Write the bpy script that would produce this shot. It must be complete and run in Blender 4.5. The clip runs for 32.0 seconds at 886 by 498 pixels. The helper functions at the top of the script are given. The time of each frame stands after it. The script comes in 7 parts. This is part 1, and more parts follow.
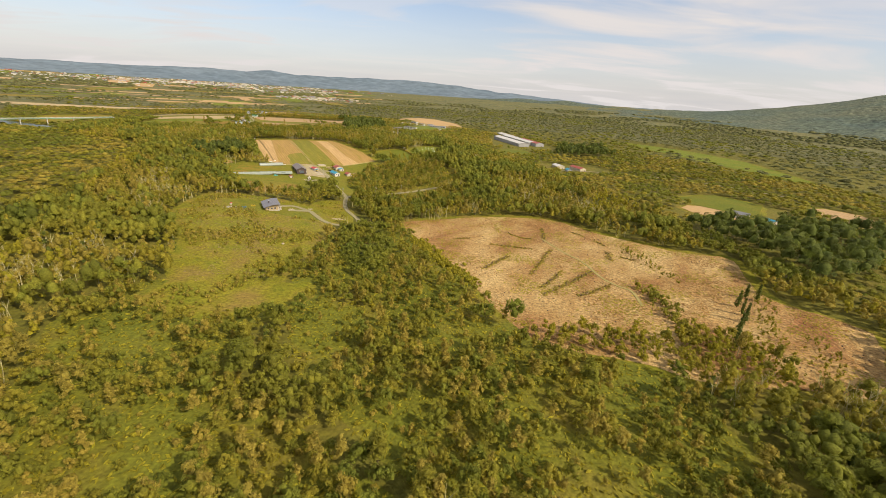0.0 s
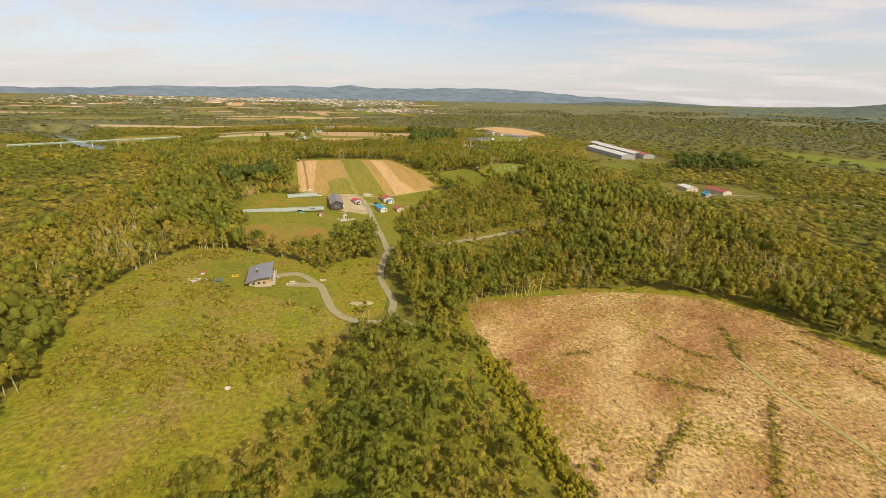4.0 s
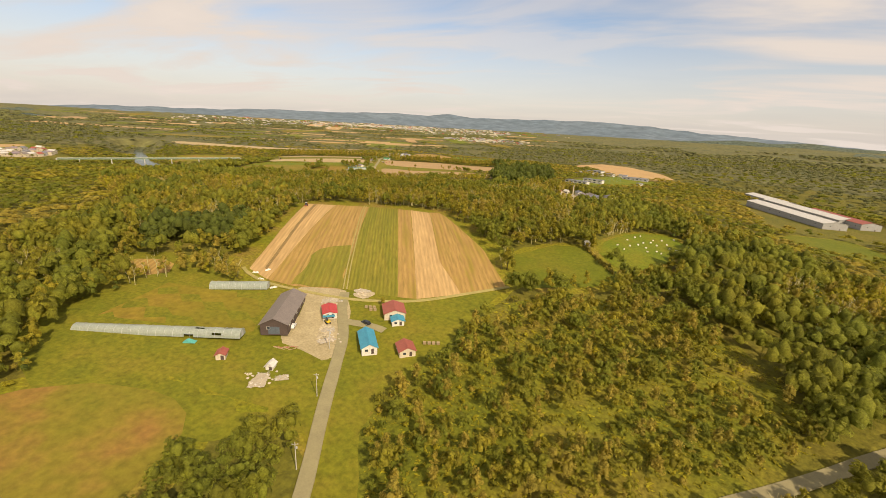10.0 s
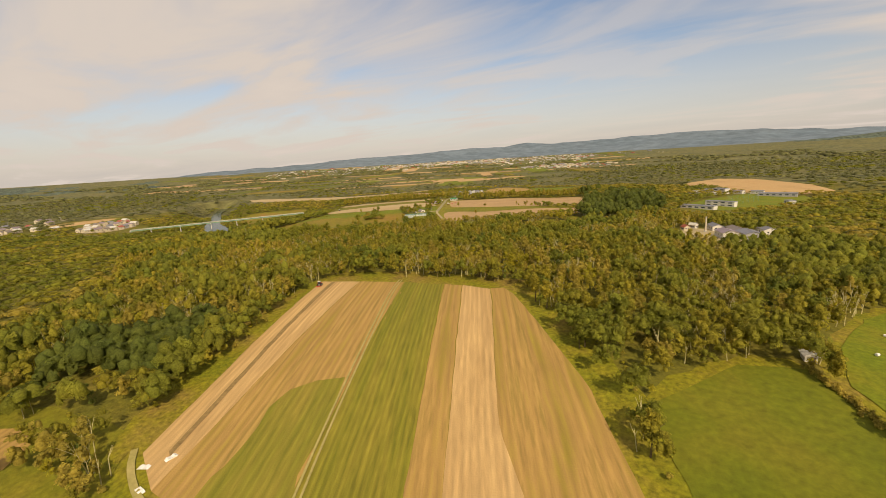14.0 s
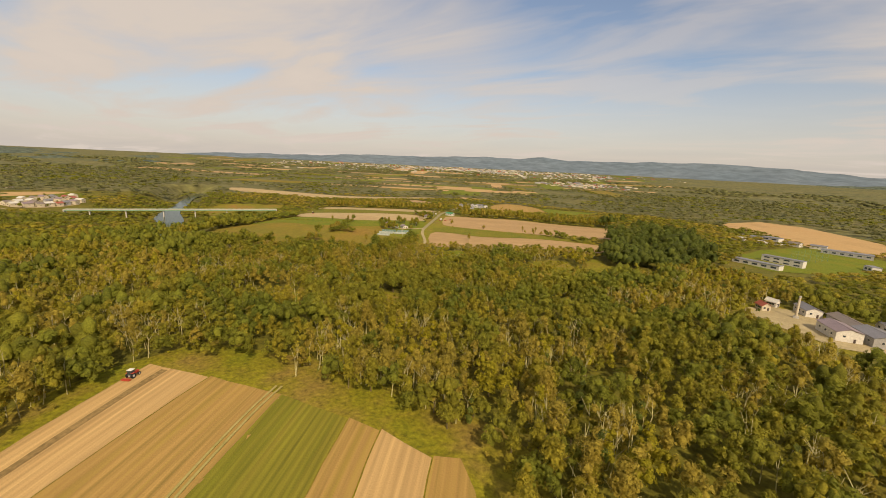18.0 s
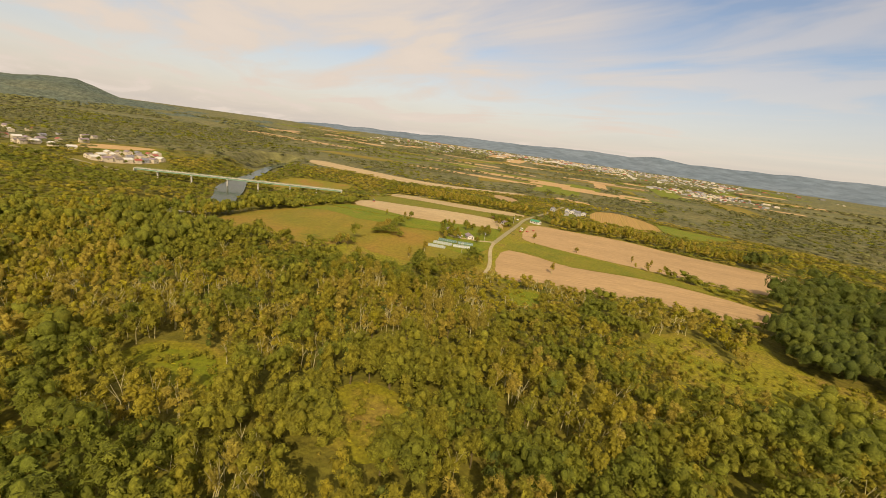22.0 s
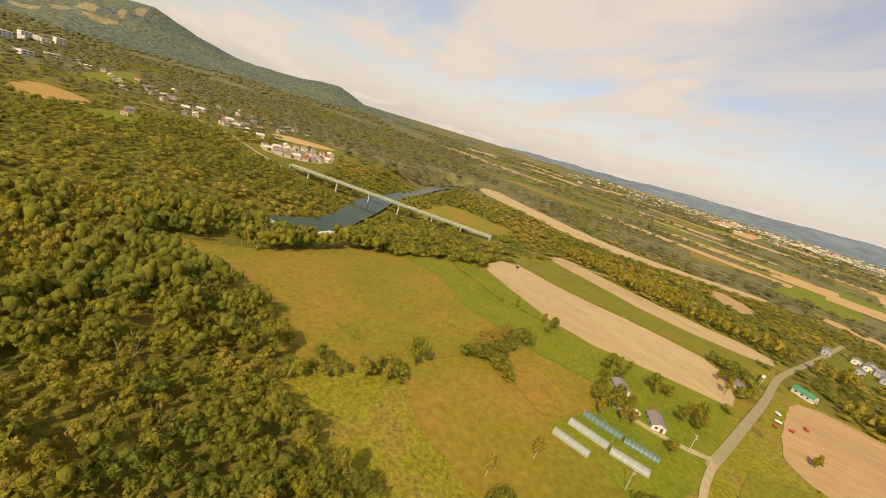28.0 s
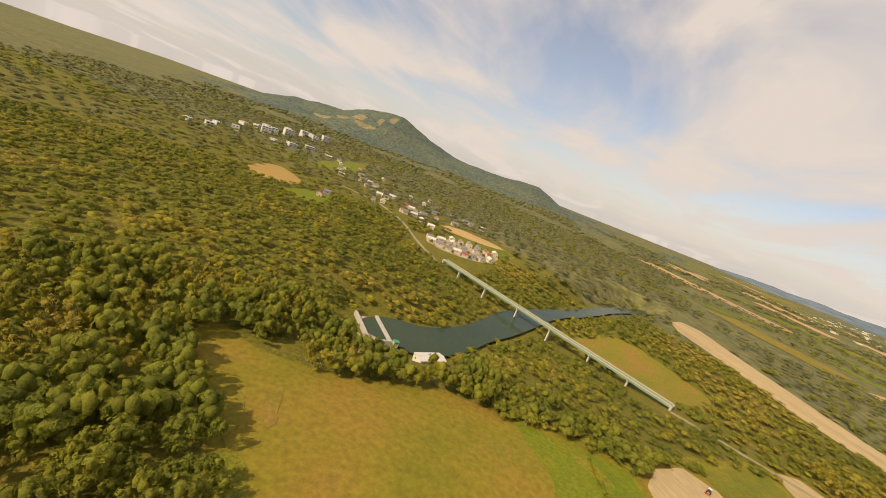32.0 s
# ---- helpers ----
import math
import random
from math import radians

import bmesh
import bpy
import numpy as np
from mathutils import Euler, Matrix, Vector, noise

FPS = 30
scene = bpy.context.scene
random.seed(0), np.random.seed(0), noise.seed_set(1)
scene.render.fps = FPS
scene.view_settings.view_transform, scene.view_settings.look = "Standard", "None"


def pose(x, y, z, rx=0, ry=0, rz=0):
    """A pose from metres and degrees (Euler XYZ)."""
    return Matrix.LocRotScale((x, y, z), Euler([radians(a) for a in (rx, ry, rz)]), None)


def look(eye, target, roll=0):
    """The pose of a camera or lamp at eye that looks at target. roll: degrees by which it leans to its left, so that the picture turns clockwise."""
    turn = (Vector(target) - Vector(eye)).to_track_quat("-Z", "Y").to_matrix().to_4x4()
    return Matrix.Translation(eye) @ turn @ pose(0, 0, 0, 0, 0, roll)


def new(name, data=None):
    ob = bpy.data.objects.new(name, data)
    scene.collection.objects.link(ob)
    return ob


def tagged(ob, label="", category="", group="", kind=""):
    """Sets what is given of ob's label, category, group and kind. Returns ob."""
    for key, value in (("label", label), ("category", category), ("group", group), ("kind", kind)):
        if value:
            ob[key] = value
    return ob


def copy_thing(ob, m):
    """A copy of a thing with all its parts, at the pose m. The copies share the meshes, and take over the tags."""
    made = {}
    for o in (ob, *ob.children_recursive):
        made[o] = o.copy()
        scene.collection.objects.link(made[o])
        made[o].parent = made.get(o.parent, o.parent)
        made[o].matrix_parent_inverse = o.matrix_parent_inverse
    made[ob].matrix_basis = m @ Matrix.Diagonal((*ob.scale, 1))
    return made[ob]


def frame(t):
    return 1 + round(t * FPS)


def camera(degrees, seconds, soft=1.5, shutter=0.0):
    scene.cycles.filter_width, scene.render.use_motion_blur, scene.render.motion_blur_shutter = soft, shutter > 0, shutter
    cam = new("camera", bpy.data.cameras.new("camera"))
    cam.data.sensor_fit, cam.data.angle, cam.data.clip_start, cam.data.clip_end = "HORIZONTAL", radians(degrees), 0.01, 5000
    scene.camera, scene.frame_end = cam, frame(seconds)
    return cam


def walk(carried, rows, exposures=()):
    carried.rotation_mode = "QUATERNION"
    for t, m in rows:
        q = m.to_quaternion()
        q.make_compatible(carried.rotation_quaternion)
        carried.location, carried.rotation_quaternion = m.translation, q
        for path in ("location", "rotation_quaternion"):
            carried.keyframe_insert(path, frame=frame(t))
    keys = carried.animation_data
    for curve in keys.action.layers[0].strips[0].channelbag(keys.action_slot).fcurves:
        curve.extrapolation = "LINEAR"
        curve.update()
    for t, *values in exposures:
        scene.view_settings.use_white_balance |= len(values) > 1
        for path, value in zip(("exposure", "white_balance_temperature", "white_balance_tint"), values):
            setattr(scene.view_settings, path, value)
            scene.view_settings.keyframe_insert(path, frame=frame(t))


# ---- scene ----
cam = camera(93.8, 32.0, 0.8)

PATH = [
    (0.0, pose(-0.00, 0.00, 90.36, 69.292, -3.541, -0.046)),
    (0.5, pose(-1.31, 19.77, 89.53, 69.168, -3.723, 2.356)),
    (1.0, pose(-2.29, 39.30, 88.76, 68.983, -3.910, 4.576)),
    (1.5, pose(-3.16, 58.35, 88.07, 69.082, -3.192, 5.952)),
    (2.0, pose(-4.27, 76.82, 87.47, 69.323, -2.356, 6.694)),
    (2.5, pose(-5.69, 94.72, 86.83, 69.652, 0.241, 6.518)),
    (3.0, pose(-7.06, 112.42, 86.06, 69.907, 1.124, 7.311)),
    (3.5, pose(-8.18, 130.06, 85.12, 70.154, -0.498, 8.744)),
    (5.5, pose(-13.23, 197.85, 80.87, 69.092, -0.201, 12.348)),
    (6.0, pose(-14.45, 214.47, 79.65, 68.996, -0.643, 14.785)),
    (6.5, pose(-15.91, 230.86, 78.72, 69.094, -1.262, 16.889)),
    (7.0, pose(-17.96, 247.16, 78.06, 69.787, -0.608, 17.944)),
    (7.5, pose(-20.99, 264.75, 78.11, 70.762, 0.116, 18.820)),
    (8.0, pose(-24.43, 283.40, 77.96, 71.674, -0.593, 20.229)),
    (8.5, pose(-28.19, 301.90, 77.64, 72.224, -2.598, 21.391)),
    (9.0, pose(-32.07, 319.47, 77.11, 72.587, -2.469, 21.219)),
    (9.5, pose(-35.85, 336.30, 76.67, 72.922, -2.450, 21.552)),
    (10.0, pose(-39.87, 352.78, 76.28, 73.388, -3.021, 22.960)),
    (10.5, pose(-43.87, 368.74, 76.05, 74.254, -2.565, 25.617)),
    (11.0, pose(-48.38, 383.77, 75.97, 75.131, -2.312, 28.075)),
    (11.5, pose(-53.61, 397.58, 76.24, 75.672, -0.054, 29.408)),
    (12.0, pose(-59.18, 410.73, 76.44, 76.116, 3.583, 29.891)),
    (12.5, pose(-64.41, 424.08, 76.25, 76.658, 4.711, 30.553)),
    (13.0, pose(-69.03, 437.77, 75.87, 77.175, 5.449, 31.252)),
    (13.5, pose(-73.19, 451.40, 75.72, 77.635, 5.077, 32.252)),
    (14.0, pose(-77.00, 464.39, 75.51, 77.819, 3.426, 33.420)),
    (14.5, pose(-80.96, 476.62, 75.18, 77.676, 2.935, 33.944)),
    (16.5, pose(-105.59, 532.54, 78.39, 78.685, 3.626, 34.599)),
    (17.0, pose(-111.08, 546.03, 78.59, 78.466, 2.805, 34.795)),
    (17.5, pose(-116.20, 559.59, 78.46, 78.298, -0.438, 35.280)),
    (18.0, pose(-121.19, 572.45, 78.06, 78.439, -2.667, 35.465)),
    (18.5, pose(-126.12, 584.37, 77.58, 78.682, -3.275, 35.910)),
    (19.0, pose(-131.03, 595.94, 77.15, 79.084, -4.322, 37.228)),
    (19.5, pose(-136.61, 607.15, 77.32, 79.341, -5.729, 39.038)),
    (20.0, pose(-143.76, 618.51, 78.86, 79.216, -5.928, 40.723)),
    (20.5, pose(-152.24, 631.08, 80.50, 78.568, -5.916, 42.715)),
    (21.0, pose(-161.26, 644.15, 81.98, 77.397, -6.765, 44.838)),
    (21.5, pose(-170.52, 657.16, 83.14, 76.308, -9.297, 47.288)),
    (22.0, pose(-179.91, 669.73, 83.88, 75.285, -7.714, 49.009)),
    (22.5, pose(-189.35, 681.88, 83.96, 74.343, -7.458, 51.449)),
    (23.0, pose(-198.97, 693.82, 83.90, 73.684, -7.175, 53.838)),
    (23.5, pose(-208.67, 705.64, 84.06, 73.225, -8.219, 56.520)),
    (24.0, pose(-218.76, 717.04, 84.40, 72.763, -11.510, 59.523)),
    (24.5, pose(-229.51, 727.77, 84.75, 72.859, -10.387, 61.381)),
    (25.0, pose(-240.52, 737.75, 85.27, 72.739, -8.384, 63.638)),
    (25.5, pose(-251.45, 747.20, 85.95, 72.568, -10.463, 66.948)),
    (27.5, pose(-298.11, 773.82, 91.48, 72.933, -14.778, 73.860)),
    (28.0, pose(-309.36, 778.64, 93.03, 73.408, -16.362, 76.782)),
    (28.5, pose(-320.78, 783.15, 94.57, 73.873, -18.414, 80.002)),
    (29.0, pose(-332.51, 787.44, 96.11, 74.273, -20.615, 83.071)),
    (29.5, pose(-344.00, 791.83, 97.66, 75.591, -18.758, 85.648)),
    (30.0, pose(-354.70, 796.47, 99.27, 76.576, -19.727, 89.549)),
    (30.5, pose(-364.62, 800.96, 100.94, 77.160, -21.387, 93.832)),
    (31.0, pose(-374.37, 805.01, 102.67, 77.339, -20.769, 97.578)),
    (31.5, pose(-383.73, 808.77, 104.37, 77.388, -20.004, 101.177)),
    (32.0, pose(-392.82, 812.26, 106.07, 77.236, -20.925, 104.826)),
]
walk(cam, PATH, [(0.0, 0.38, 6350, 14), (6.0, 0.38, 6550, 15), (9.0, 0.40, 7000, 16), (12.0, 0.16, 7250, 16), (18.0, 0.08, 7250, 16), (20.0, 0.14, 7300, 16), (24.0, 0.3, 7400, 16), (28.0, 0.30, 7350, 16), (32.0, 0.26, 7150, 16)])

# ---- light ----
SUN_TURN, SUN_HEIGHT = -53.0, 39.0
world = bpy.data.worlds.new("sky")
world.use_nodes = True
scene.world = world
wn, wl = world.node_tree.nodes, world.node_tree.links
wn.clear()


def wnode(kind, **values):
    n = wn.new(kind)
    for k, v in values.items():
        n.inputs[k].default_value = v
    return n


sky = wn.new("ShaderNodeTexSky")
sky.sky_type, sky.sun_disc = "NISHITA", False
sky.sun_elevation, sky.sun_rotation = radians(SUN_HEIGHT), radians(180 + SUN_TURN)
sky.air_density, sky.dust_density, sky.altitude = 1.0, 1.6, 200
clear = wnode("ShaderNodeBackground", Strength=0.115)
wl.new(sky.outputs[0], clear.inputs[0])
# thin high cloud, drawn out in bands that run to the horizon
coord = wn.new("ShaderNodeTexCoord")
split = wn.new("ShaderNodeSeparateXYZ")
wl.new(coord.outputs["Generated"], split.inputs[0])
up = wn.new("ShaderNodeMath")
up.operation = "MAXIMUM"
up.inputs[1].default_value = 0.0
wl.new(split.outputs[2], up.inputs[0])
up2 = wn.new("ShaderNodeMath")
up2.operation = "ADD"
up2.inputs[1].default_value = 0.10
wl.new(up.outputs[0], up2.inputs[0])
flat = []
for axis in (0, 1):
    d = wn.new("ShaderNodeMath")
    d.operation = "DIVIDE"
    wl.new(split.outputs[axis], d.inputs[0])
    wl.new(up2.outputs[0], d.inputs[1])
    flat.append(d)
join = wn.new("ShaderNodeCombineXYZ")
wl.new(flat[0].outputs[0], join.inputs[0])
wl.new(flat[1].outputs[0], join.inputs[1])
turn = wn.new("ShaderNodeMapping")
turn.inputs["Rotation"].default_value = (0, 0, radians(20))
turn.inputs["Scale"].default_value = (0.62, 1.2, 1)
wl.new(join.outputs[0], turn.inputs[0])
big = wnode("ShaderNodeTexNoise", Scale=0.9, Detail=5.0, Roughness=0.54, Distortion=0.5)
wl.new(turn.outputs[0], big.inputs["Vector"])
ramp = wn.new("ShaderNodeValToRGB")
ramp.color_ramp.elements[0].position, ramp.color_ramp.elements[1].position = 0.36, 0.60
ramp.color_ramp.elements[0].color = (0.24, 0.24, 0.24, 1)
ramp.color_ramp.elements[1].color = (1, 1, 1, 1)
wl.new(big.outputs[0], ramp.inputs[0])
# haze thickens towards the horizon
low = wn.new("ShaderNodeMapRange")
low.inputs["From Min"].default_value, low.inputs["From Max"].default_value = 0.0, 0.22
low.inputs["To Min"].default_value, low.inputs["To Max"].default_value = 0.85, 0.0
wl.new(split.outputs[2], low.inputs["Value"])
cover = wn.new("ShaderNodeMath")
cover.operation = "MAXIMUM"
# a wide blue gap in the cloud, high to the north
gap_dot = wn.new("ShaderNodeVectorMath")
gap_dot.operation = "DOT_PRODUCT"
gap_dot.inputs[1].default_value = (-0.14, 0.92, 0.36)
wl.new(coord.outputs["Generated"], gap_dot.inputs[0])
gap_of = wn.new("ShaderNodeMapRange")
gap_of.interpolation_type = "SMOOTHSTEP"
gap_of.inputs["From Min"].default_value, gap_of.inputs["From Max"].default_value = 0.90, 0.995
gap_of.inputs["To Min"].default_value, gap_of.inputs["To Max"].default_value = 0.0, 0.55
wl.new(gap_dot.outputs["Value"], gap_of.inputs["Value"])
thin = wn.new("ShaderNodeMath")
thin.operation, thin.use_clamp = "SUBTRACT", True
wl.new(ramp.outputs[0], thin.inputs[0])
wl.new(gap_of.outputs[0], thin.inputs[1])
wl.new(thin.outputs[0], cover.inputs[0])
wl.new(low.outputs[0], cover.inputs[1])
warm = wn.new("ShaderNodeMix")
warm.data_type = "RGBA"
warm.inputs["A"].default_value, warm.inputs["B"].default_value = (0.60, 0.60, 0.60, 1), (0.84, 0.78, 0.70, 1)
wl.new(big.outputs[0], warm.inputs["Factor"])
cloud = wnode("ShaderNodeBackground", Strength=0.80)
wl.new(warm.outputs["Result"], cloud.inputs[0])
both = wn.new("ShaderNodeMixShader")
wl.new(cover.outputs[0], both.inputs[0])
wl.new(clear.outputs[0], both.inputs[1])
wl.new(cloud.outputs[0], both.inputs[2])
wl.new(both.outputs[0], wn.new("ShaderNodeOutputWorld").inputs[0])

sun = new("sun", bpy.data.lights.new("sun", "SUN"))
sun.data.energy, sun.data.angle, sun.data.color = 3.8, radians(0.6), (1.0, 0.885, 0.665)
sun_to = Vector((math.sin(radians(SUN_TURN)) * math.cos(radians(SUN_HEIGHT)), math.cos(radians(SUN_TURN)) * math.cos(radians(SUN_HEIGHT)), -math.sin(radians(SUN_HEIGHT))))
sun.matrix_world = look((300, -300, 600), Vector((300, -300, 600)) + sun_to)


# ---- materials ----
def material(name, colours, scale=0.05, fine=1.5, rough=0.9, bump=0.0, bump_scale=2.0, metal=0.0, island=0.0, contrast=0.38, stretch=None, rows=None, spec=0.25, leafy=0.0, holes=0.0):
    """A surface of two or three colours mixed by coarse and fine noise in metres, with grain, bumps and, for fields, rows (direction in degrees, spacing, strength)."""
    m = bpy.data.materials.new(name)
    m.use_nodes = True
    n, k = m.node_tree.nodes, m.node_tree.links
    s = n["Principled BSDF"]
    s.inputs["Roughness"].default_value, s.inputs["Metallic"].default_value = rough, metal
    s.inputs["Specular IOR Level"].default_value = spec
    at = n.new("ShaderNodeNewGeometry").outputs["Position"]
    if stretch:
        mp = n.new("ShaderNodeMapping")
        mp.inputs["Rotation"].default_value = (0, 0, radians(-stretch[0]))
        k.new(at, mp.inputs[0])
        m2 = n.new("ShaderNodeMapping")
        m2.inputs["Scale"].default_value = (1 / stretch[1], 1, 1)
        k.new(mp.outputs[0], m2.inputs[0])
        where = m2.outputs[0]
    else:
        where = at

    def noise_of(scale_, detail, vec):
        t = n.new("ShaderNodeTexNoise")
        t.inputs["Scale"].default_value, t.inputs["Detail"].default_value, t.inputs["Roughness"].default_value = scale_, detail, 0.6
        k.new(vec, t.inputs["Vector"])
        return t.outputs[0]

    coarse, grain = noise_of(scale, 4, where), noise_of(fine, 3, where if rows else at)
    r = n.new("ShaderNodeValToRGB")
    e = r.color_ramp.elements
    e[0].position, e[1].position = 0.32, 0.68
    e[0].color, e[1].color = (*colours[0], 1), (*colours[-1], 1)
    if len(colours) > 2:
        x = e.new(0.5)
        x.color = (*colours[1], 1)
    k.new(coarse, r.inputs[0])
    out = r.outputs[0]
    value = n.new("ShaderNodeMapRange")
    value.inputs["From Min"].default_value, value.inputs["From Max"].default_value = 0.25, 0.75
    value.inputs["To Min"].default_value, value.inputs["To Max"].default_value = 1 - contrast, 1 + contrast
    k.new(grain, value.inputs["Value"])
    last = value.outputs[0]
    if island:
        ran = n.new("ShaderNodeNewGeometry").outputs["Random Per Island"]
        mr = n.new("ShaderNodeMapRange")
        mr.inputs["To Min"].default_value, mr.inputs["To Max"].default_value = 1 - island, 1 + island
        k.new(ran, mr.inputs["Value"])
        mul = n.new("ShaderNodeMath")
        mul.operation = "MULTIPLY"
        k.new(last, mul.inputs[0])
        k.new(mr.outputs[0], mul.inputs[1])
        last = mul.outputs[0]
    height = grain
    if rows:
        mp = n.new("ShaderNodeMapping")
        mp.inputs["Rotation"].default_value = (0, 0, radians(-rows[0]))
        k.new(at, mp.inputs[0])
        wave = n.new("ShaderNodeTexWave")
        wave.bands_direction = "Y"
        wave.inputs["Scale"].default_value = 0.314 / rows[1]
        wave.inputs["Distortion"].default_value, wave.inputs["Detail"].default_value = 1.2, 3.0
        wave.inputs["Detail Scale"].default_value = 0.4
        k.new(mp.outputs[0], wave.inputs["Vector"])
        mr = n.new("ShaderNodeMapRange")
        mr.inputs["To Min"].default_value, mr.inputs["To Max"].default_value = 1 - rows[2], 1 + rows[2]
        k.new(wave.outputs[1], mr.inputs["Value"])
        mul = n.new("ShaderNodeMath")
        mul.operation = "MULTIPLY"
        k.new(last, mul.inputs[0])
        k.new(mr.outputs[0], mul.inputs[1])
        last = mul.outputs[0]
    v = n.new("ShaderNodeVectorMath")
    v.operation = "SCALE"
    k.new(out, v.inputs[0])
    k.new(last, v.inputs["Scale"])
    k.new(v.outputs[0], s.inputs["Base Color"])
    if bump:
        b = n.new("ShaderNodeBump")
        b.inputs["Distance"].default_value, b.inputs["Strength"].default_value = bump, 1.0
        k.new(noise_of(bump_scale, 4, at), b.inputs["Height"])
        k.new(b.outputs[0], s.inputs["Normal"])
    if leafy:
        tr = n.new("ShaderNodeBsdfTranslucent")
        k.new(v.outputs[0], tr.inputs[0])
        mx = n.new("ShaderNodeMixShader")
        mx.inputs[0].default_value = leafy
        k.new(s.outputs[0], mx.inputs[1])
        k.new(tr.outputs[0], mx.inputs[2])
        k.new(mx.outputs[0], n["Material Output"].inputs[0])
        if holes:
            vo = n.new("ShaderNodeTexNoise")
            vo.inputs["Scale"].default_value, vo.inputs["Detail"].default_value = 2.6, 2.0
            k.new(at, vo.inputs["Vector"])
            cutoff = n.new("ShaderNodeMath")
            cutoff.operation = "GREATER_THAN"
            cutoff.inputs[1].default_value = holes
            k.new(vo.outputs[0], cutoff.inputs[0])
            gap_ = n.new("ShaderNodeBsdfTransparent")
            m3 = n.new("ShaderNodeMixShader")
            k.new(cutoff.outputs[0], m3.inputs[0])
            k.new(gap_.outputs[0], m3.inputs[1])
            k.new(mx.outputs[0], m3.inputs[2])
            k.new(m3.outputs[0], n["Material Output"].inputs[0])
    return m


M = {
    "ground": material("rough_grass", [(0.112, 0.122, 0.008), (0.150, 0.146, 0.011), (0.190, 0.146, 0.02)], 0.03, 0.8, bump=0.5, bump_scale=0.6, contrast=0.5),
    "forest_floor": material("forest_floor", [(0.112, 0.106, 0.012), (0.140, 0.124, 0.014), (0.165, 0.132, 0.02)], 0.04, 0.5, bump=0.8, bump_scale=0.4),
    "meadow": material("meadow_grass", [(0.160, 0.165, 0.0072), (0.205, 0.178, 0.0108), (0.225, 0.155, 0.03)], 0.05, 0.7, bump=0.4, bump_scale=0.8, contrast=0.5),
    "lawn": material("lawn", [(0.128, 0.135, 0.0086), (0.162, 0.155, 0.0098), (0.188, 0.158, 0.0142)], 0.06, 0.6, contrast=0.34, bump=0.12),
    "pasture": material("pasture", [(0.105, 0.125, 0.006), (0.13, 0.14, 0.007), (0.155, 0.145, 0.010)], 0.03, 0.5, contrast=0.25, bump=0.15),
    "olive": material("hay_field", [(0.168, 0.150, 0.011), (0.212, 0.160, 0.015), (0.252, 0.156, 0.024)], 0.02, 0.4, contrast=0.26, bump=0.12),
    "brown_olive": material("fallow_field", [(0.165, 0.158, 0.0125), (0.205, 0.160, 0.018), (0.275, 0.138, 0.036)], 0.03, 0.5, contrast=0.24, bump=0.12),
    "bright": material("bright_grass", [(0.112, 0.150, 0.0055), (0.145, 0.168, 0.0068), (0.180, 0.166, 0.0095)], 0.04, 0.6, contrast=0.3, bump=0.15),
    "clear": material("felled_ground", [(0.245, 0.100, 0.036), (0.375, 0.225, 0.075), (0.51, 0.355, 0.145)], 0.035, 0.7, contrast=0.55, bump=1.0, bump_scale=0.5, stretch=(60, 2.0)),
    "sand": material("tilled_soil", [(0.399, 0.255, 0.108), (0.462, 0.3, 0.13), (0.43, 0.265, 0.108)], 0.02, 0.5, contrast=0.12, bump=0.08),
    "road": material("asphalt", [(0.25, 0.215, 0.115), (0.30, 0.26, 0.135)], 0.3, 2.0, contrast=0.08, bump=0.01),
    "gravel": material("gravel", [(0.33, 0.265, 0.14), (0.42, 0.34, 0.19)], 0.15, 1.2, contrast=0.2, bump=0.04),
    "track": material("dirt_track", [(0.3, 0.26, 0.0806), (0.38, 0.31, 0.112)], 0.15, 1.0, contrast=0.16, bump=0.05),
    "bark": material("pale_bark", [(0.3, 0.26, 0.112), (0.48, 0.43, 0.205)], 0.8, 3.0),
    "bark_dark": material("grey_bark", [(0.1, 0.075, 0.031), (0.17, 0.13, 0.0558)], 0.8, 3.0),
    # woodland colour greyed and lightened to stand for haze over the plain
    "hazed_wood": material("far_woodland", [(0.112, 0.114, 0.044), (0.138, 0.130, 0.046), (0.165, 0.145, 0.048)], 0.008, 0.06, bump=6.0, bump_scale=0.05, contrast=0.5),
    # the blue is aerial haze, put into the base colour
    "haze_blue_hill": material("haze_blue_mountain", [(0.12, 0.16, 0.19), (0.15, 0.19, 0.22)], 0.002, 0.012, contrast=0.3, bump=12.0, bump_scale=0.006),
    # woods lightened towards blue: haze of distance mixed into the colours
    "hazed_green_hill": material("hazed_wooded_mountain", [(0.075, 0.102, 0.082), (0.098, 0.120, 0.080), (0.125, 0.134, 0.080)], 0.0022, 0.05, bump=20.0, bump_scale=0.03, contrast=0.7),
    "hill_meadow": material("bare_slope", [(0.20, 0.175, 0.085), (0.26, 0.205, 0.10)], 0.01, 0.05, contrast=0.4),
}

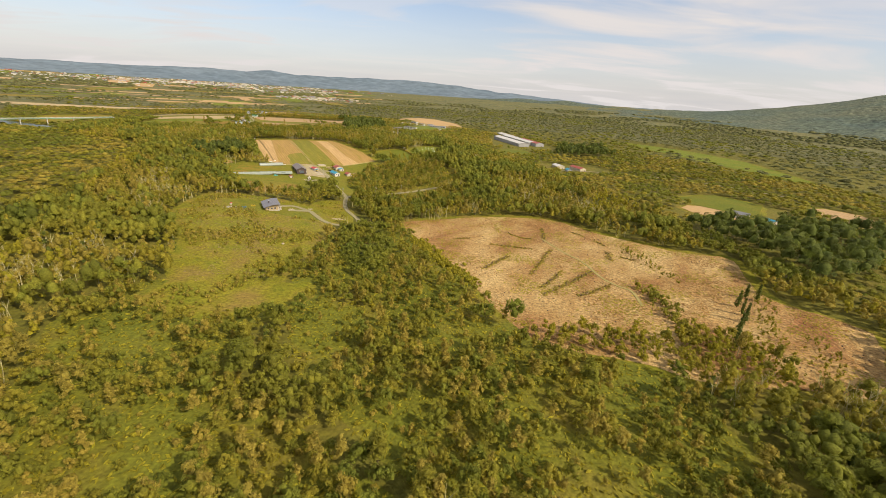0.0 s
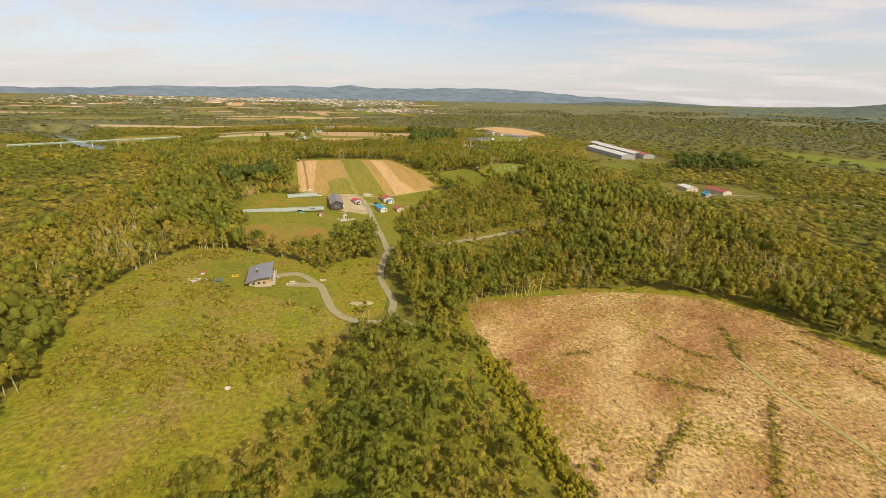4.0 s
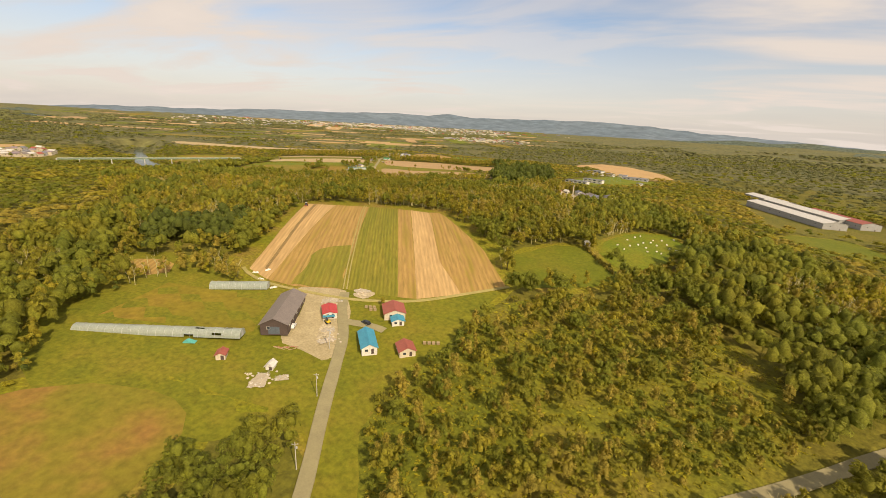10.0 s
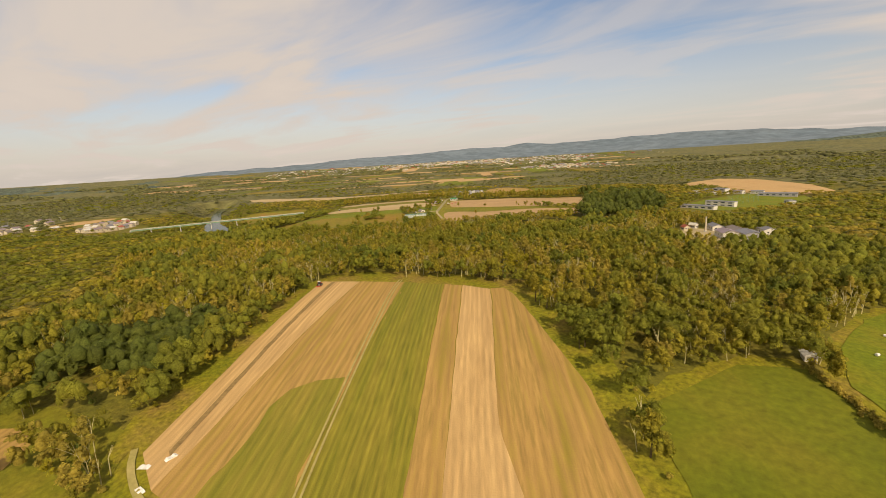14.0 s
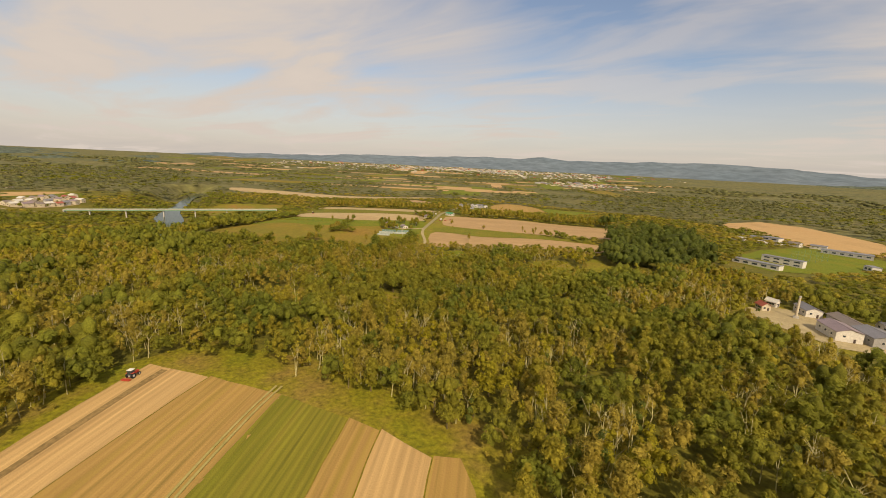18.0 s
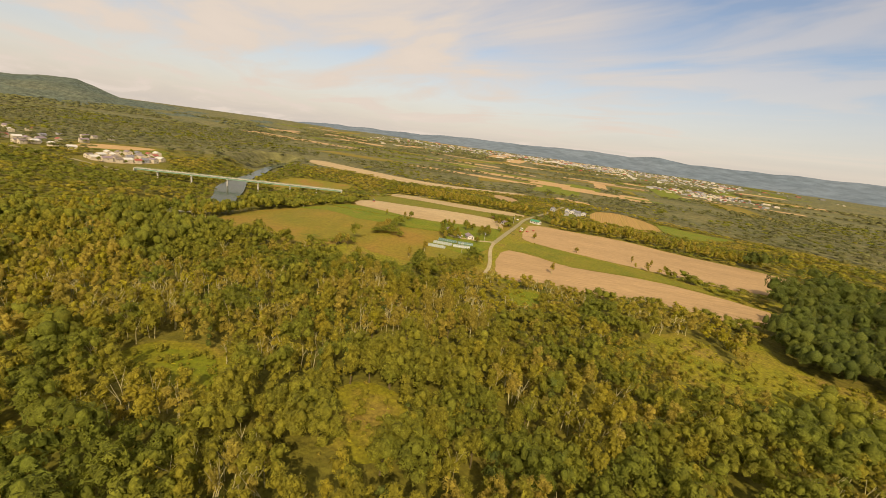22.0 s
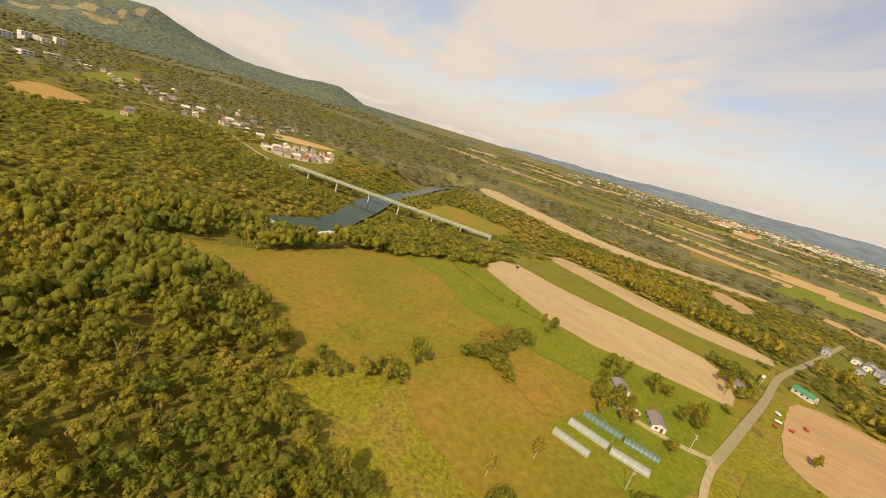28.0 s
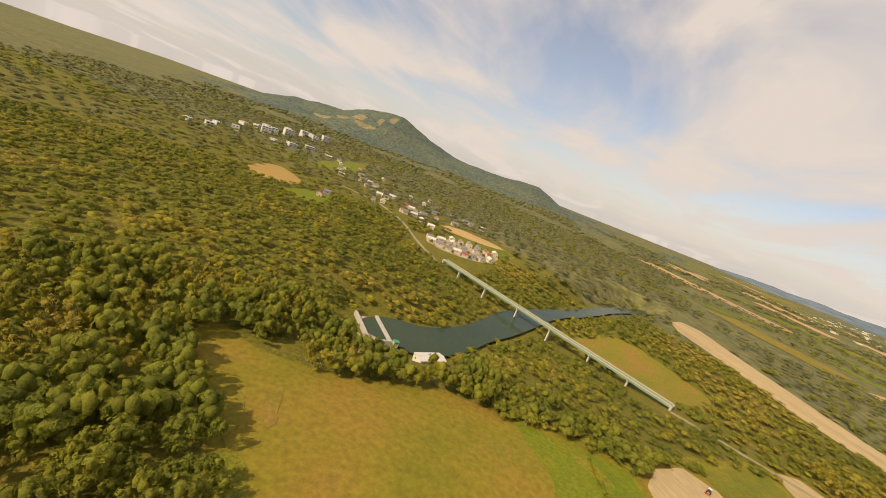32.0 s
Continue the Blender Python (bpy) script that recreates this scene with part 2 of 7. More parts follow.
for key, title, tones, size_ in (
    ("leaf", "leaves", [(0.204, 0.196, 0.0209), (0.275, 0.244, 0.024), (0.341, 0.277, 0.0262)], 0.035),
    ("leaf_grey", "grey_green_leaves", [(0.304, 0.251, 0.0396), (0.35, 0.275, 0.0418), (0.38, 0.288, 0.0418)], 0.05),
    ("leaf_gold", "yellowing_leaves", [(0.297, 0.27, 0.0188), (0.369, 0.308, 0.0209)], 0.06),
    ("leaf_deep", "deep_green_leaves", [(0.149, 0.171, 0.0198), (0.204, 0.209, 0.022), (0.27, 0.242, 0.0242)], 0.03),
    # paler and bluer than the near leaves: haze painted into the tones
    ("hazed_leaf", "hazed_distant_leaves", [(0.154, 0.165, 0.0638), (0.189, 0.189, 0.066), (0.226, 0.207, 0.0682)], 0.012),
    ("leaf_dark", "dark_leaves", [(0.0935, 0.123, 0.0198), (0.138, 0.154, 0.022)], 0.06),
):
    for tail, gaps_ in (("", 0.0), ("_spray", 0.47)):
        M[key + tail] = material(title + tail, tones, size_, 1.6, rough=0.75, bump=0.45, bump_scale=1.6, island=0.27, contrast=0.4, leafy=0.42, holes=gaps_)
HILLS = [
    (48, 310, 119, -13.5),
    (-32, 454, 88, -4.4),
    (-127, 318, 88, 2.9),
    (-88, 390, 64, -2.2),
    (-159, 485, 96, -6.4),
    (-247, 589, 119, 8.4),
    (-64, 629, 103, 8.5),
    (223, 684, 119, -11.8),
    (143, 1066, 199, -11.8),
    (-96, 915, 159, 7.2),
    (-414, 899, 127, -1.6),
    (-446, 1011, 127, 5.8),
    (-557, 891, 119, 6.5),
    (-621, 780, 88, -8.8),
    (-844, 828, 111, -21.3),
    (-740, 947, 103, -7.1),
    (-1058, 875, 199, 3.4),
]


# ---- the lie of the land ----
def lift(x, y):
    u = np.clip((np.hypot(x + 160, y - 440) - 1700) / 2300, 0, 1)
    far = 62 - 110 * np.clip((-112 - np.degrees(np.arctan2(x + 160, y - 440))) / 30, 0, 1)
    return far * u * u * (3 - 2 * u)


RIVER = [(-648.6, 744.1), (-672.5, 778.3), (-736.1, 813.3), (-827.7, 845.2), (-915.2, 889.7), (-1026.6, 955), (-1154, 1026.6)]
WATER = -17.5


def ground_z(x, y):
    """The height of the ground: low hills and hollows on a plain that rises far out."""
    z = lift(x, y)
    for a, b, r, h in HILLS:
        z = z + h * np.exp(-((x - a) ** 2 + (y - b) ** 2) / (2 * r * r))
    d = np.full(np.shape(x), 1e9)
    for (x0, y0), (x1, y1) in zip(RIVER, RIVER[1:]):
        dx, dy = x1 - x0, y1 - y0
        u = np.clip(((x - x0) * dx + (y - y0) * dy) / (dx * dx + dy * dy), 0, 1)
        d = np.minimum(d, np.hypot(x - x0 - u * dx, y - y0 - u * dy))
    w = np.clip((60 - d) / 36, 0, 1)
    w = w * w * (3 - 2 * w)
    return z * (1 - w) + (WATER - 2.5) * w


def mesh_from(name, verts, faces, mats, smooth=False, index=None):
    """A mesh from arrays: faces all of one length."""
    verts, faces = np.asarray(verts, np.float32), np.asarray(faces, np.int32)
    me = bpy.data.meshes.new(name)
    nf, per = faces.shape
    me.vertices.add(len(verts))
    me.vertices.foreach_set("co", verts.ravel())
    me.loops.add(nf * per)
    me.loops.foreach_set("vertex_index", faces.ravel())
    me.polygons.add(nf)
    me.polygons.foreach_set("loop_start", np.arange(0, nf * per, per, dtype=np.int32))
    if index is not None:
        me.polygons.foreach_set("material_index", np.asarray(index, np.int32))
    me.polygons.foreach_set("use_smooth", np.broadcast_to(np.asarray(smooth, bool), (nf,)).copy())
    for m in mats:
        me.materials.append(M[m] if isinstance(m, str) else m)
    me.update(calc_edges=True)
    return me


# one sheet of ground: a fine grid where the way leads, coarser outside
def axis_of(lo, hi, a, b, step):
    inner = np.arange(lo, hi + 1, step)
    grow = [step]
    while sum(grow) < 5000:
        grow.append(min(grow[-1] * 1.35, 350))
    out = np.cumsum(grow)
    return np.concatenate([lo - out[out < lo - a][::-1], inner, hi + out[out < b - hi]])


gx, gy = axis_of(-1200, 560, -4800, 4500, 10.0), axis_of(-120, 1440, -4000, 5200, 10.0)
X, Y = np.meshgrid(gx, gy)
nx, ny = len(gx), len(gy)
ii = (np.arange(ny - 1)[:, None] * nx + np.arange(nx - 1)[None, :]).ravel()


# water lies in its own bed
def in_poly(px, py, poly):
    inside = np.zeros(np.shape(px), bool)
    for (x0, y0), (x1, y1) in zip(poly, poly[1:] + poly[:1]):
        if y0 != y1:
            inside ^= ((y0 > py) != (y1 > py)) & (px < (x1 - x0) * (py - y0) / (y1 - y0) + x0)
    return inside


def near_line(px, py, line, width):
    hit = np.zeros(np.shape(px), bool)
    for (x0, y0), (x1, y1) in zip(line, line[1:]):
        dx, dy = x1 - x0, y1 - y0
        u = np.clip(((px - x0) * dx + (py - y0) * dy) / (dx * dx + dy * dy + 1e-9), 0, 1)
        hit |= np.hypot(px - x0 - u * dx, py - y0 - u * dy) < width
    return hit


Z = ground_z(X, Y)
tagged(new("ground", mesh_from("ground", np.stack([X, Y, Z], -1).reshape(-1, 3), np.stack([ii, ii + 1, ii + 1 + nx, ii + nx], 1), ["forest_floor", "hazed_wood"], True, (np.hypot(X.ravel()[ii] + 160, Y.ravel()[ii] - 440) > 1000))), "rough green and ochre woodland floor reaching the hills", "ground", kind="structure")

from mathutils.geometry import delaunay_2d_cdt


def smooth_line(line, rounds=2, closed=True):
    for _ in range(rounds):
        out = []
        pairs = list(zip(line, line[1:] + line[:1])) if closed else list(zip(line, line[1:]))
        if not closed:
            out.append(line[0])
        for (a, b), (c, d) in pairs:
            out += [(0.75 * a + 0.25 * c, 0.75 * b + 0.25 * d), (0.25 * a + 0.75 * c, 0.25 * b + 0.75 * d)]
        if not closed:
            out.append(line[-1])
        line = out
    return line


def patch(name, poly, mat, label, category="field", up=0.12, ragged=1.2, rounds=1, step=14.0, kind="structure"):
    """A sheet of one ground cover within poly, laid on the ground, with a ragged edge."""
    line = smooth_line([(float(a), float(b)) for a, b in poly], rounds)
    edge = []
    for (a, b), (c, d) in zip(line, line[1:] + line[:1]):
        n = max(1, int(math.hypot(c - a, d - b) / 6))
        for i in range(n):
            x, y = a + (c - a) * i / n, b + (d - b) * i / n
            k = noise.noise_vector((x * 0.11, y * 0.11, 3.0)) * ragged
            edge.append((x + k[0], y + k[1]))
    xs, ys = [p[0] for p in edge], [p[1] for p in edge]
    px, py = np.meshgrid(np.arange(min(xs), max(xs), step), np.arange(min(ys), max(ys), step))
    ok = in_poly(px, py, edge)
    pts = [Vector(p) for p in edge] + [Vector(p) for p in zip(px[ok], py[ok])]
    n = len(edge)
    v, _, f, _, _, _ = delaunay_2d_cdt(pts, [], [list(range(n))], 1, 0.01)
    a = np.array([(p[0], p[1]) for p in v])
    bm = bmesh.new()
    vs = [bm.verts.new((x, y, z)) for (x, y), z in zip(a, ground_z(a[:, 0], a[:, 1]) + up)]
    for t in f:
        bm.faces.new([vs[i] for i in t])
    bmesh.ops.recalc_face_normals(bm, faces=bm.faces)
    if bm.faces and sum(q.normal.z for q in bm.faces) < 0:
        bmesh.ops.reverse_faces(bm, faces=bm.faces)
    me = bpy.data.meshes.new(name)
    bm.to_mesh(me)
    bm.free()
    me.materials.append(M[mat] if isinstance(mat, str) else mat)
    return tagged(new(name, me), label, category, kind=kind)


def ribbon(name, line, width, mat, label, category="road", up=0.2, rounds=2, kind="structure"):
    """A road or track along a line of points, with thickness at its edges."""
    line = smooth_line([(float(a), float(b)) for a, b in line], rounds, closed=False)
    pts = []
    for (a, b), (c, d) in zip(line, line[1:]):
        n = max(1, int(math.hypot(c - a, d - b) / 5))
        pts += [(a + (c - a) * i / n, b + (d - b) * i / n) for i in range(n)]
    pts.append(line[-1])
    verts, faces = [], []
    for i, (x, y) in enumerate(pts):
        x0, y0 = pts[max(i - 1, 0)]
        x1, y1 = pts[min(i + 1, len(pts) - 1)]
        l = math.hypot(x1 - x0, y1 - y0) or 1
        w = width / 2 * (1 + 0.08 * noise.noise((x * 0.2, y * 0.2, 0)))
        nx_, ny_ = -(y1 - y0) / l * w, (x1 - x0) / l * w
        for s, dz in ((1.06, -0.25), (1, 0), (-1, 0), (-1.06, -0.25)):
            px, py = x + nx_ * s, y + ny_ * s
            verts.append((px, py, float(ground_z(px, py)) + up + dz))
        if i:
            k = 4 * i
            faces += [(k - 4 + j, k - 4 + j + 1, k + j + 1, k + j) for j in range(3)]
    ob = new(name, mesh_from(name, verts, [q[::-1] for q in faces], [mat]))
    return tagged(ob, label, category, kind=kind)


# ---- fields, clearings and roads ----
FIELD_ROWS = 119
M["soil_rows"] = material("tilled_rows", [(0.42, 0.265, 0.105), (0.51, 0.335, 0.14)], 0.25, 0.8, contrast=0.2, bump=0.15, rows=(FIELD_ROWS, 2.1, 0.075), stretch=(FIELD_ROWS, 90))
M["stubble"] = material("stubble_rows", [(0.30, 0.205, 0.05), (0.37, 0.225, 0.068), (0.27, 0.195, 0.035)], 0.2, 0.8, contrast=0.22, bump=0.15, rows=(FIELD_ROWS, 2.6, 0.08), stretch=(FIELD_ROWS, 70))
M["crop"] = material("row_crop", [(0.165, 0.16, 0.014), (0.235, 0.195, 0.024)], 0.2, 0.9, contrast=0.28, bump=0.2, rows=(FIELD_ROWS, 1.9, 0.12), stretch=(FIELD_ROWS, 50))
M["crop_dark"] = material("green_manure", [(0.25, 0.195, 0.03), (0.18, 0.17, 0.018)], 0.2, 0.9, contrast=0.22, bump=0.15, rows=(FIELD_ROWS, 2.6, 0.08), stretch=(FIELD_ROWS, 20))
M["furrow"] = material("open_furrow", [(0.22, 0.145, 0.055), (0.27, 0.18, 0.07)], 0.2, 1.0)
M["sand2"] = material("harrowed_soil", [(0.36, 0.262, 0.125), (0.44, 0.325, 0.165), (0.40, 0.285, 0.14)], 0.03, 0.6, contrast=0.2, bump=0.08, rows=(25, 2.0, 0.03), stretch=(25, 6))
M["sand3"] = material("ploughed_soil", [(0.42, 0.275, 0.128), (0.35, 0.228, 0.105)], 0.03, 0.6, contrast=0.2, bump=0.1, rows=(40, 2.4, 0.03), stretch=(40, 6))

FIELDS = [
    ("clearing", [(-26.3, 316.7), (-23.1, 334.2), (0.8, 347.8), (36.6, 363.7), (71.6, 367.7), (107.4, 362.1), (131.3, 326.3), (151.2, 306.4), (180.7, 274.6), (208.5, 270.6), (195, 235.6), (181.4, 203.7), (202.9, 179.1), (208.5, 163.1), (163.1, 117), (148.8, 122.6), (103.5, 123.4), (83.6, 137.7), (55.7, 144), (39.8, 156), (25.5, 201.3), (14.3, 234.8), (4, 259.4)], "clear", "felled hillside of tan slash and reddish bare earth"),
    ("meadow", [(-190.2, 332.7), (-181.4, 350.2), (-143.2, 347), (-109, 343.8), (-82.8, 305.6), (-79.6, 280.1), (-73.2, 252.3), (-74, 222), (-77.2, 199.8), (-86.7, 180.7), (-107.4, 177.5), (-127.3, 187.8), (-143.2, 222.8), (-161.6, 253.1), (-184.6, 281.7)], "meadow", "yellow-green rough meadow on a round hill"),
    ("rough_grass", [(-128, 152), (-124, 187), (-98, 178), (-76, 184), (-60, 196), (-54, 170), (-80, 147)], "meadow", "rough yellow-green grass below a hill"),
    ("lawn", [(-175.1, 327.9), (-163.1, 340.6), (-139.3, 339), (-113, 336.6), (-105.8, 324.7), (-90.7, 308.8), (-87.5, 300.8), (-111.4, 302.4), (-135.3, 308.8), (-163.1, 314.4)], "lawn", "mown green lawn round a log house"),
    ("verge", [(-101.9, 339.8), (-85.9, 319.9), (-78, 302.4), (-66.8, 308.8), (-71.6, 327.9), (-79.6, 350.2), (-89.1, 374), (-101.9, 358.1)], "meadow", "rough yellowish grass between two lanes"),
    ("farmyard_grass", [(-226.8, 429.8), (-230.8, 473.5), (-202.9, 477.5), (-176.7, 488.6), (-151.2, 506.1), (-111.4, 515.7), (-81.2, 542.8), (-87.5, 509.3), (-92.3, 477.5), (-96.3, 465.6), (-101.9, 445.7), (-78, 405.9), (-82.8, 400.3), (-89.1, 404.3), (-111.4, 433.7), (-131.3, 429.8), (-159.2, 425.8)], "lawn", "green grass round a farmyard"),
    ("fallow", [(-190, 382), (-192, 392), (-186, 405), (-173, 415), (-154, 421), (-139, 417), (-131, 399), (-125, 376), (-129, 366), (-146, 365), (-167, 370)], "brown_olive", "round fallow field, olive with rusty patches"),
    ("hay_strip", [(-216.5, 436.9), (-222.8, 469.5), (-202.1, 474.3), (-179.9, 483.1), (-158.4, 460), (-163.9, 455.2)], "olive", "olive hay strip between two greenhouses"),
    ("fallow", [(-262, 461), (-266, 477), (-244, 489), (-229, 473)], "stubble", "small brown fallow patch at a wood's edge"),
    ("yard", [(-173, 497), (-152.1, 506), (-143, 497), (-135, 487), (-127, 474), (-123.5, 466), (-124.5, 457), (-132.6, 458.5), (-149, 458.5), (-150.9, 473.2), (-161.4, 490.2)], "gravel", "pale gravel farmyard"),
    ("tilled_strip", [(-205.3, 499.8), (-188.6, 495), (-248.3, 628.7), (-272.2, 621.5)], "soil_rows", "pale tilled strip with one dark furrow"),
    ("stubble_strip", [(-188.6, 495), (-173.5, 495.8), (-152, 504.6), (-219.6, 637.5), (-248.3, 629.5)], "stubble", "brown stubble strip turning green"),
    ("crop_strip", [(-153, 504.4), (-124.9, 510.1), (-197.4, 640.6), (-221.5, 637.0)], "crop", "green row crop beside a track"),
    ("stubble_strip", [(-124.9, 510.1), (-116.2, 512.5), (-187, 642.2), (-197.4, 641.4)], "stubble", "narrow brown stubble strip"),
    ("tilled_strip", [(-116.2, 512.5), (-99.5, 526), (-123.4, 554.7), (-170.3, 642.2), (-187, 643)], "soil_rows", "pale sandy tilled strip with row marks"),
    ("stubble_strip", [(-99.5, 526), (-82, 542), (-105, 578.6), (-156.8, 639.8), (-164.7, 646.2), (-170.3, 643), (-123.4, 554.7)], "stubble", "brown harvested strip along the wood"),
    ("pasture", [(-89.9, 577.8), (-69.2, 610.4), (-51.7, 616), (-30.2, 574.6), (-43, 561.1), (-73.2, 544.3)], "pasture", "bright green square pasture"),
    ("bale_field", [(-47.8, 620), (-22.3, 688.4), (6.4, 705.1), (12.7, 666.9), (-6.4, 614.4), (-17.5, 594.5), (-30.2, 586.5)], "bright", "mown green field strewn with white bales"),
    ("fallow", [(-29.4, 585.7), (-19.1, 592.9), (-7.2, 611.2), (-4.8, 590.5), (-22.3, 574.6)], "olive", "dry brownish corner of grass"),
    ("tilled_field", [(-385.2, 925.6), (-358.1, 885), (-334.2, 867.5), (-318.3, 897.7), (-296, 896.9), (-278.5, 927.1), (-248.3, 947), (-218.9, 951.8), (-211.7, 1010.7), (-253.1, 1004.3), (-294.5, 985.2), (-334.2, 943.1), (-367.7, 939.1)], "sand3", "pale orange tilled field beside the road"),
    ("grass_strip", [(-397.9, 948.6), (-386, 927.9), (-367.7, 941.5), (-334.2, 945.4), (-294.5, 987.6), (-253.1, 1006.7), (-251.5, 1016.3), (-296, 1010.7), (-349.4, 986.8), (-386, 973.3)], "lawn", "green grass strip between two tilled fields"),
    ("tilled_field", [(-431.3, 1013.9), (-413.8, 986.8), (-401.9, 973.3), (-388, 974.5), (-350.2, 990.6), (-298.4, 1018.5), (-238.7, 1050.5), (-218.9, 1114.2), (-226.8, 1177.8), (-262.6, 1169.9), (-330.3, 1130.1), (-376.4, 1122), (-416.2, 1080), (-441, 1060), (-446, 1040)], "sand3", "large orange tilled field before a tree line"),
    ("tilled_field", [(-595.3, 904.9), (-628.7, 944.7), (-557.1, 959), (-509.3, 995.6), (-473.5, 1019.5), (-436.1, 987.6), (-433.7, 969.3), (-486.3, 918.4), (-541.2, 907.2)], "sand2", "long sandy tilled field by the river"),
    ("grass_strip", [(-627.9, 946.2), (-674.1, 1001.2), (-604.8, 1010.7), (-538.8, 1022.6), (-487, 1079.1), (-472.7, 1025), (-509.3, 998), (-557.1, 961.4)], "lawn", "long green strip between sandy fields"),
    ("tilled_field", [(-678.8, 1007.5), (-688.4, 1038.6), (-620.8, 1046.5), (-555.5, 1068), (-505.4, 1109.4), (-485.5, 1081.5), (-538, 1025.8), (-604.8, 1013.9)], "sand2", "narrow sandy field along a tree line"),
    ("tilled_field", [(-1030.6, 1034.6), (-1106.2, 1098.2), (-994.8, 1126.1), (-915.2, 1154), (-819.7, 1185.8), (-756, 1249.5), (-700.3, 1368.8), (-676.5, 1325.1), (-720.2, 1253.4), (-748.1, 1173.9), (-823.7, 1118.1), (-915.2, 1090.3)], "sand2", "long pale sandy field beyond a tree belt"),
    ("hay_field", [(-517.3, 712.3), (-549.1, 697.9), (-543.6, 729.8), (-549.1, 762.4), (-584.9, 795.8), (-584.9, 831.6), (-595.3, 889.7), (-548.3, 888.1), (-486.3, 889.7), (-466.4, 869), (-453.6, 845.2), (-443.3, 817.3), (-445.7, 778.3), (-477.5, 769.6), (-497.4, 748.1)], "olive", "wide olive hay field between woods and river"),
    ("hay_field", [(-440.1, 820.5), (-451.2, 843.6), (-446.5, 857.9), (-421, 865.1), (-390, 885), (-380.4, 883.4), (-374, 851.5), (-386.8, 834), (-409.9, 820.5)], "olive", "olive grass field below a hedge bank"),
    ("hay_field", [(-452, 864.3), (-464, 883.4), (-441.7, 906.5), (-427.4, 899.3), (-417, 871.4), (-429.8, 867.5)], "olive", "small olive field by a shrub bed"),
    ("grass_strip", [(-596.1, 896.9), (-557.1, 904.1), (-486.3, 916.8), (-435.3, 980.5), (-405.9, 940.7), (-401.9, 934.3), (-389.2, 913.6), (-380.4, 885.8), (-415.4, 871.4), (-426.6, 900.9), (-442.5, 908.8), (-465.6, 885), (-487, 892.1), (-548.3, 889.7)], "bright", "bright green grass round greenhouses"),
    ("rough_grass", [(-416.2, 783.1), (-433.7, 795.8), (-429.8, 818.1), (-409.9, 819.7), (-386.8, 833.2), (-374, 827.7), (-382, 799.8)], "meadow", "rough ochre grass with dry tufts"),
    ("fallow", [(-816.5, 889.7), (-879.4, 943.1), (-857.9, 973.3), (-775.9, 1021.8), (-740.1, 974.9), (-770.4, 930.3), (-796.6, 892.9)], "brown_olive", "brown fallow field beside a bridge"),
    ("meadow", [(-211.7, 936.7), (-193.4, 903.3), (-166.3, 911.2), (-165.5, 877), (-181.4, 873.8), (-199, 880.2), (-208.5, 899.3)], "meadow", "yellow-green clearing beside dark trees"),
    ("gravel_lot", [(240.3, 399.5), (267.4, 355.7), (292.9, 358.1), (286.5, 390), (263.4, 420.2)], "sand", "bare sandy lot in the woods"),
    ("pasture", [(266.6, 451.2), (321.5, 475.9), (344.6, 425.8), (303.2, 376.4), (276.2, 404.3), (265.8, 421.8)], "pasture", "green lot beside bare ground"),
    ("hay_field", [(487.8, 1114.2), (604.8, 879.4), (558.7, 604.8), (521.3, 569), (503, 734.6), (465.6, 1034.6)], "bright", "long yellow-green field at a mountain's foot"),
    ("tilled_field", [(403.5, 437.7), (436.9, 390), (383.6, 337.4), (372.4, 387.6)], "sand3", "brown tilled field at a mountain's foot"),
    ("pasture", [(95.5, 787.9), (119.4, 835.6), (171.1, 851.5), (183, 795.8), (143.2, 764)], "pasture", "rough green paddock near a factory"),
    ("tilled_field", [(-152.8, 1416.6), (-58.9, 1583.7), (86.7, 1327.4), (5.6, 1239.9), (-47.8, 1273.3), (-95.5, 1352.9)], "sand", "pale field behind a school"),
    ("school_field", [(-109, 1146), (-35, 1273.3), (0, 1229.6), (31.8, 1241.5), (16.7, 1154), (-32.6, 1077.6), (-108.2, 1006.7)], "bright", "bright green school field"),
    ("yard", [(-113, 855.5), (-92.3, 885.8), (-47.8, 871.4), (-31.8, 855.5), (-66.1, 816.5), (-94.7, 835.6)], "gravel", "pale gravel yard of low buildings"),
    ("tilled_field", [(-1024.2, 673.3), (-1084.7, 689.2), (-1079.9, 772), (-1058.5, 787.9), (-1034.6, 740.1)], "sand", "tan field behind a village"),
    ("pasture", [(-1022.6, 674.9), (-1034.6, 741.7), (-1058.5, 789.5), (-1046.5, 803.8), (-994.8, 783.9), (-1015.5, 725)], "pasture", "green field behind a village"),
    ("hay_field", [(-846, 462), (-892, 426), (-975, 410), (-945, 470), (-905, 508), (-860, 500)], "stubble", "tan and green fields at the village edge"),
    ("pasture", [(-824.5, 513.3), (-899.3, 528.4), (-927.1, 542), (-830.1, 575.4)], "bright", "bright green field at the village edge"),
    ("pasture", [(-920.1, 1810.5), (-952.1, 1946.1), (-829.0, 1914.7), (-732.5, 1709.6), (-807.0, 1653.5)], "bright", "bright green field on the far plain"),
    ("tilled_field", [(-671.2, 1404.9), (-683.0, 1439.3), (-603.9, 1451.8), (-585.7, 1416.2)], "sand", "pale strip of tilled soil in woods"),
    ("hay_field", [(-534.2, 1325.9), (-521.2, 1398.6), (-438.9, 1357.2), (-394.0, 1279.4), (-412.7, 1226.1), (-467.5, 1210.7)], "stubble", "tan-olive stubble field behind a tree line"),
    ("pasture", [(-437, 1359), (-425.1, 1366), (-383.2, 1368), (-353.3, 1378), (-326.5, 1390), (-345, 1300), (-364, 1280), (-393, 1282)], "bright", "bright green field behind a tree line"),
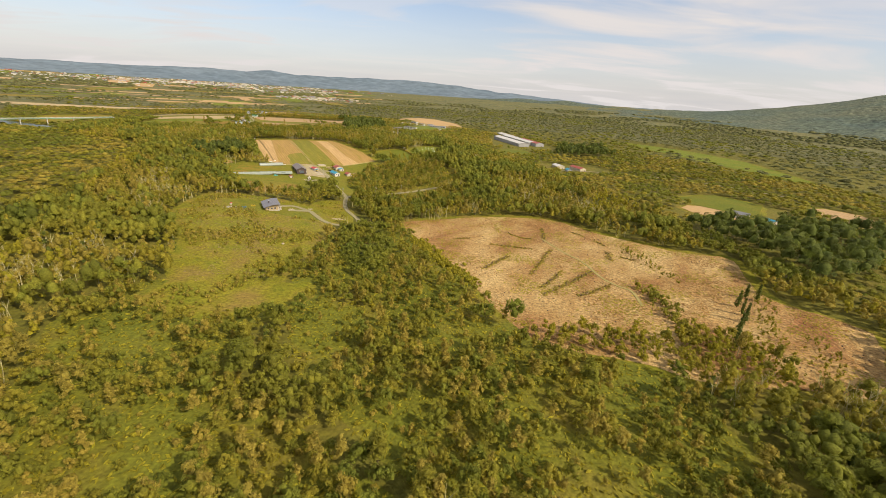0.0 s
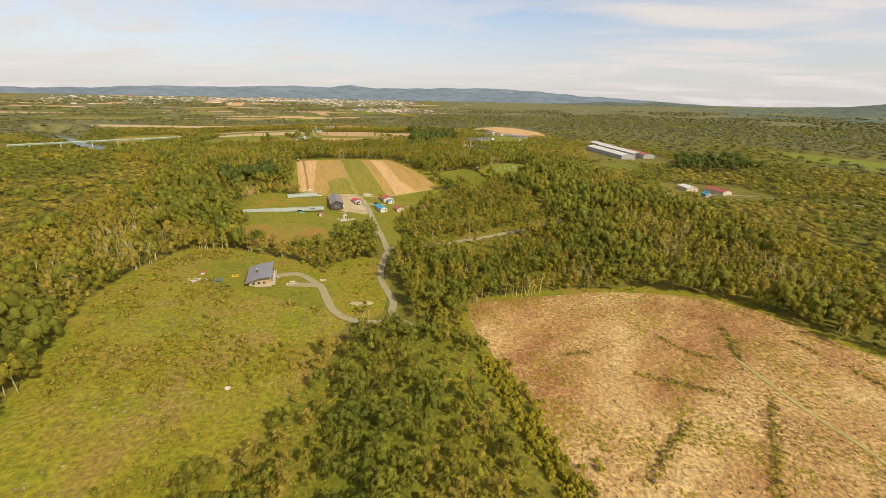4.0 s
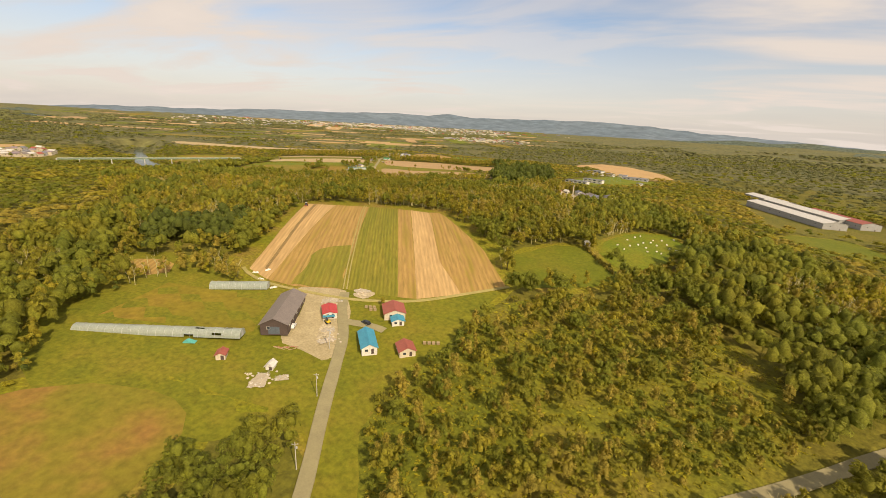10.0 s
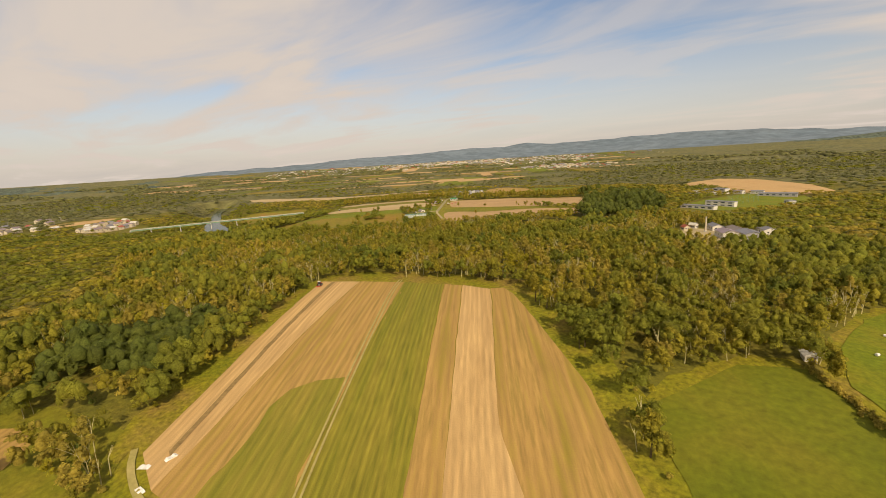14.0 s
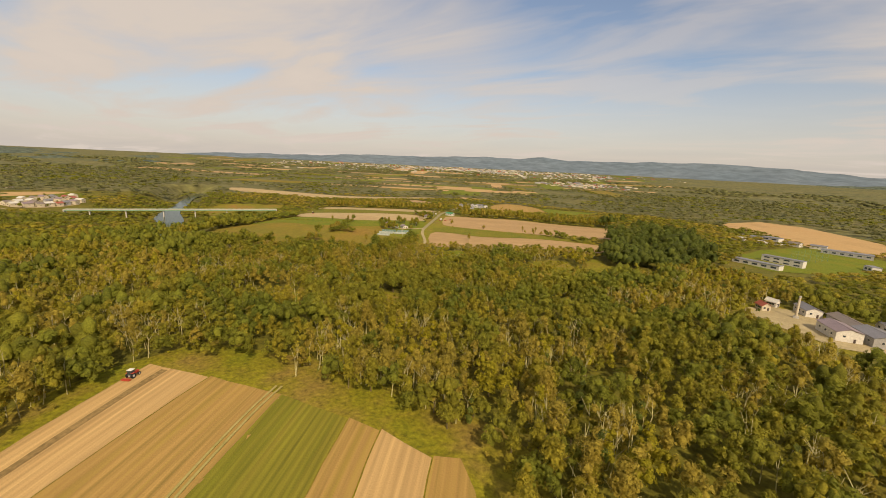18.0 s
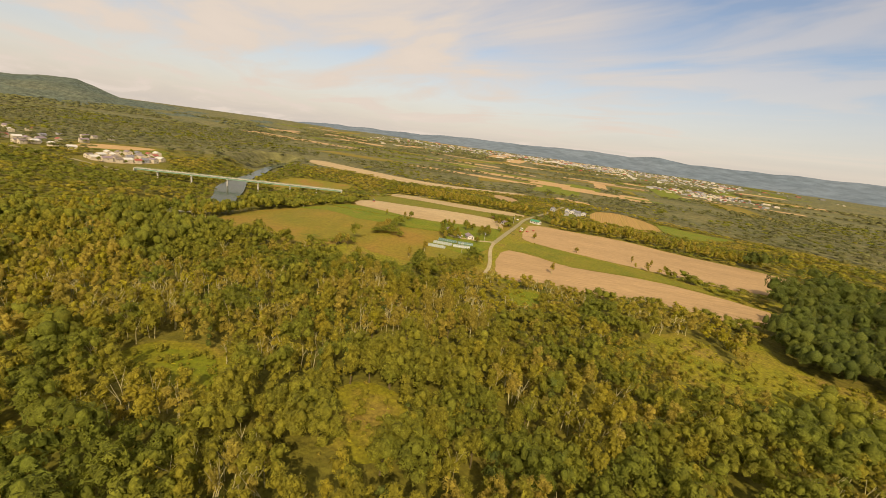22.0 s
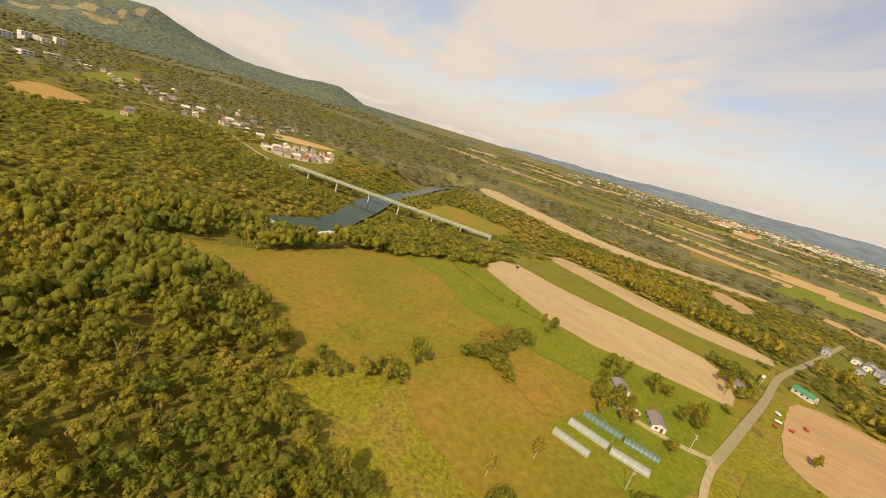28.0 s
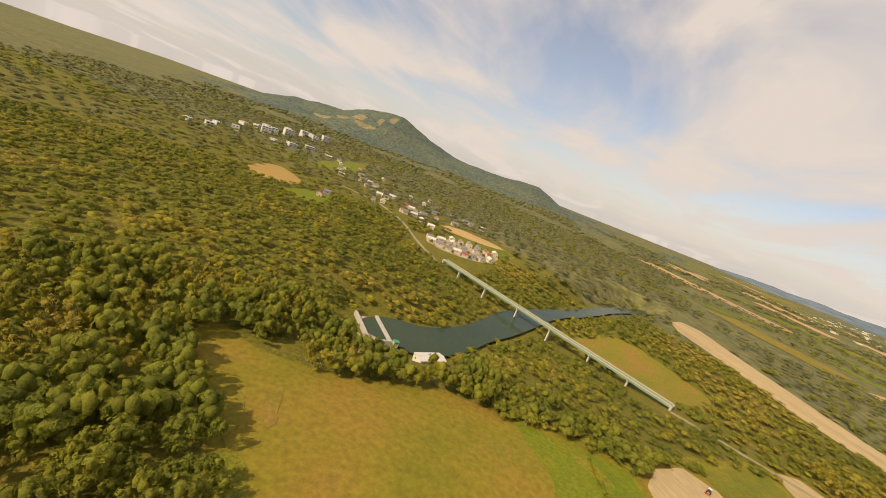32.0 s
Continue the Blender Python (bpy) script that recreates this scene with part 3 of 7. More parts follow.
    ("yard", [(-547.2, 1215.9), (-531.8, 1306.8), (-493.4, 1240.7), (-488.5, 1150)], "pasture", "grass round white farm buildings"),
    ("tilled_field", [(-694.3, 1257.8), (-636.8, 1260.8), (-599.6, 1209.5), (-644.3, 1204.5)], "sand3", "tan field between two woods"),
    ("hay_strip", [(-967.5, 1497.0), (-938.4, 1770.7), (-866.9, 1670.6), (-890.1, 1419.8)], "olive", "long olive strip on the far plain"),
    ("pasture", [(-737.0, 1866.6), (-708.6, 1925.3), (-642.9, 1801.1), (-655.4, 1721.5)], "bright", "green paddock near a far village"),
    ("hay_strip", [(-1665.9, 2065.1), (-1653.1, 2440.0), (-1541.5, 2310.5), (-1534.5, 1946.0)], "olive", "olive strip far out on the plain"),
    ("rough_grass", [(-320.2, 676.5), (-330.4, 684.6), (-317.5, 701.6), (-294.6, 697.7), (-298.0, 685.9)], "bright", "bright green opening in the wood"),
    ("rough_grass", [(-245.3, 875.9), (-231.4, 904.3), (-209.9, 877.9), (-193.5, 899.0), (-176.2, 913.3), (-164.8, 926.0), (-164.2, 903.9), (-198.0, 851.6), (-220.2, 841.6)], "meadow", "scrubby yellow-green slope beside dark trees"),
    ("rough_grass", [(-273.5, 724.1), (-274.6, 734.4), (-263.4, 736.4), (-249.8, 726.1), (-255.6, 716.4)], "meadow", "round green opening between birches"),
    ("rough_grass", [(-320.7, 858.0), (-308.8, 875.3), (-296.4, 852.9), (-305.2, 842.1)], "bright", "small green opening below a tilled field"),
    ("hay_field", [(-1118, 394), (-1200, 350), (-1320, 325), (-1500, 290), (-1560, 300), (-1330, 384), (-1161, 418)], "bright", "pale green field at a mountain's foot"),
    ("grass_strip", [(-591.7, 841.0), (-552.8, 860.4), (-507.9, 862.5), (-483.3, 875.6), (-474.4, 884.7), (-480, 906), (-528, 905), (-588, 897), (-589.0, 880.7)], "bright", "bright green grass beside a sandy field"),
]
ROADS = [
    ("road", [(-47.8, 300.8), (-60.5, 308.8), (-61.3, 319.9), (-67.6, 330.3), (-74.8, 341.4), (-80.4, 356.5), (-85.2, 378), (-86.7, 394.7)], 3.6, "road", "narrow winding asphalt lane"),
    ("road", [(-86.7, 391.5), (-97.1, 413.8), (-110.6, 437.7), (-121, 458.4), (-128.9, 474.3), (-140.1, 487.8), (-148.8, 502.2)], 4.1, "road", "straight grey farm lane"),
    ("road", [(-88.3, 395.5), (-74.8, 401.9), (-51.7, 419.4), (-27.1, 436.1), (-10.3, 449.6), (17.5, 470.3), (43.8, 492.6), (67.6, 509.3)], 3.8, "road", "pale side road through woods"),
    ("driveway", [(-127.3, 327.1), (-121.8, 333.5), (-116.2, 334.2), (-106.6, 327.9), (-101.1, 324.7), (-93.9, 314.4), (-85.9, 303.2), (-78, 297.6), (-68.4, 296.8), (-55.7, 302.4)], 3.8, "road", "curving asphalt drive to a house"),
    ("driveway", [(-116.2, 319.9), (-109, 323.1), (-101.1, 325.5)], 4.1, "road", "asphalt parking spur with stone edge"),
    ("track", [(-151.1, 504.2), (-165.4, 528), (-195.7, 582.1), (-219.6, 623.5), (-226.7, 638.7)], 0.6, "track", "pale wheel mark between crops"),
    ("track", [(-149.6, 505.0), (-163.9, 528.8), (-194.2, 582.9), (-218.1, 624.3), (-225.2, 639.5)], 0.6, "track", "pale wheel mark between crops"),
    ("driveway", [(-136, 481.5), (-130.9, 482.9), (-126.0, 483.9), (-121.2, 484.4), (-116.5, 484.0)], 3.6, "road", "grey turning beside a farm lane"),
    ("track", [(-208.5, 499), (-201.3, 495), (-187.8, 491.8), (-174.3, 492.6), (-159.2, 495), (-144, 497.4), (-124.1, 505.4), (-111.4, 513.3), (-95.5, 528.4), (-80.4, 542)], 1.7, "track", "pale dirt track round the fields"),
    ("road", [(-398, 928), (-404, 940), (-413.8, 959), (-445.7, 1020.3), (-461.6, 1046.5), (-477.5, 1076), (-509.3, 1154), (-573, 1305.2)], 3.9, "road", "pale grey country road"),
    ("lane", [(-347, 864.3), (-358.9, 883.4), (-387.6, 913.6), (-400.3, 932.7)], 2.6, "gravel", "narrow gravel lane between fields"),
    ("driveway", [(-401.9, 933.5), (-408.3, 922.4), (-420.2, 912), (-429.8, 907.2)], 2.6, "gravel", "gravel drive to a farmhouse"),
    ("road", [(-863.5, 728.2), (-899.3, 684.4), (-963, 636.7), (-1014.7, 569), (-1026.6, 477.5)], 4.9, "road", "road leading off the bridge into a village"),
    ("road", [(-720.2, 961.4), (-684.4, 1002.7), (-636.7, 1066.4)], 4.9, "road", "road leading off the bridge"),
    ("road", [(183, 636.7), (238.7, 660.5), (334.2, 604.8), (413.8, 477.5)], 4.1, "road", "country road beside a red house"),
]
for n, (name, poly, mat, label) in enumerate(FIELDS):
    patch(name, poly, mat, label, "field", up=0.12 + 0.004 * n, rounds=0 if "strip" in name or name == "pasture" else 1, ragged=0.5 if "strip" in name else 2.6 if name in ("lawn", "verge", "meadow") else 1.0)
patch("green_patch", [(-176.7, 497.4), (-153.6, 504.6), (-179.9, 550.7), (-192.6, 539.6)], "crop_dark", "green sown patch on stubble", "field", up=0.24, ragged=4.5, rounds=0)
patch("furrow", [(-199, 503.8), (-196.6, 503), (-262.6, 623.1), (-265, 622.3)], "furrow", "brown open furrow in pale soil", "field", up=0.25, ragged=0.4, rounds=0)
patch("field_margin", [(-226, 498), (-188.6, 486), (-124.1, 502), (-72, 541.2), (-80, 560), (-95, 588), (-146, 655), (-164.7, 664), (-234.8, 658), (-294, 634)], "meadow", "green grass margin round tilled strips", "field", up=0.06, ragged=3.0)
patch("field_margin", [(-242, 428), (-190, 400), (-140, 405), (-118, 425), (-96, 432), (-88, 465), (-78, 540), (-150, 505), (-205, 505), (-275, 490), (-275, 450)], "lawn", "green grass round a farm", "field", up=0.05, ragged=2.0)
M["lime"] = material("pale_rubble_ground", [(0.34, 0.27, 0.15), (0.50, 0.42, 0.28)], 0.4, 1.2, contrast=0.4, bump=0.08)
for k, poly in enumerate(([(-155.4, 494.2), (-149.5, 498.2), (-144.4, 492.4), (-147.7, 488.2), (-151.8, 487.8)], [(-141.1, 474.4), (-136.5, 477.3), (-133.0, 473.4), (-132.1, 469.0), (-136.0, 466.2), (-138.8, 470.6)], [(-147.2, 503.8), (-141.4, 508.7), (-134.6, 507.9), (-138.1, 501.9), (-143.2, 501.4)])):
    patch("bare_ground", poly, "lime", "pale bare ground strewn with rubble", "ground", up=0.30, ragged=3.2)
patch("bare_ground", [(-81.6, 312.5), (-74.9, 317), (-69.5, 317.2), (-71.7, 312.8), (-79.3, 310.7)], "gravel", "bare sandy spot in rough grass", "ground", up=0.30, ragged=1.2)
for n, (name, line, width, mat, label) in enumerate(ROADS):
    ribbon(name, line, width, mat, label, up=0.40 + 0.012 * n)
BANKS = [(-650, 728), (-667, 738), (-676, 748), (-682, 768), (-712, 789), (-752, 803), (-800, 814), (-866, 850), (-930, 894), (-1040, 955), (-1153, 1033), (-1178, 1061), (-1160, 1066), (-1060, 985), (-935, 921), (-869, 877), (-760, 840), (-710, 816), (-676, 807), (-652, 792), (-636, 779), (-638, 762), (-634, 742)]
water_mat = material("river_water", [(0.040, 0.060, 0.038), (0.050, 0.070, 0.042)], 0.02, 0.3, rough=0.14, bump=0.006, bump_scale=0.3, spec=0.05, contrast=0.08)
line = [(x, y, WATER) for x, y in smooth_line([(float(a), float(b)) for a, b in BANKS], 2)]
bm = bmesh.new()
bm.faces.new([bm.verts.new(p) for p in line][::-1])
bmesh.ops.triangulate(bm, faces=bm.faces)
for q in bm.faces:
    if q.normal.z < 0:
        q.normal_flip()
me = bpy.data.meshes.new("river")
bm.to_mesh(me)
bm.free()
me.materials.append(water_mat)
tagged(new("river", me), "still dark green river behind a weir", "water", kind="structure")
# grass runs a little past the edges of the fields
for name, poly, mat, label in FIELDS:
    cx, cy = sum(a for a, _ in poly) / len(poly), sum(c for _, c in poly) / len(poly)
    if cy < 1100 and mat not in ("soil_rows", "stubble", "crop"):
        wide = [(a + (a - cx) / max(1, math.hypot(a - cx, c - cy)) * 7, c + (c - cy) / max(1, math.hypot(a - cx, c - cy)) * 7) for a, c in poly]
        patch("grass_margin", wide, "olive" if mat in ("olive", "sand2") else "meadow", "rough grass along the edge of a field", "ground", up=0.03, ragged=3.0)
patch("grass_margin", [(-440, 775), (-585, 800), (-600, 890), (-690, 1010), (-690, 1040), (-505, 1112), (-470, 1060), (-445, 1060), (-230, 1180), (-210, 1010), (-330, 865), (-372, 825), (-415, 780)], "meadow", "grass round the fields of a valley farm", "ground", up=0.01, ragged=3.0)
# rough ground where young trees grow, and uneven growth in the hay
rf0 = random.Random(21)
YOUNG = [
    [(-150, 150), (-135, 183), (-108, 172), (-86, 176), (-71, 186), (-71.6, 120), (-47, 100), (0, 66), (60, 52), (60, 20), (-60, 40), (-120, 90)],
    [(-71.6, 183), (-75.6, 254.7), (-47.8, 310.4), (-27.9, 314.4), (8, 254.7), (22.3, 202.9), (35.8, 159.2), (95.5, 127.3), (95.5, 47.8), (0, 71.6), (-47.8, 119.4)],
    [(-79.6, 397.9), (-101.9, 445.7), (-93.9, 477.5), (-83.6, 525.2), (-47.8, 549.1), (0, 557.1), (23.9, 517.3), (23.9, 477.5), (-27.1, 439.3), (-51.7, 422.6)],
    [(-15.9, 382), (-79.6, 393.9), (-47.8, 417.8), (-8, 445.7), (15.9, 429.8)],
    [(-262.6, 859.5), (-206.9, 891.3), (-183, 867.5), (-191, 819.7), (-230.8, 811.8)],
]
for k in range(16):
    hx, hy = rf0.uniform(-580, -455), rf0.uniform(735, 880)
    if in_poly(np.array([hx]), np.array([hy]), [q for q in FIELDS if "wide olive" in q[3]][0][1])[0]:
        a, c, t = rf0.uniform(4, 14), rf0.uniform(2, 5), radians(rf0.uniform(20, 60))
        patch("dry_patch", [(hx + a * math.cos(v) * math.cos(t) - c * math.sin(v) * math.sin(t), hy + a * math.cos(v) * math.sin(t) + c * math.sin(v) * math.cos(t)) for v in np.arange(0, 6.2, 0.7)], ("brown_olive", "meadow", "ground")[k % 3], "uneven patch of grass in a hay field", "field", up=0.36, ragged=3.0)
for k, poly in enumerate(YOUNG):
    patch("rough_grass", poly, "ground", "rough yellow-green ground between young trees", "ground", up=0.07, ragged=4.0)
# far fields in strips on the plain
rf = random.Random(5)
for k in range(110):
    a, d = radians(rf.uniform(-66, -8)), rf.uniform(1250, 3500)
    cx, cy = -200 + d * math.sin(a), 480 + d * math.cos(a)
    if -240 < cx < 200 and cy < 1640 or cx < -600 and cy < 1320:
        continue
    L, Wd, t = rf.uniform(120, 420), rf.uniform(35, 110), radians(rf.choice((28, 30, 33, 120)))
    ux, uy = math.cos(t), math.sin(t)
    box4 = [(cx + i * L / 2 * ux - j * Wd / 2 * uy, cy + i * L / 2 * uy + j * Wd / 2 * ux) for i, j in ((-1, -1), (1, -1), (1, 1), (-1, 1))]
    FIELDS.append(("far_field", box4, "", ""))
    mat, label = rf.choice((("sand", "far pale tilled field"), ("pasture", "far green field"), ("olive", "far olive field"), ("bright", "far bright green field"), ("sand3", "far tan field")))
    patch("far_field", box4, mat, label, "field", up=0.5 + 0.02 * (k % 20), step=60.0, rounds=0)


# ---- mountains ----
def ridge(name, skyline, radius, foot, mat, label, rows=7, step=0.6, bare=()):
    """A range round the plain: its skyline as bearing and height, falling to a foot nearer in. bare: open slopes as bearing, share of the way up, and half sizes."""
    az = np.arange(skyline[0][0], skyline[-1][0] + 0.01, step)
    h = np.interp(az, [p[0] for p in skyline], [p[1] for p in skyline])
    h = h + np.array([noise.fractal((a * 0.35, 0, radius * 0.01), 1.0, 2.0, 5) for a in az]) * 9
    verts = []
    for j in range(rows + 1):
        u = j / rows
        r = foot + (radius - foot) * u
        x, y = -160 + r * np.sin(np.radians(az)), 440 + r * np.cos(np.radians(az))
        base = lift(x, y)
        rough = np.array([noise.fractal((a * 0.0045, b * 0.0045, 1), 1.0, 2.0, 6) for a, b in zip(x, y)]) * 34 * u * (1 - u) * 2
        verts.append(np.stack([x, y, base - 6 + (h - base + 6) * (u ** 1.5) + rough], -1))
    n = len(az)
    i = (np.arange(rows)[:, None] * n + np.arange(n - 1)[None, :]).ravel()
    fa, fu = az[i % n], (i // n) / rows
    open_ = np.zeros(len(i), bool)
    for a0, u0, da, du in bare:
        open_ |= ((fa - a0) / da) ** 2 + ((fu - u0) / du) ** 2 < 1
    ob = new(name, mesh_from(name, np.concatenate(verts), np.stack([i, i + n, i + n + 1, i + 1], 1)[:, ::-1], [mat, "hill_meadow"], True, open_))
    return tagged(ob, label, "mountain", kind="structure")


# the far range gets its haze from its blue base colour
ridge("far_mountains", [(-72, 45), (-66, 58), (-62, 88), (-55, 100), (-50, 108), (-43, 138), (-38, 142), (-33, 152), (-29, 170), (-24, 160), (-21, 190), (-18, 162), (-14, 165), (-8, 178), (-4, 182), (1, 180), (6, 150), (10, 128), (16, 104), (22, 74), (27, 60), (34, 50)], 4280, 3480, "haze_blue_hill", "mountain range on the skyline with haze painted in blue", rows=10)
# these wooded slopes carry painted haze in their blue-green colour
ridge("mountain", [(-175, -60), (-150, -60), (-135, -40), (-127, 5), (-122, 40), (-118, 105), (-115, 140), (-112, 150), (-109.5, 225), (-107, 262), (-104.6, 275), (-102.6, 225), (-100.5, 178), (-97, 124), (-94, 112), (-90.5, 116), (-87, 140), (-85.3, 146), (-83.6, 100), (-82, 68), (-78.5, 60), (-74, 42), (-70, 38), (-64, 34)], 3700, 2300, "hazed_green_hill", "dark wooded mountain above a village with open ski slopes", rows=30, step=0.3, bare=((-105.3, 0.80, 0.5, 0.10), (-106.4, 0.66, 0.35, 0.07), (-109.0, 0.62, 0.9, 0.09), (-110.5, 0.5, 0.7, 0.05), (-107.5, 0.46, 1.3, 0.035), (-112.5, 0.42, 1.2, 0.03)))
ridge("mountain_side", [(24, 40), (32, 64), (38, 84), (43, 135), (48, 195), (52, 265), (60, 330), (75, 300), (95, 180), (120, 60)], 3900, 2300, "hazed_green_hill", "dark wooded mountain flank", rows=12)
ridge("low_hills", [(2, 46), (9, 58), (13, 84), (16, 72), (20, 88), (23, 72), (30, 50), (40, 40)], 3650, 3300, "hazed_green_hill", "low dark wooded hills on the plain's edge")


# ---- trees ----
rng = np.random.default_rng(11)
ICO_V, ICO_F = [], []
bm = bmesh.new()
bmesh.ops.create_icosphere(bm, subdivisions=1, radius=1)
ICO_V, ICO_F = np.array([v.co[:] for v in bm.verts]), np.array([[v.index for v in q.verts] for q in bm.faces])
bm.free()

def sprays(count, C, S, size, r):
    """Leaf sprays that clothe lumps of centre C and radius S: small folded rhombs facing outward and up."""
    k = r.integers(0, len(C), count)
    d = r.normal(size=(count, 3))
    d[:, 2] = np.abs(d[:, 2]) * 1.1 - 0.4
    d /= np.linalg.norm(d, axis=1, keepdims=True)
    p = C[k] + d * S[k][:, None] * r.uniform(0.78, 1.2, (count, 1))
    n = d + r.normal(size=(count, 3)) * 0.38 + np.array([0, 0, 0.35])
    n /= np.linalg.norm(n, axis=1, keepdims=True)
    a = np.cross(n, r.normal(size=(count, 3)))
    a /= np.linalg.norm(a, axis=1, keepdims=True)
    b = np.cross(n, a)
    s = size * r.uniform(0.6, 1.35, (count, 1))
    q = np.stack([p - a * s, p - b * s * 0.75, p + a * s, p + b * s * 0.75], 1)
    q[:, 0] -= n * s * 0.3
    q[:, 2] -= n * s * 0.3
    k4 = np.arange(count)[:, None] * 4
    return q.reshape(-1, 3), np.concatenate([k4 + np.array([[0, 1, 3]]), k4 + np.array([[1, 2, 3]])])


SHAPES = {"broad": (1.15, 1.75, 2.2, 10.5), "shrub": (1.3, 1.2, 0.3, 4.2), "round": (2.3, 1.9, 1.8, 9.5), "conifer": (1.0, 1.6, 1.5, 12.5)}
LEVELS = {0: (9, 380, 0.55), 1: (5, 56, 0.84), 2: (3, 16, 1.28), 3: (1, 0, 0), 4: (1, 9, 1.55)}


def crown(kind, level, r):
    """Vertices and triangles of one crown about its foot: kind broad, shrub, conifer; levels 0 (finest), 1, 2, 4 and 3 (plain)."""
    spread, size, base, top = SHAPES[kind]
    n, count, leaf = LEVELS[level]
    if level == 3:
        v = ICO_V * (1 + r.uniform(-0.3, 0.3, (len(ICO_V), 1)))
        keep_ = ICO_F[ICO_V[ICO_F].mean(1)[:, 2] > -0.6]
        return v * ((3.6, 3.6, 3.4) if kind in ("broad", "round") else (2.4, 2.4, 4.5) if kind == "conifer" else (2, 2, 1.6)) + (0, 0, top * 0.55), keep_
    t = (np.arange(n) + 0.5) / n
    a = r.uniform(0, 6.283) + np.arange(n) * 2.4
    if kind == "conifer":
        rad, z, S = spread * 0.3 * (1 - t), base + (top - base) * t * 0.9, size * (1.15 - 0.85 * t)
    elif kind == "broad":
        # a loose column, widest below the middle, leaning a little
        rad = spread * r.uniform(0.4, 1.2, n) * (1.15 - 0.7 * t) * (0.25 if n == 1 else 1)
        z = base + (top - base) * (0.24 + 0.62 * t + r.uniform(-0.05, 0.05, n))
        S = size * (1.16 - 0.62 * np.abs(t - 0.32)) * r.uniform(0.75, 1.2, n) * (0.74 if n > 4 else 0.92 if n > 1 else 1.25)
    elif kind == "round":
        # a dome of lumps about a taller middle
        rad = spread * np.sqrt(t) * r.uniform(0.75, 1.2, n)
        z = base + (top - base) * (0.72 - 0.36 * t + r.uniform(-0.07, 0.07, n))
        S = size * r.uniform(0.7, 1.15, n) * (1.25 if n < 4 else 0.88)
    else:
        rad = spread * np.sqrt(t) * r.uniform(0.6, 1.1, n)
        z, S = base + (top - base) * (0.42 + 0.30 * (1 - t) + r.uniform(-0.12, 0.12, n)), size * r.uniform(0.75, 1.25, n) * (1.25 if n < 4 else 0.85)
    C = np.stack([rad * np.cos(a), rad * np.sin(a), z], 1)
    V, F, at = [], [], 0
    jf = ICO_F[ICO_V[ICO_F].mean(1)[:, 2] > -0.3]
    for c, s in zip(C, S):
        V.append(ICO_V * (1 + r.uniform(-0.3, 0.2, (len(ICO_V), 1))) * s * (0.6 if level < 2 else 0.72) * (1, 1, 1.0 if kind == "shrub" else 1.3) + c)
        F.append(jf + at)
        at += len(ICO_V)
    q, f = sprays(count, C, S * np.array([1.0]), leaf * size / 2.0, r)
    return np.concatenate(V + [q]), np.concatenate(F + [f + at])


def core_faces(kind, level):
    """How many of a crown's triangles belong to its solid core."""
    return 0 if level == 3 else LEVELS[level][0] * int((ICO_V[ICO_F].mean(1)[:, 2] > -0.3).sum())


TEMPLATES = {(k, l): [crown(k, l, rng) for _ in range(7)] for k in ("broad", "shrub", "conifer", "round") for l in (1, 2, 3, 4)}


def edge_height(p):
    """Trees grow low and scrubby along the open fields of the valley."""
    h = np.ones(len(p))
    for poly in [f[1] for f in FIELDS if f[1] and f[2] in ("sand2", "sand3", "olive", "bright", "pasture") and f[1][0][1] > 690 and f[1][0][0] < -190 and f[0] != "far_field"]:
        xs, ys = [q[0] for q in poly], [q[1] for q in poly]
        w = np.where((p[:, 0] > min(xs) - 75) & (p[:, 0] < max(xs) + 75) & (p[:, 1] > min(ys) - 75) & (p[:, 1] < max(ys) + 75))[0]
        if len(w):
            loop = list(poly) + [poly[0]]
            for wide, k in ((70, 0.85), (45, 0.7), (22, 0.55)):
                h[w] = np.where(near_line(p[w, 0], p[w, 1], loop, wide), np.minimum(h[w], k), h[w])
    return np.where((p[:, 0] < -440) & (p[:, 1] < 830), 1.0, h)


def wood(name, spots, kind, level, mat, label, size=(0.7, 1.55), category="woodland", low=1.0, grown=False):
    """Many crowns in one mesh of stuff: spots as x, y."""
    if not len(spots):
        return
    V, F, I, at = [], [], [], 0
    z = ground_z(spots[:, 0], spots[:, 1])
    pick = rng.integers(0, 7, len(spots))
    spin, scale_ = rng.uniform(0, 6.283, len(spots)), size[0] + (size[1] - size[0]) * rng.uniform(0, 1, len(spots)) ** 1.5
    tall = scale_ * rng.uniform(0.85, 1.2, len(spots)) * low * (1.0 if grown else edge_height(spots))
    for t in range(7):
        w = np.where(pick == t)[0]
        if not len(w):
            continue
        tv, tf = TEMPLATES[kind, level][t]
        c, s = np.cos(spin[w])[:, None], np.sin(spin[w])[:, None]
        x = (tv[None, :, 0] * c - tv[None, :, 1] * s) * scale_[w][:, None] + spots[w, 0][:, None]
        y = (tv[None, :, 0] * s + tv[None, :, 1] * c) * scale_[w][:, None] + spots[w, 1][:, None]
        zz = tv[None, :, 2] * tall[w][:, None] + z[w][:, None] - 0.2
        V.append(np.stack([x, y, zz], -1).reshape(-1, 3))
        F.append((tf[None] + (np.arange(len(w)) * len(tv))[:, None, None]).reshape(-1, 3) + at)
        one = np.ones(len(tf), int)
        one[: core_faces(kind, level)] = 0
        I.append(np.tile(one if level != 3 else one * 0, len(w)))
        at += len(w) * len(tv)
    ob = new(name, mesh_from(name, np.concatenate(V), np.concatenate(F), [mat, mat + "_spray" if mat + "_spray" in M else mat], np.concatenate(I) == 0, np.concatenate(I)))
    return tagged(ob, label, category, kind="stuff")


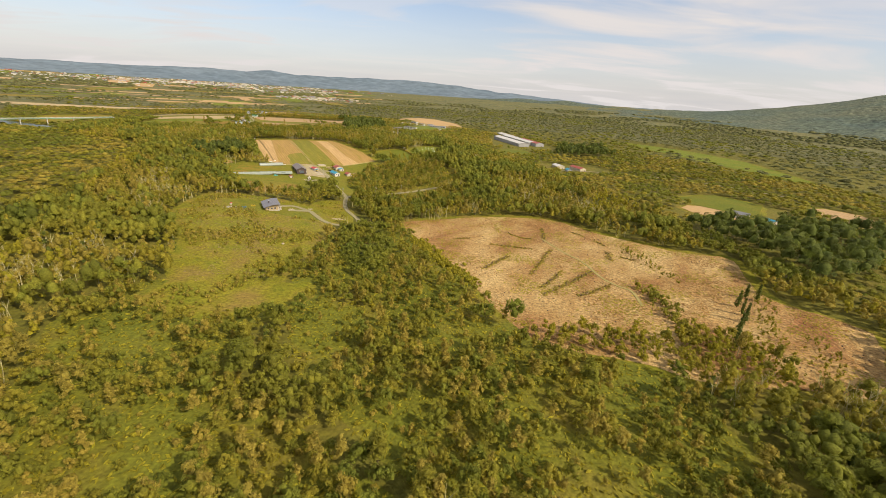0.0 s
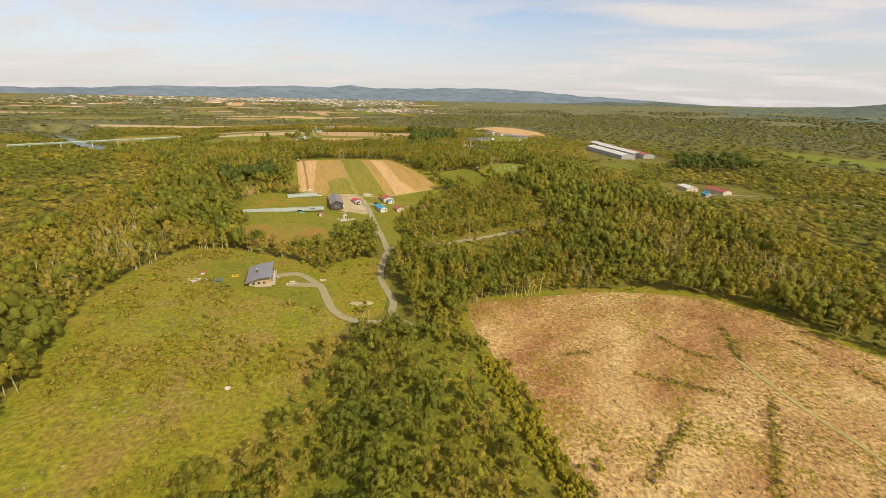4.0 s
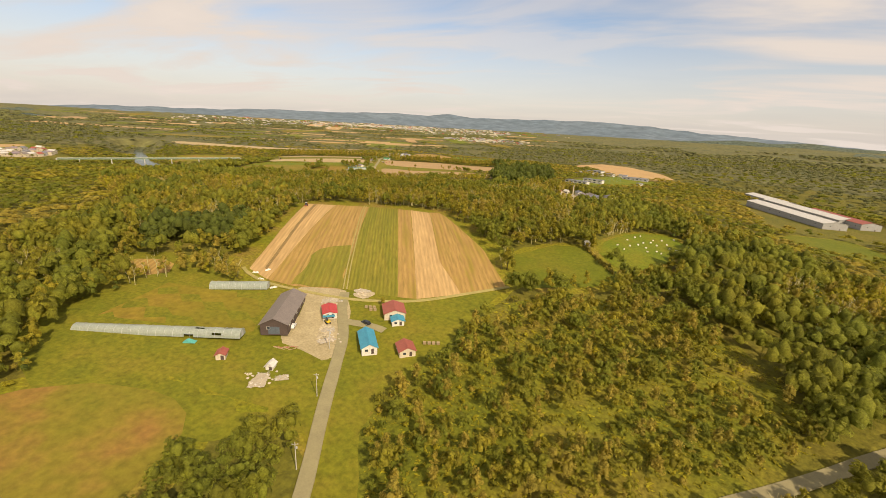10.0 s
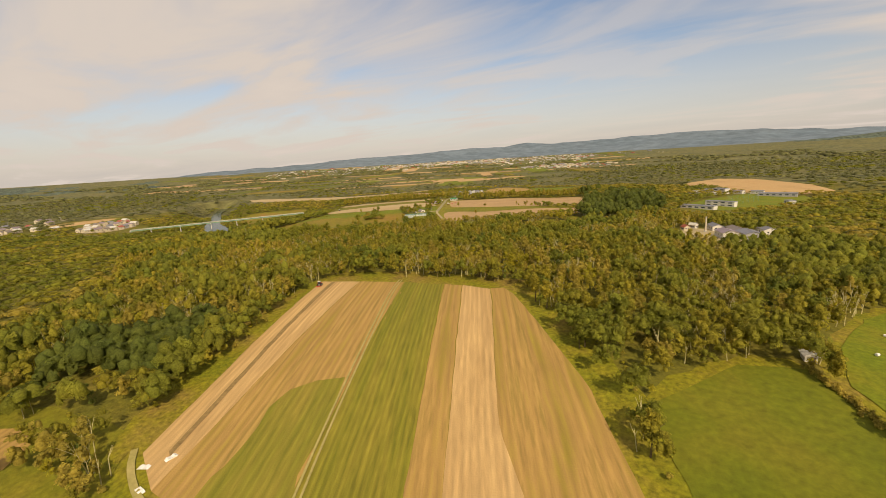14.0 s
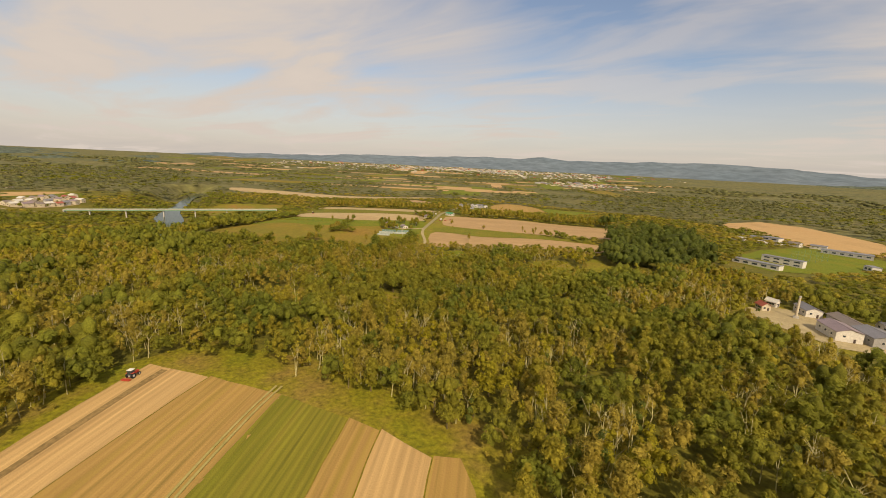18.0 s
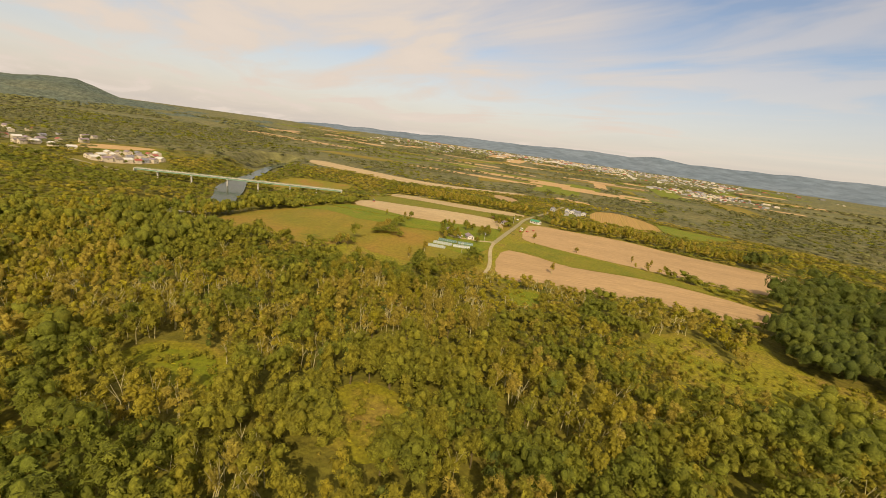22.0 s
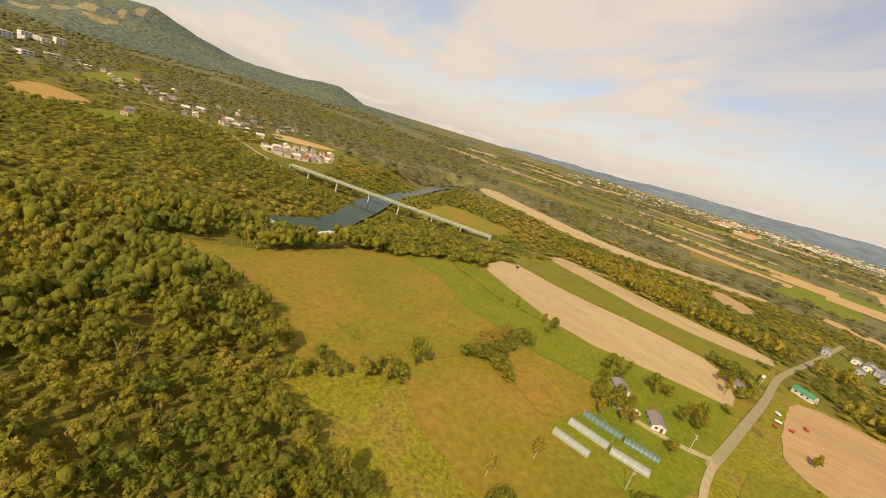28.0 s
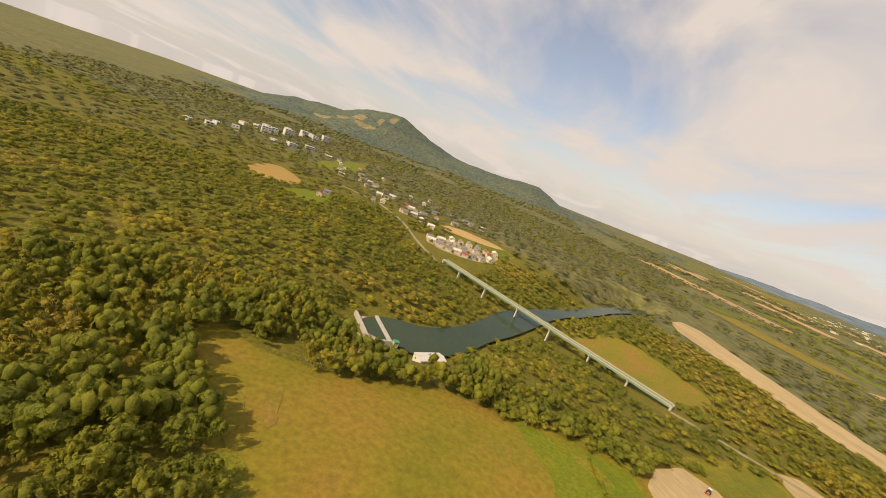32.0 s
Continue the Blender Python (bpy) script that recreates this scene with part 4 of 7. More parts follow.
def scatter(x0, x1, y0, y1, step):
    """Jittered spots on a grid."""
    x, y = np.meshgrid(np.arange(x0, x1, step), np.arange(y0, y1, step))
    p = np.stack([x.ravel(), y.ravel()], 1)
    return p + rng.uniform(-0.6, 0.6, p.shape) * step


WAY = [(0, 0), (-8, 111.4), (-15.9, 238.7), (-39.8, 350.2), (-71.6, 445.7), (-111.4, 549.1), (-143.2, 616.8), (-199, 688.4), (-246.7, 744.1), (-310.4, 779.9), (-397.9, 813.3)]


def way_distance(p):
    d = np.full(len(p), 1e9)
    for (x0, y0), (x1, y1) in zip(WAY, WAY[1:]):
        dx, dy = x1 - x0, y1 - y0
        u = np.clip(((p[:, 0] - x0) * dx + (p[:, 1] - y0) * dy) / (dx * dx + dy * dy), 0, 1)
        d = np.minimum(d, np.hypot(p[:, 0] - x0 - u * dx, p[:, 1] - y0 - u * dy))
    return d


OPEN = [smooth_line([(float(a), float(b)) for a, b in f[1]], 1) for f in FIELDS] + [smooth_line([(float(a), float(b)) for a, b in BANKS], 1)]
# built-up ground and other gaps in the woods
GAPS = [
    [(-208.5, 498.2), (-188.6, 490.2), (-124.1, 504.6), (-78, 541.2), (-101.9, 581), (-155.2, 643), (-164.7, 649.4), (-234.8, 643), (-275.4, 624.7)],
    [(-875.4, 676.5), (-863.5, 736.1), (-883.4, 764), (-939.1, 783.9), (-1010.7, 787.9), (-1026.6, 740.1), (-978.9, 700.3), (-931.1, 668.5)],
    [(135.3, 899.3), (127.3, 1098.2), (191, 1130.1), (230.8, 939.1), (191, 883.4)],
    [(179.1, 668.5), (183, 708.3), (246.7, 708.3), (254.7, 660.5), (206.9, 648.6)],
    [(-119.4, 1010.7), (-111.4, 1058.5), (-47.8, 1114.2), (-31.8, 1074.4), (-79.6, 1002.7)],
    [(-493.4, 1026.6), (-477.5, 1082.3), (-445.7, 1082.3), (-437.7, 1034.6)],
    [(-604.8, 740.1), (-672.5, 720.2), (-676.5, 756), (-636.7, 803.8), (-596.9, 803.8)],
    [(-700.3, 939.1), (-716.2, 978.9), (-752.1, 947), (-740.1, 923.2)],
    [(-20, 286), (-8, 259), (3, 234), (16, 210), (30, 210), (15, 238), (4, 264), (-8, 290)],
    [(-228, 432), (-190, 408), (-140, 412), (-128, 405), (-118, 430), (-140, 452), (-225, 470)],
    [(160, 620), (168, 712), (262, 716), (278, 640), (232, 606)],
    [(112, 858), (127, 1100), (195, 1135), (252, 940), (240, 850)],
    [(-125, 972), (-115, 1020), (-60, 1040), (-70, 985)],
    [(225, 400), (240, 340), (275, 325), (330, 345), (352, 420)],
    [(-118, 815), (-105, 860), (-30, 850), (-60, 790)],
    [(-668, 735), (-640, 712), (-598, 742), (-604, 790), (-618, 800), (-632, 776), (-652, 768)],
    [(-472, 1050), (-450, 1062), (-425, 1020), (-405, 985), (-393, 962), (-378, 930), (-392, 918), (-408, 945), (-428, 985), (-452, 1030)],
]


def is_open(p, margin=0.0):
    hit = np.zeros(len(p), bool)
    for poly in OPEN + GAPS:
        xs, ys = [q[0] for q in poly], [q[1] for q in poly]
        w = np.where((p[:, 0] > min(xs) - 4) & (p[:, 0] < max(xs) + 4) & (p[:, 1] > min(ys) - 4) & (p[:, 1] < max(ys) + 4))[0]
        for dx, dy in ((0, 0), (2.6, 0), (-2.6, 0), (0, 2.6), (0, -2.6)):
            hit[w] |= in_poly(p[w, 0] + dx, p[w, 1] + dy, poly)
    for _, line_, width, _, _ in ROADS:
        hit |= near_line(p[:, 0], p[:, 1], line_, width / 2 + 4.2 + margin)
    hit |= near_line(p[:, 0], p[:, 1], [(-863.5, 728.2), (-720.2, 961.4)], 6)
    return hit


def field_noise(p, scale_, seed):
    return np.array([noise.noise((x * scale_, y * scale_, seed)) for x, y in p])


DARK = [
    [(-66, 279), (-55, 303), (-37, 294), (-25, 242), (-27, 213), (-41, 204), (-54, 230)],
    [(-289.7, 1193.8), (-238.7, 1177.8), (-159.2, 1154), (-124.1, 978.9), (-159.2, 907.2), (-195, 907.2), (-214.9, 947), (-229.2, 1042.5)],
    [(195, 262.6), (199, 334.2), (262.6, 350.2), (334.2, 342.2), (366.1, 302.4), (262.6, 230.8), (210.9, 214.9)],
    [(-302.4, 509.3), (-262.6, 557.1), (-238.7, 517.3), (-262.6, 485.5)],
    [(222.8, 795.8), (238.7, 915.2), (334.2, 891.3), (334.2, 795.8)],
]

near = scatter(-720, 360, 10, 1030, 4.5)
d = way_distance(near)
near = near[(d < 240) & ~is_open(near)]
mid = scatter(-1000, 620, 0, 1400, 7.4)
d = way_distance(mid)
bearing = np.degrees(np.arctan2(mid[:, 0] + 40, mid[:, 1] + 60))
mid = mid[(d >= 240) & (d < 600) & ~is_open(mid) & (bearing < 62)]
far = scatter(-2250, 1250, -420, 2350, 20.0)
d = way_distance(far)
far = far[((d >= 600) | (far[:, 1] < 0)) & (d < 1750) & ~is_open(far, 4)]
bearing = np.degrees(np.arctan2(far[:, 0] + 160, far[:, 1] - 440))
far, bearing = far[(bearing > -128) & (bearing < 88)], bearing[(bearing > -128) & (bearing < 88)]
far = far[~((bearing > -62) & (bearing < -12) & (field_noise(far, 0.006, 77.0) < -0.02)) | (way_distance(far) < 700)]


def sort_out(p):
    young, dark = np.zeros(len(p), bool), np.zeros(len(p), bool)
    for poly in YOUNG:
        young |= in_poly(p[:, 0], p[:, 1], poly)
    for poly in DARK:
        dark |= in_poly(p[:, 0], p[:, 1], poly)
    return young & ~dark, dark


FEATURED = 220
young, dark = sort_out(near)
tone = field_noise(near, 0.014, 4.0) * 0.8 + field_noise(near, 0.05, 8.0) * 0.5 + rng.uniform(-0.17, 0.17, len(near))
tone -= np.where((near[:, 0] < -380) & (near[:, 1] > 690), 0.3, 0) + np.where(near[:, 1] < 165, 0.02, 0) + np.where((near[:, 0] > -70) & (near[:, 1] > 560), 0.2, 0)
gap = field_noise(near, 0.035, 9.0) + rng.uniform(-0.3, 0.3, len(near))
keep = gap > np.where(young, -0.16, -0.5)
chance = rng.uniform(0, 1, len(near))
broad = near[keep & ~young & ~dark & (chance > 0.03)]
tone_b = tone[keep & ~young & ~dark & (chance > 0.03)]
order = np.argsort(way_distance(broad))
single = order[: FEATURED * 5 : 5]
rest = np.setdiff1d(np.arange(len(broad)), single)
singles, single_tone = broad[single], tone_b[single]
b, tb = broad[rest], tone_b[rest]
close = way_distance(b) < 112
wide_ = rng.uniform(0, 1, len(b)) < 0.8
for lev, which in ((1, close), (2, ~close)):
    wood("woodland", b[which & (tb < -0.12) & wide_], "round", lev, "leaf_deep", "deep green rounded broadleaf crowns", (0.85, 1.6))
    wood("woodland", b[which & (tb >= -0.12) & (tb < 0.12)], "broad", lev, "leaf", "dense olive-green broadleaf woodland seen from above", (0.7, 1.35))
    wood("woodland", b[which & (tb >= 0.12) & (tb < 0.33)], "broad", lev, "leaf_grey", "grey-green thinning woodland with bare twigs", (0.7, 1.25))
    wood("woodland", b[which & (tb >= 0.33)], "broad", lev, "leaf_gold", "yellowing woodland in early autumn", (0.6, 1.15))
yg = near[keep & young]
wood("young_woodland", yg[::3], "broad", 1, "leaf_grey", "young grey-green willow and birch growth", (0.55, 1.1))
wood("young_woodland", yg[1::3], "round", 1, "leaf", "young green growth between taller trees", (0.5, 1.15))
wood("young_woodland", yg[2::3], "round", 1, "leaf_deep", "dark green bushy trees on rough ground", (0.5, 1.15))
dk = near[keep & dark & (chance > 0.3)]
wood("woodland", dk[dk[:, 1] < 400], "round", 1, "leaf_deep", "tall deep green trees in a hollow", (0.85, 1.25))
wood("woodland", dk[dk[:, 1] >= 400], "round", 2, "leaf_dark", "stand of dark green trees", (1.1, 1.7), grown=True)
dk = near[keep & ~dark & ~young & (chance <= 0.03)]
wood("conifers", dk, "conifer", 2, "leaf_dark", "scattered dark conifers", (0.75, 1.2))
young, dark = sort_out(mid)
tone = field_noise(mid, 0.014, 4.0) * 0.8 + field_noise(mid, 0.05, 8.0) * 0.5 + rng.uniform(-0.17, 0.17, len(mid))
tone -= np.where((mid[:, 0] < -450) & (mid[:, 1] < 1000), 0.3, 0)
gap = field_noise(mid, 0.03, 9.0) + rng.uniform(-0.3, 0.3, len(mid))
keep = gap > -0.65
wood("woodland", mid[keep & ~dark & (tone < -0.1)], "round", 4, "leaf_deep", "deep green woodland on the plain", (1.15, 1.85), low=0.44)
wood("woodland", mid[keep & ~dark & (tone >= -0.1) & (tone < 0.18)], "broad", 4, "leaf", "broadleaf woodland on the plain", (1.3, 2.1), low=0.38)
wood("woodland", mid[keep & ~dark & (tone >= 0.18)], "broad", 4, "leaf_grey", "grey-green woodland on the plain", (1.25, 2.0), low=0.38)
wood("woodland", mid[keep & dark], "round", 4, "leaf_dark", "stand of dark tall trees", (1.5, 2.2), grown=True)
tone = field_noise(far, 0.006, 4.0) + rng.uniform(-0.3, 0.3, len(far))
# the leaf colour of these far crowns holds painted haze
wood("far_woodland", far[tone < 0.2], "round", 4, "hazed_leaf", "distant woodland", (2.1, 3.4), low=0.33)
wood("far_woodland", far[tone >= 0.2], "round", 4, "leaf_deep", "distant lighter woodland", (2.1, 3.3), low=0.33)
# tall shelter belts behind the sandy fields
def belt(line_, rows, gap_, wide):
    """Spots in rows along a line."""
    out = []
    for (x0, y0), (x1, y1) in zip(line_, line_[1:]):
        n = int(math.hypot(x1 - x0, y1 - y0) / gap_) + 1
        for r in range(rows):
            u = (np.arange(n) + rng.uniform(0, 1, n)) / n
            out.append(np.stack([x0 + (x1 - x0) * u, y0 + (y1 - y0) * u + r * wide], 1) + rng.normal(size=(n, 2)))
    return np.concatenate(out)


sb = belt([(-705, 1046), (-620, 1057), (-555, 1080), (-505, 1122), (-480, 1152)], 3, 4.6, 5.0)
sb = np.concatenate([sb, belt([(-447, 1074), (-416, 1092), (-376, 1134), (-330, 1146), (-262, 1186)], 3, 4.6, 5.0)])
sb = sb[~is_open(sb)]
wood("shelter_belt", sb[::2], "broad", 2, "leaf", "tall green shelter belt behind tilled fields", (0.9, 1.4), grown=True)
wood("shelter_belt", sb[1::2], "broad", 2, "leaf_grey", "tall grey-green shelter belt behind tilled fields", (0.9, 1.4), grown=True)
# beyond, only the tops of the woods show
far = scatter(-2900, 1900, -1000, 3000, 25.0)
far = far[(far[:, 1] > 200) | (far[:, 0] < -1200)]
d = way_distance(far)
bearing = np.degrees(np.arctan2(far[:, 0] + 160, far[:, 1] - 440))
far = far[(d >= 1750) & (d < 2550) & (bearing > -125) & (bearing < 60) & ~is_open(far, 4)]
far = far[field_noise(far, 0.004, 41.0) > -0.12]
wood("far_woodland", far, "round", 3, "hazed_leaf", "woodland at the edge of the plain", (2.2, 3.6), low=0.28)


# ---- things: helpers ----
def part(name, bm, mat, parent, label=""):
    """Links a bmesh, or takes a ready mesh, as one part under parent."""
    if isinstance(bm, bmesh.types.BMesh):
        me = bpy.data.meshes.new(name)
        bm.to_mesh(me)
        bm.free()
        me.materials.append(M[mat] if isinstance(mat, str) else mat)
    else:
        me = bm
    ob = new(name, me)
    ob.parent = parent
    return tagged(ob, label)


def thing(name, x, y, turn_, label, category, group="", z=None):
    """An Empty at the foot of a thing, standing on the ground."""
    ob = new(name)
    ob.empty_display_size = 0.5
    ob.matrix_world = pose(x, y, float(ground_z(np.float64(x), np.float64(y))) + 0.15 if z is None else z, 0, 0, turn_)
    return tagged(ob, label, category, group)


def boxes(*specs, bevel=0.0):
    """A bmesh of boxes: centre x, y, z and sizes."""
    bm = bmesh.new()
    for x, y, z, a, b, c in specs:
        bmesh.ops.create_cube(bm, size=1, matrix=Matrix.LocRotScale((x, y, z), None, (a, b, c)))
    if bevel:
        bmesh.ops.bevel(bm, geom=list(bm.edges), offset=bevel, segments=1, affect="EDGES")
    return bm


def prism(points, depth, axis="y"):
    """A flat outline (x, z), pushed to a depth along y, centred."""
    bm = bmesh.new()
    f = [bm.verts.new((x, -depth / 2, z)) for x, z in points]
    b = [bm.verts.new((x, depth / 2, z)) for x, z in points]
    bm.faces.new(f)
    bm.faces.new(b[::-1])
    n = len(points)
    for i in range(n):
        j = (i + 1) % n
        bm.faces.new([f[j], f[i], b[i], b[j]])
    bmesh.ops.recalc_face_normals(bm, faces=bm.faces)
    if axis == "x":
        bm.transform(Matrix.Rotation(radians(90), 4, "Z"))
    return bm


def rod(a, b, r0, r1, sides=6, bm=None):
    """A tapered stem from a to b."""
    bm = bm or bmesh.new()
    a, b = Vector(a), Vector(b)
    q = (b - a).to_track_quat("Z", "Y").to_matrix().to_4x4()
    bmesh.ops.create_cone(bm, cap_ends=True, segments=sides, radius1=r0, radius2=r1, depth=(b - a).length, matrix=Matrix.Translation((a + b) / 2) @ q)
    return bm


# ---- single trees, nearest the way ----
def make_tree(kind, leaf, bark, label, r, height=1.0):
    root = new("tree")
    root.empty_display_size = 0.5
    tagged(root, label, "tree", "trees of the wood")
    tr = random.Random(int(r.integers(1e6)))
    top = {"broad": 9.0, "conifer": 13.0, "shrub": 3.0, "round": 7.6}[kind] * height
    bm = rod((0, 0, -0.5), (0.3, 0.1, top * 0.55), 0.26, 0.17)
    rod((0.3, 0.1, top * 0.55), (0.1, 0.4, top), 0.17, 0.05, bm=bm)
    part("trunk", bm, bark, root)
    if kind != "conifer":
        for k in range(4):
            a, z = k * 1.6 + tr.uniform(-0.4, 0.4), top * tr.uniform(0.35, 0.6)
            l = tr.uniform(1.8, 3.0)
            part("limb", rod((0.25, 0.1, z), (0.25 + l * math.cos(a), 0.1 + l * math.sin(a), z + l * 0.9), 0.10, 0.03, 5), bark, root)
    V, F = crown(kind, 0, r)
    V = V * np.array([1, 1, height])
    index = np.ones(len(F), int)
    index[: core_faces(kind, 0)] = 0
    part("crown", mesh_from("crown", V, F, [leaf, leaf + "_spray"], index == 0, index), leaf, root)
    return root


KINDS = [
    make_tree("broad", "leaf", "bark_dark", "olive-green broadleaf tree with a rounded crown", rng),
    make_tree("broad", "leaf", "bark", "green birch with a pale trunk and loose crown", rng, 1.12),
    make_tree("broad", "leaf_grey", "bark", "grey-green birch thinning in early autumn", rng, 1.1),
    make_tree("broad", "leaf_gold", "bark_dark", "yellowing broadleaf tree in the wood", rng, 0.92),
    make_tree("broad", "leaf_grey", "bark_dark", "grey-green broadleaf tree with dry twigs", rng),
    make_tree("conifer", "leaf_dark", "bark_dark", "dark narrow conifer beside paler trees", rng),
    make_tree("shrub", "leaf", "bark_dark", "low round green shrub in grass", rng),
    make_tree("shrub", "leaf_grey", "bark_dark", "low grey-green shrub in a hay field", rng),
    make_tree("round", "leaf_deep", "bark_dark", "spreading deep green tree beside a farm", rng),
]
made = set()


def plant(kind, x, y, size):
    """Sets a tree of a kind at x, y; the first of each kind is moved, later ones are copies."""
    m = pose(x, y, float(ground_z(np.float64(x), np.float64(y))), 0, 0, rng.uniform(0, 360))
    ob = KINDS[kind]
    if kind in made:
        ob = copy_thing(KINDS[kind], m)
    else:
        made.add(kind)
        ob.matrix_basis = m
    ob.scale = (size, size, size * rng.uniform(0.9, 1.15))
    return ob


for (x, y), t in zip(singles, single_tone):
    plant(int(rng.choice((8, 8, 0)) if t < -0.12 else rng.choice((0, 0, 1)) if t < 0.12 else rng.choice((2, 4)) if t < 0.33 else 3), x, y, rng.uniform(0.8, 1.3))
# trees and bushes that stand by themselves on the farms
for k, x, y, size in ((4, -422, 896, 0.8), (0, -427, 906, 0.9), (4, -419, 904, 0.7), (0, -424, 911, 0.8), (0, -438, 937, 0.6), (1, -423, 940, 0.8), (0, -418, 941, 0.7), (4, -404, 915, 0.6),
                      (5, -452, 921, 0.6), (0, -456, 930, 0.6), (0, -458, 998, 0.7), (4, -462, 1011, 0.7), (0, -464, 1024, 0.7), (5, -459, 1028, 0.6), (2, -393, 838, 0.7), (4, -433, 805, 0.9), (4, -437, 809, 0.8),
                      (4, -431, 812, 0.8), (0, -511, 898, 0.6), (6, -484, 904, 1.0), (2, -400, 857, 0.8), (2, -330, 915, 0.7), (6, -401, 989, 1.0), (2, -401, 990, 0.5), (7, -358, 993, 1.1), (4, -322, 1021, 0.6),
                      (4, -309, 1029, 0.6), (0, -298, 1029, 0.5), (0, -127, 500, 0.4), (6, -136, 332, 1.0), (5, 130, 150, 0.9), (5, 138, 160, 1.0), (2, 128, 145, 0.9), (0, 140, 140, 0.8), (5, -92, 385, 0.5)):
    plant(k, x, y, size)
for x, y in ((-454, 921), (-448, 924), (-437.7, 907.5), (-427.3, 904.6), (-431, 911), (-429.3, 899.8), (-433, 903), (-441, 938), (-437, 943), (-417, 941), (-423, 948), (-421, 936), (-456, 1003), (-459, 1009), (-404.8, 916), (-447, 915)):
    plant(8, x, y, rng.uniform(0.65, 0.95))
for x, y in [(-425.7, 907.2), (-429.4, 907.1), (-420.8, 908.2), (-425.5, 910.3), (-417.5, 908.3), (-457.8, 932.0), (-460.5, 929.3), (-454.5, 935.1), (-442.2, 942.7), (-439.0, 942.6), (-421.6, 944.2), (-418.9, 946.1), (-425.2, 944.5), (-458.6, 1009.5), (-463.0, 1006.7), (-452.2, 1008.7), (-445.0, 988.3), (-488.2, 910.0), (-494.7, 907.8)]:
    plant(int(rng.choice((8, 0, 4))), x, y, rng.uniform(0.55, 0.9))
# a bed of low shrubs in the hay field
for i in range(34):
    u, v = rng.uniform(0, 1), rng.uniform(0, 1)
    plant(7, -452 - 24 * u - 6 * v, 856 + 22 * u + 16 * v - 10, rng.uniform(0.8, 1.2))

# scrub on the open hill, along hedge banks and in the felled ground
sc = scatter(-200, -50, 148, 350, 2.5)
hill = smooth_line([(float(a), float(b)) for a, b in FIELDS[1][1]], 1)
below = smooth_line([(float(a), float(b)) for a, b in FIELDS[2][1]], 1)
lawn = smooth_line([(float(a), float(b)) for a, b in FIELDS[3][1]], 1)
ok = (in_poly(sc[:, 0], sc[:, 1], hill) | in_poly(sc[:, 0], sc[:, 1], below)) & ~in_poly(sc[:, 0], sc[:, 1], lawn)
dens = field_noise(sc, 0.03, 21.0) + 0.5 * field_noise(sc, 0.11, 3.0) + rng.uniform(-0.12, 0.12, len(sc))
lane = np.zeros(len(sc), bool)
for _, line_, width, _, _ in ROADS:
    lane |= near_line(sc[:, 0], sc[:, 1], line_, width / 2 + 2.5)
ok &= (dens > 0.06) & ~lane & (np.hypot(sc[:, 0] + 131, sc[:, 1] - 321) > 16)
wood("scrub", sc[ok][::2], "shrub", 2, "leaf_grey", "low olive and brownish scrub on a hill", (0.3, 0.6), "scrub")
wood("scrub", sc[ok][1::2], "shrub", 2, "leaf", "low green scrub on a hill", (0.25, 0.55), "scrub")
# rough ground under the young trees and at the edges of the wood
sc = scatter(-700, 340, 20, 1010, 4.4)
y2, _ = sort_out(sc)
dd = way_distance(sc)
clump = field_noise(sc, 0.06, 15.0) + rng.uniform(-0.2, 0.2, len(sc))
sc = sc[(dd < 200) & ~is_open(sc, -1.0) & np.where(y2, clump > 0.02, rng.uniform(0, 1, len(sc)) < 0.10)]
wood("undergrowth", sc[::2], "shrub", 4, "leaf_grey", "green undergrowth between trees", (0.35, 0.9), "undergrowth")
wood("undergrowth", sc[1::2], "shrub", 4, "leaf_gold", "yellowish undergrowth between trees", (0.35, 0.9), "undergrowth")

# felled hillside: heaped rows of brush, green gullies, stumps and scattered branches
M["brush"] = material("dry_brush", [(0.20, 0.135, 0.06), (0.31, 0.22, 0.105)], 0.4, 2.0, island=0.4)
M["branch"] = material("bleached_branches", [(0.40, 0.285, 0.11), (0.52, 0.39, 0.17)], 0.5, 2.0, island=0.35)
M["stump"] = material("cut_stumps", [(0.10, 0.07, 0.045), (0.20, 0.14, 0.09)], 0.6, 2.0, island=0.4)
M["red_brush"] = material("reddish_bracken", [(0.27, 0.14, 0.04), (0.34, 0.19, 0.06)], 0.2, 1.5, island=0.35)
WINDROWS = [[(85, 283), (72, 256), (60, 232)], [(52, 266), (41, 251), (32, 238)], [(91, 337), (89, 323), (86, 307)], [(42, 291), (56, 288), (72, 284)], [(82, 241), (72, 225), (62, 212)],
            [(101, 241), (81, 221), (60, 200)], [(103, 218), (92, 210), (80, 201)], [(59, 322), (67, 312), (76, 307)], [(126, 281), (121, 262)], [(137, 263), (131, 270)], [(125, 307), (129, 293)], [(16, 298), (28, 303)], [(114, 326), (120, 316)]]
GULLIES = [[(120, 204), (117, 174), (112, 140), (105, 118)], [(175, 196), (154, 160), (130, 123)], [(140, 289), (143, 244), (148, 225)], [(174, 161), (162, 139), (146, 124)]]


def along(lines, step, wide):
    """Spots strewn along lines."""
    out = []
    for line_ in lines:
        for (x0, y0), (x1, y1) in zip(line_, line_[1:]):
            n = int(math.hypot(x1 - x0, y1 - y0) / step) + 1
            u = (np.arange(n) + rng.uniform(0, 1, n)) / n
            out.append(np.stack([x0 + (x1 - x0) * u, y0 + (y1 - y0) * u], 1) + rng.normal(size=(n, 2)) * wide)
    return np.concatenate(out)


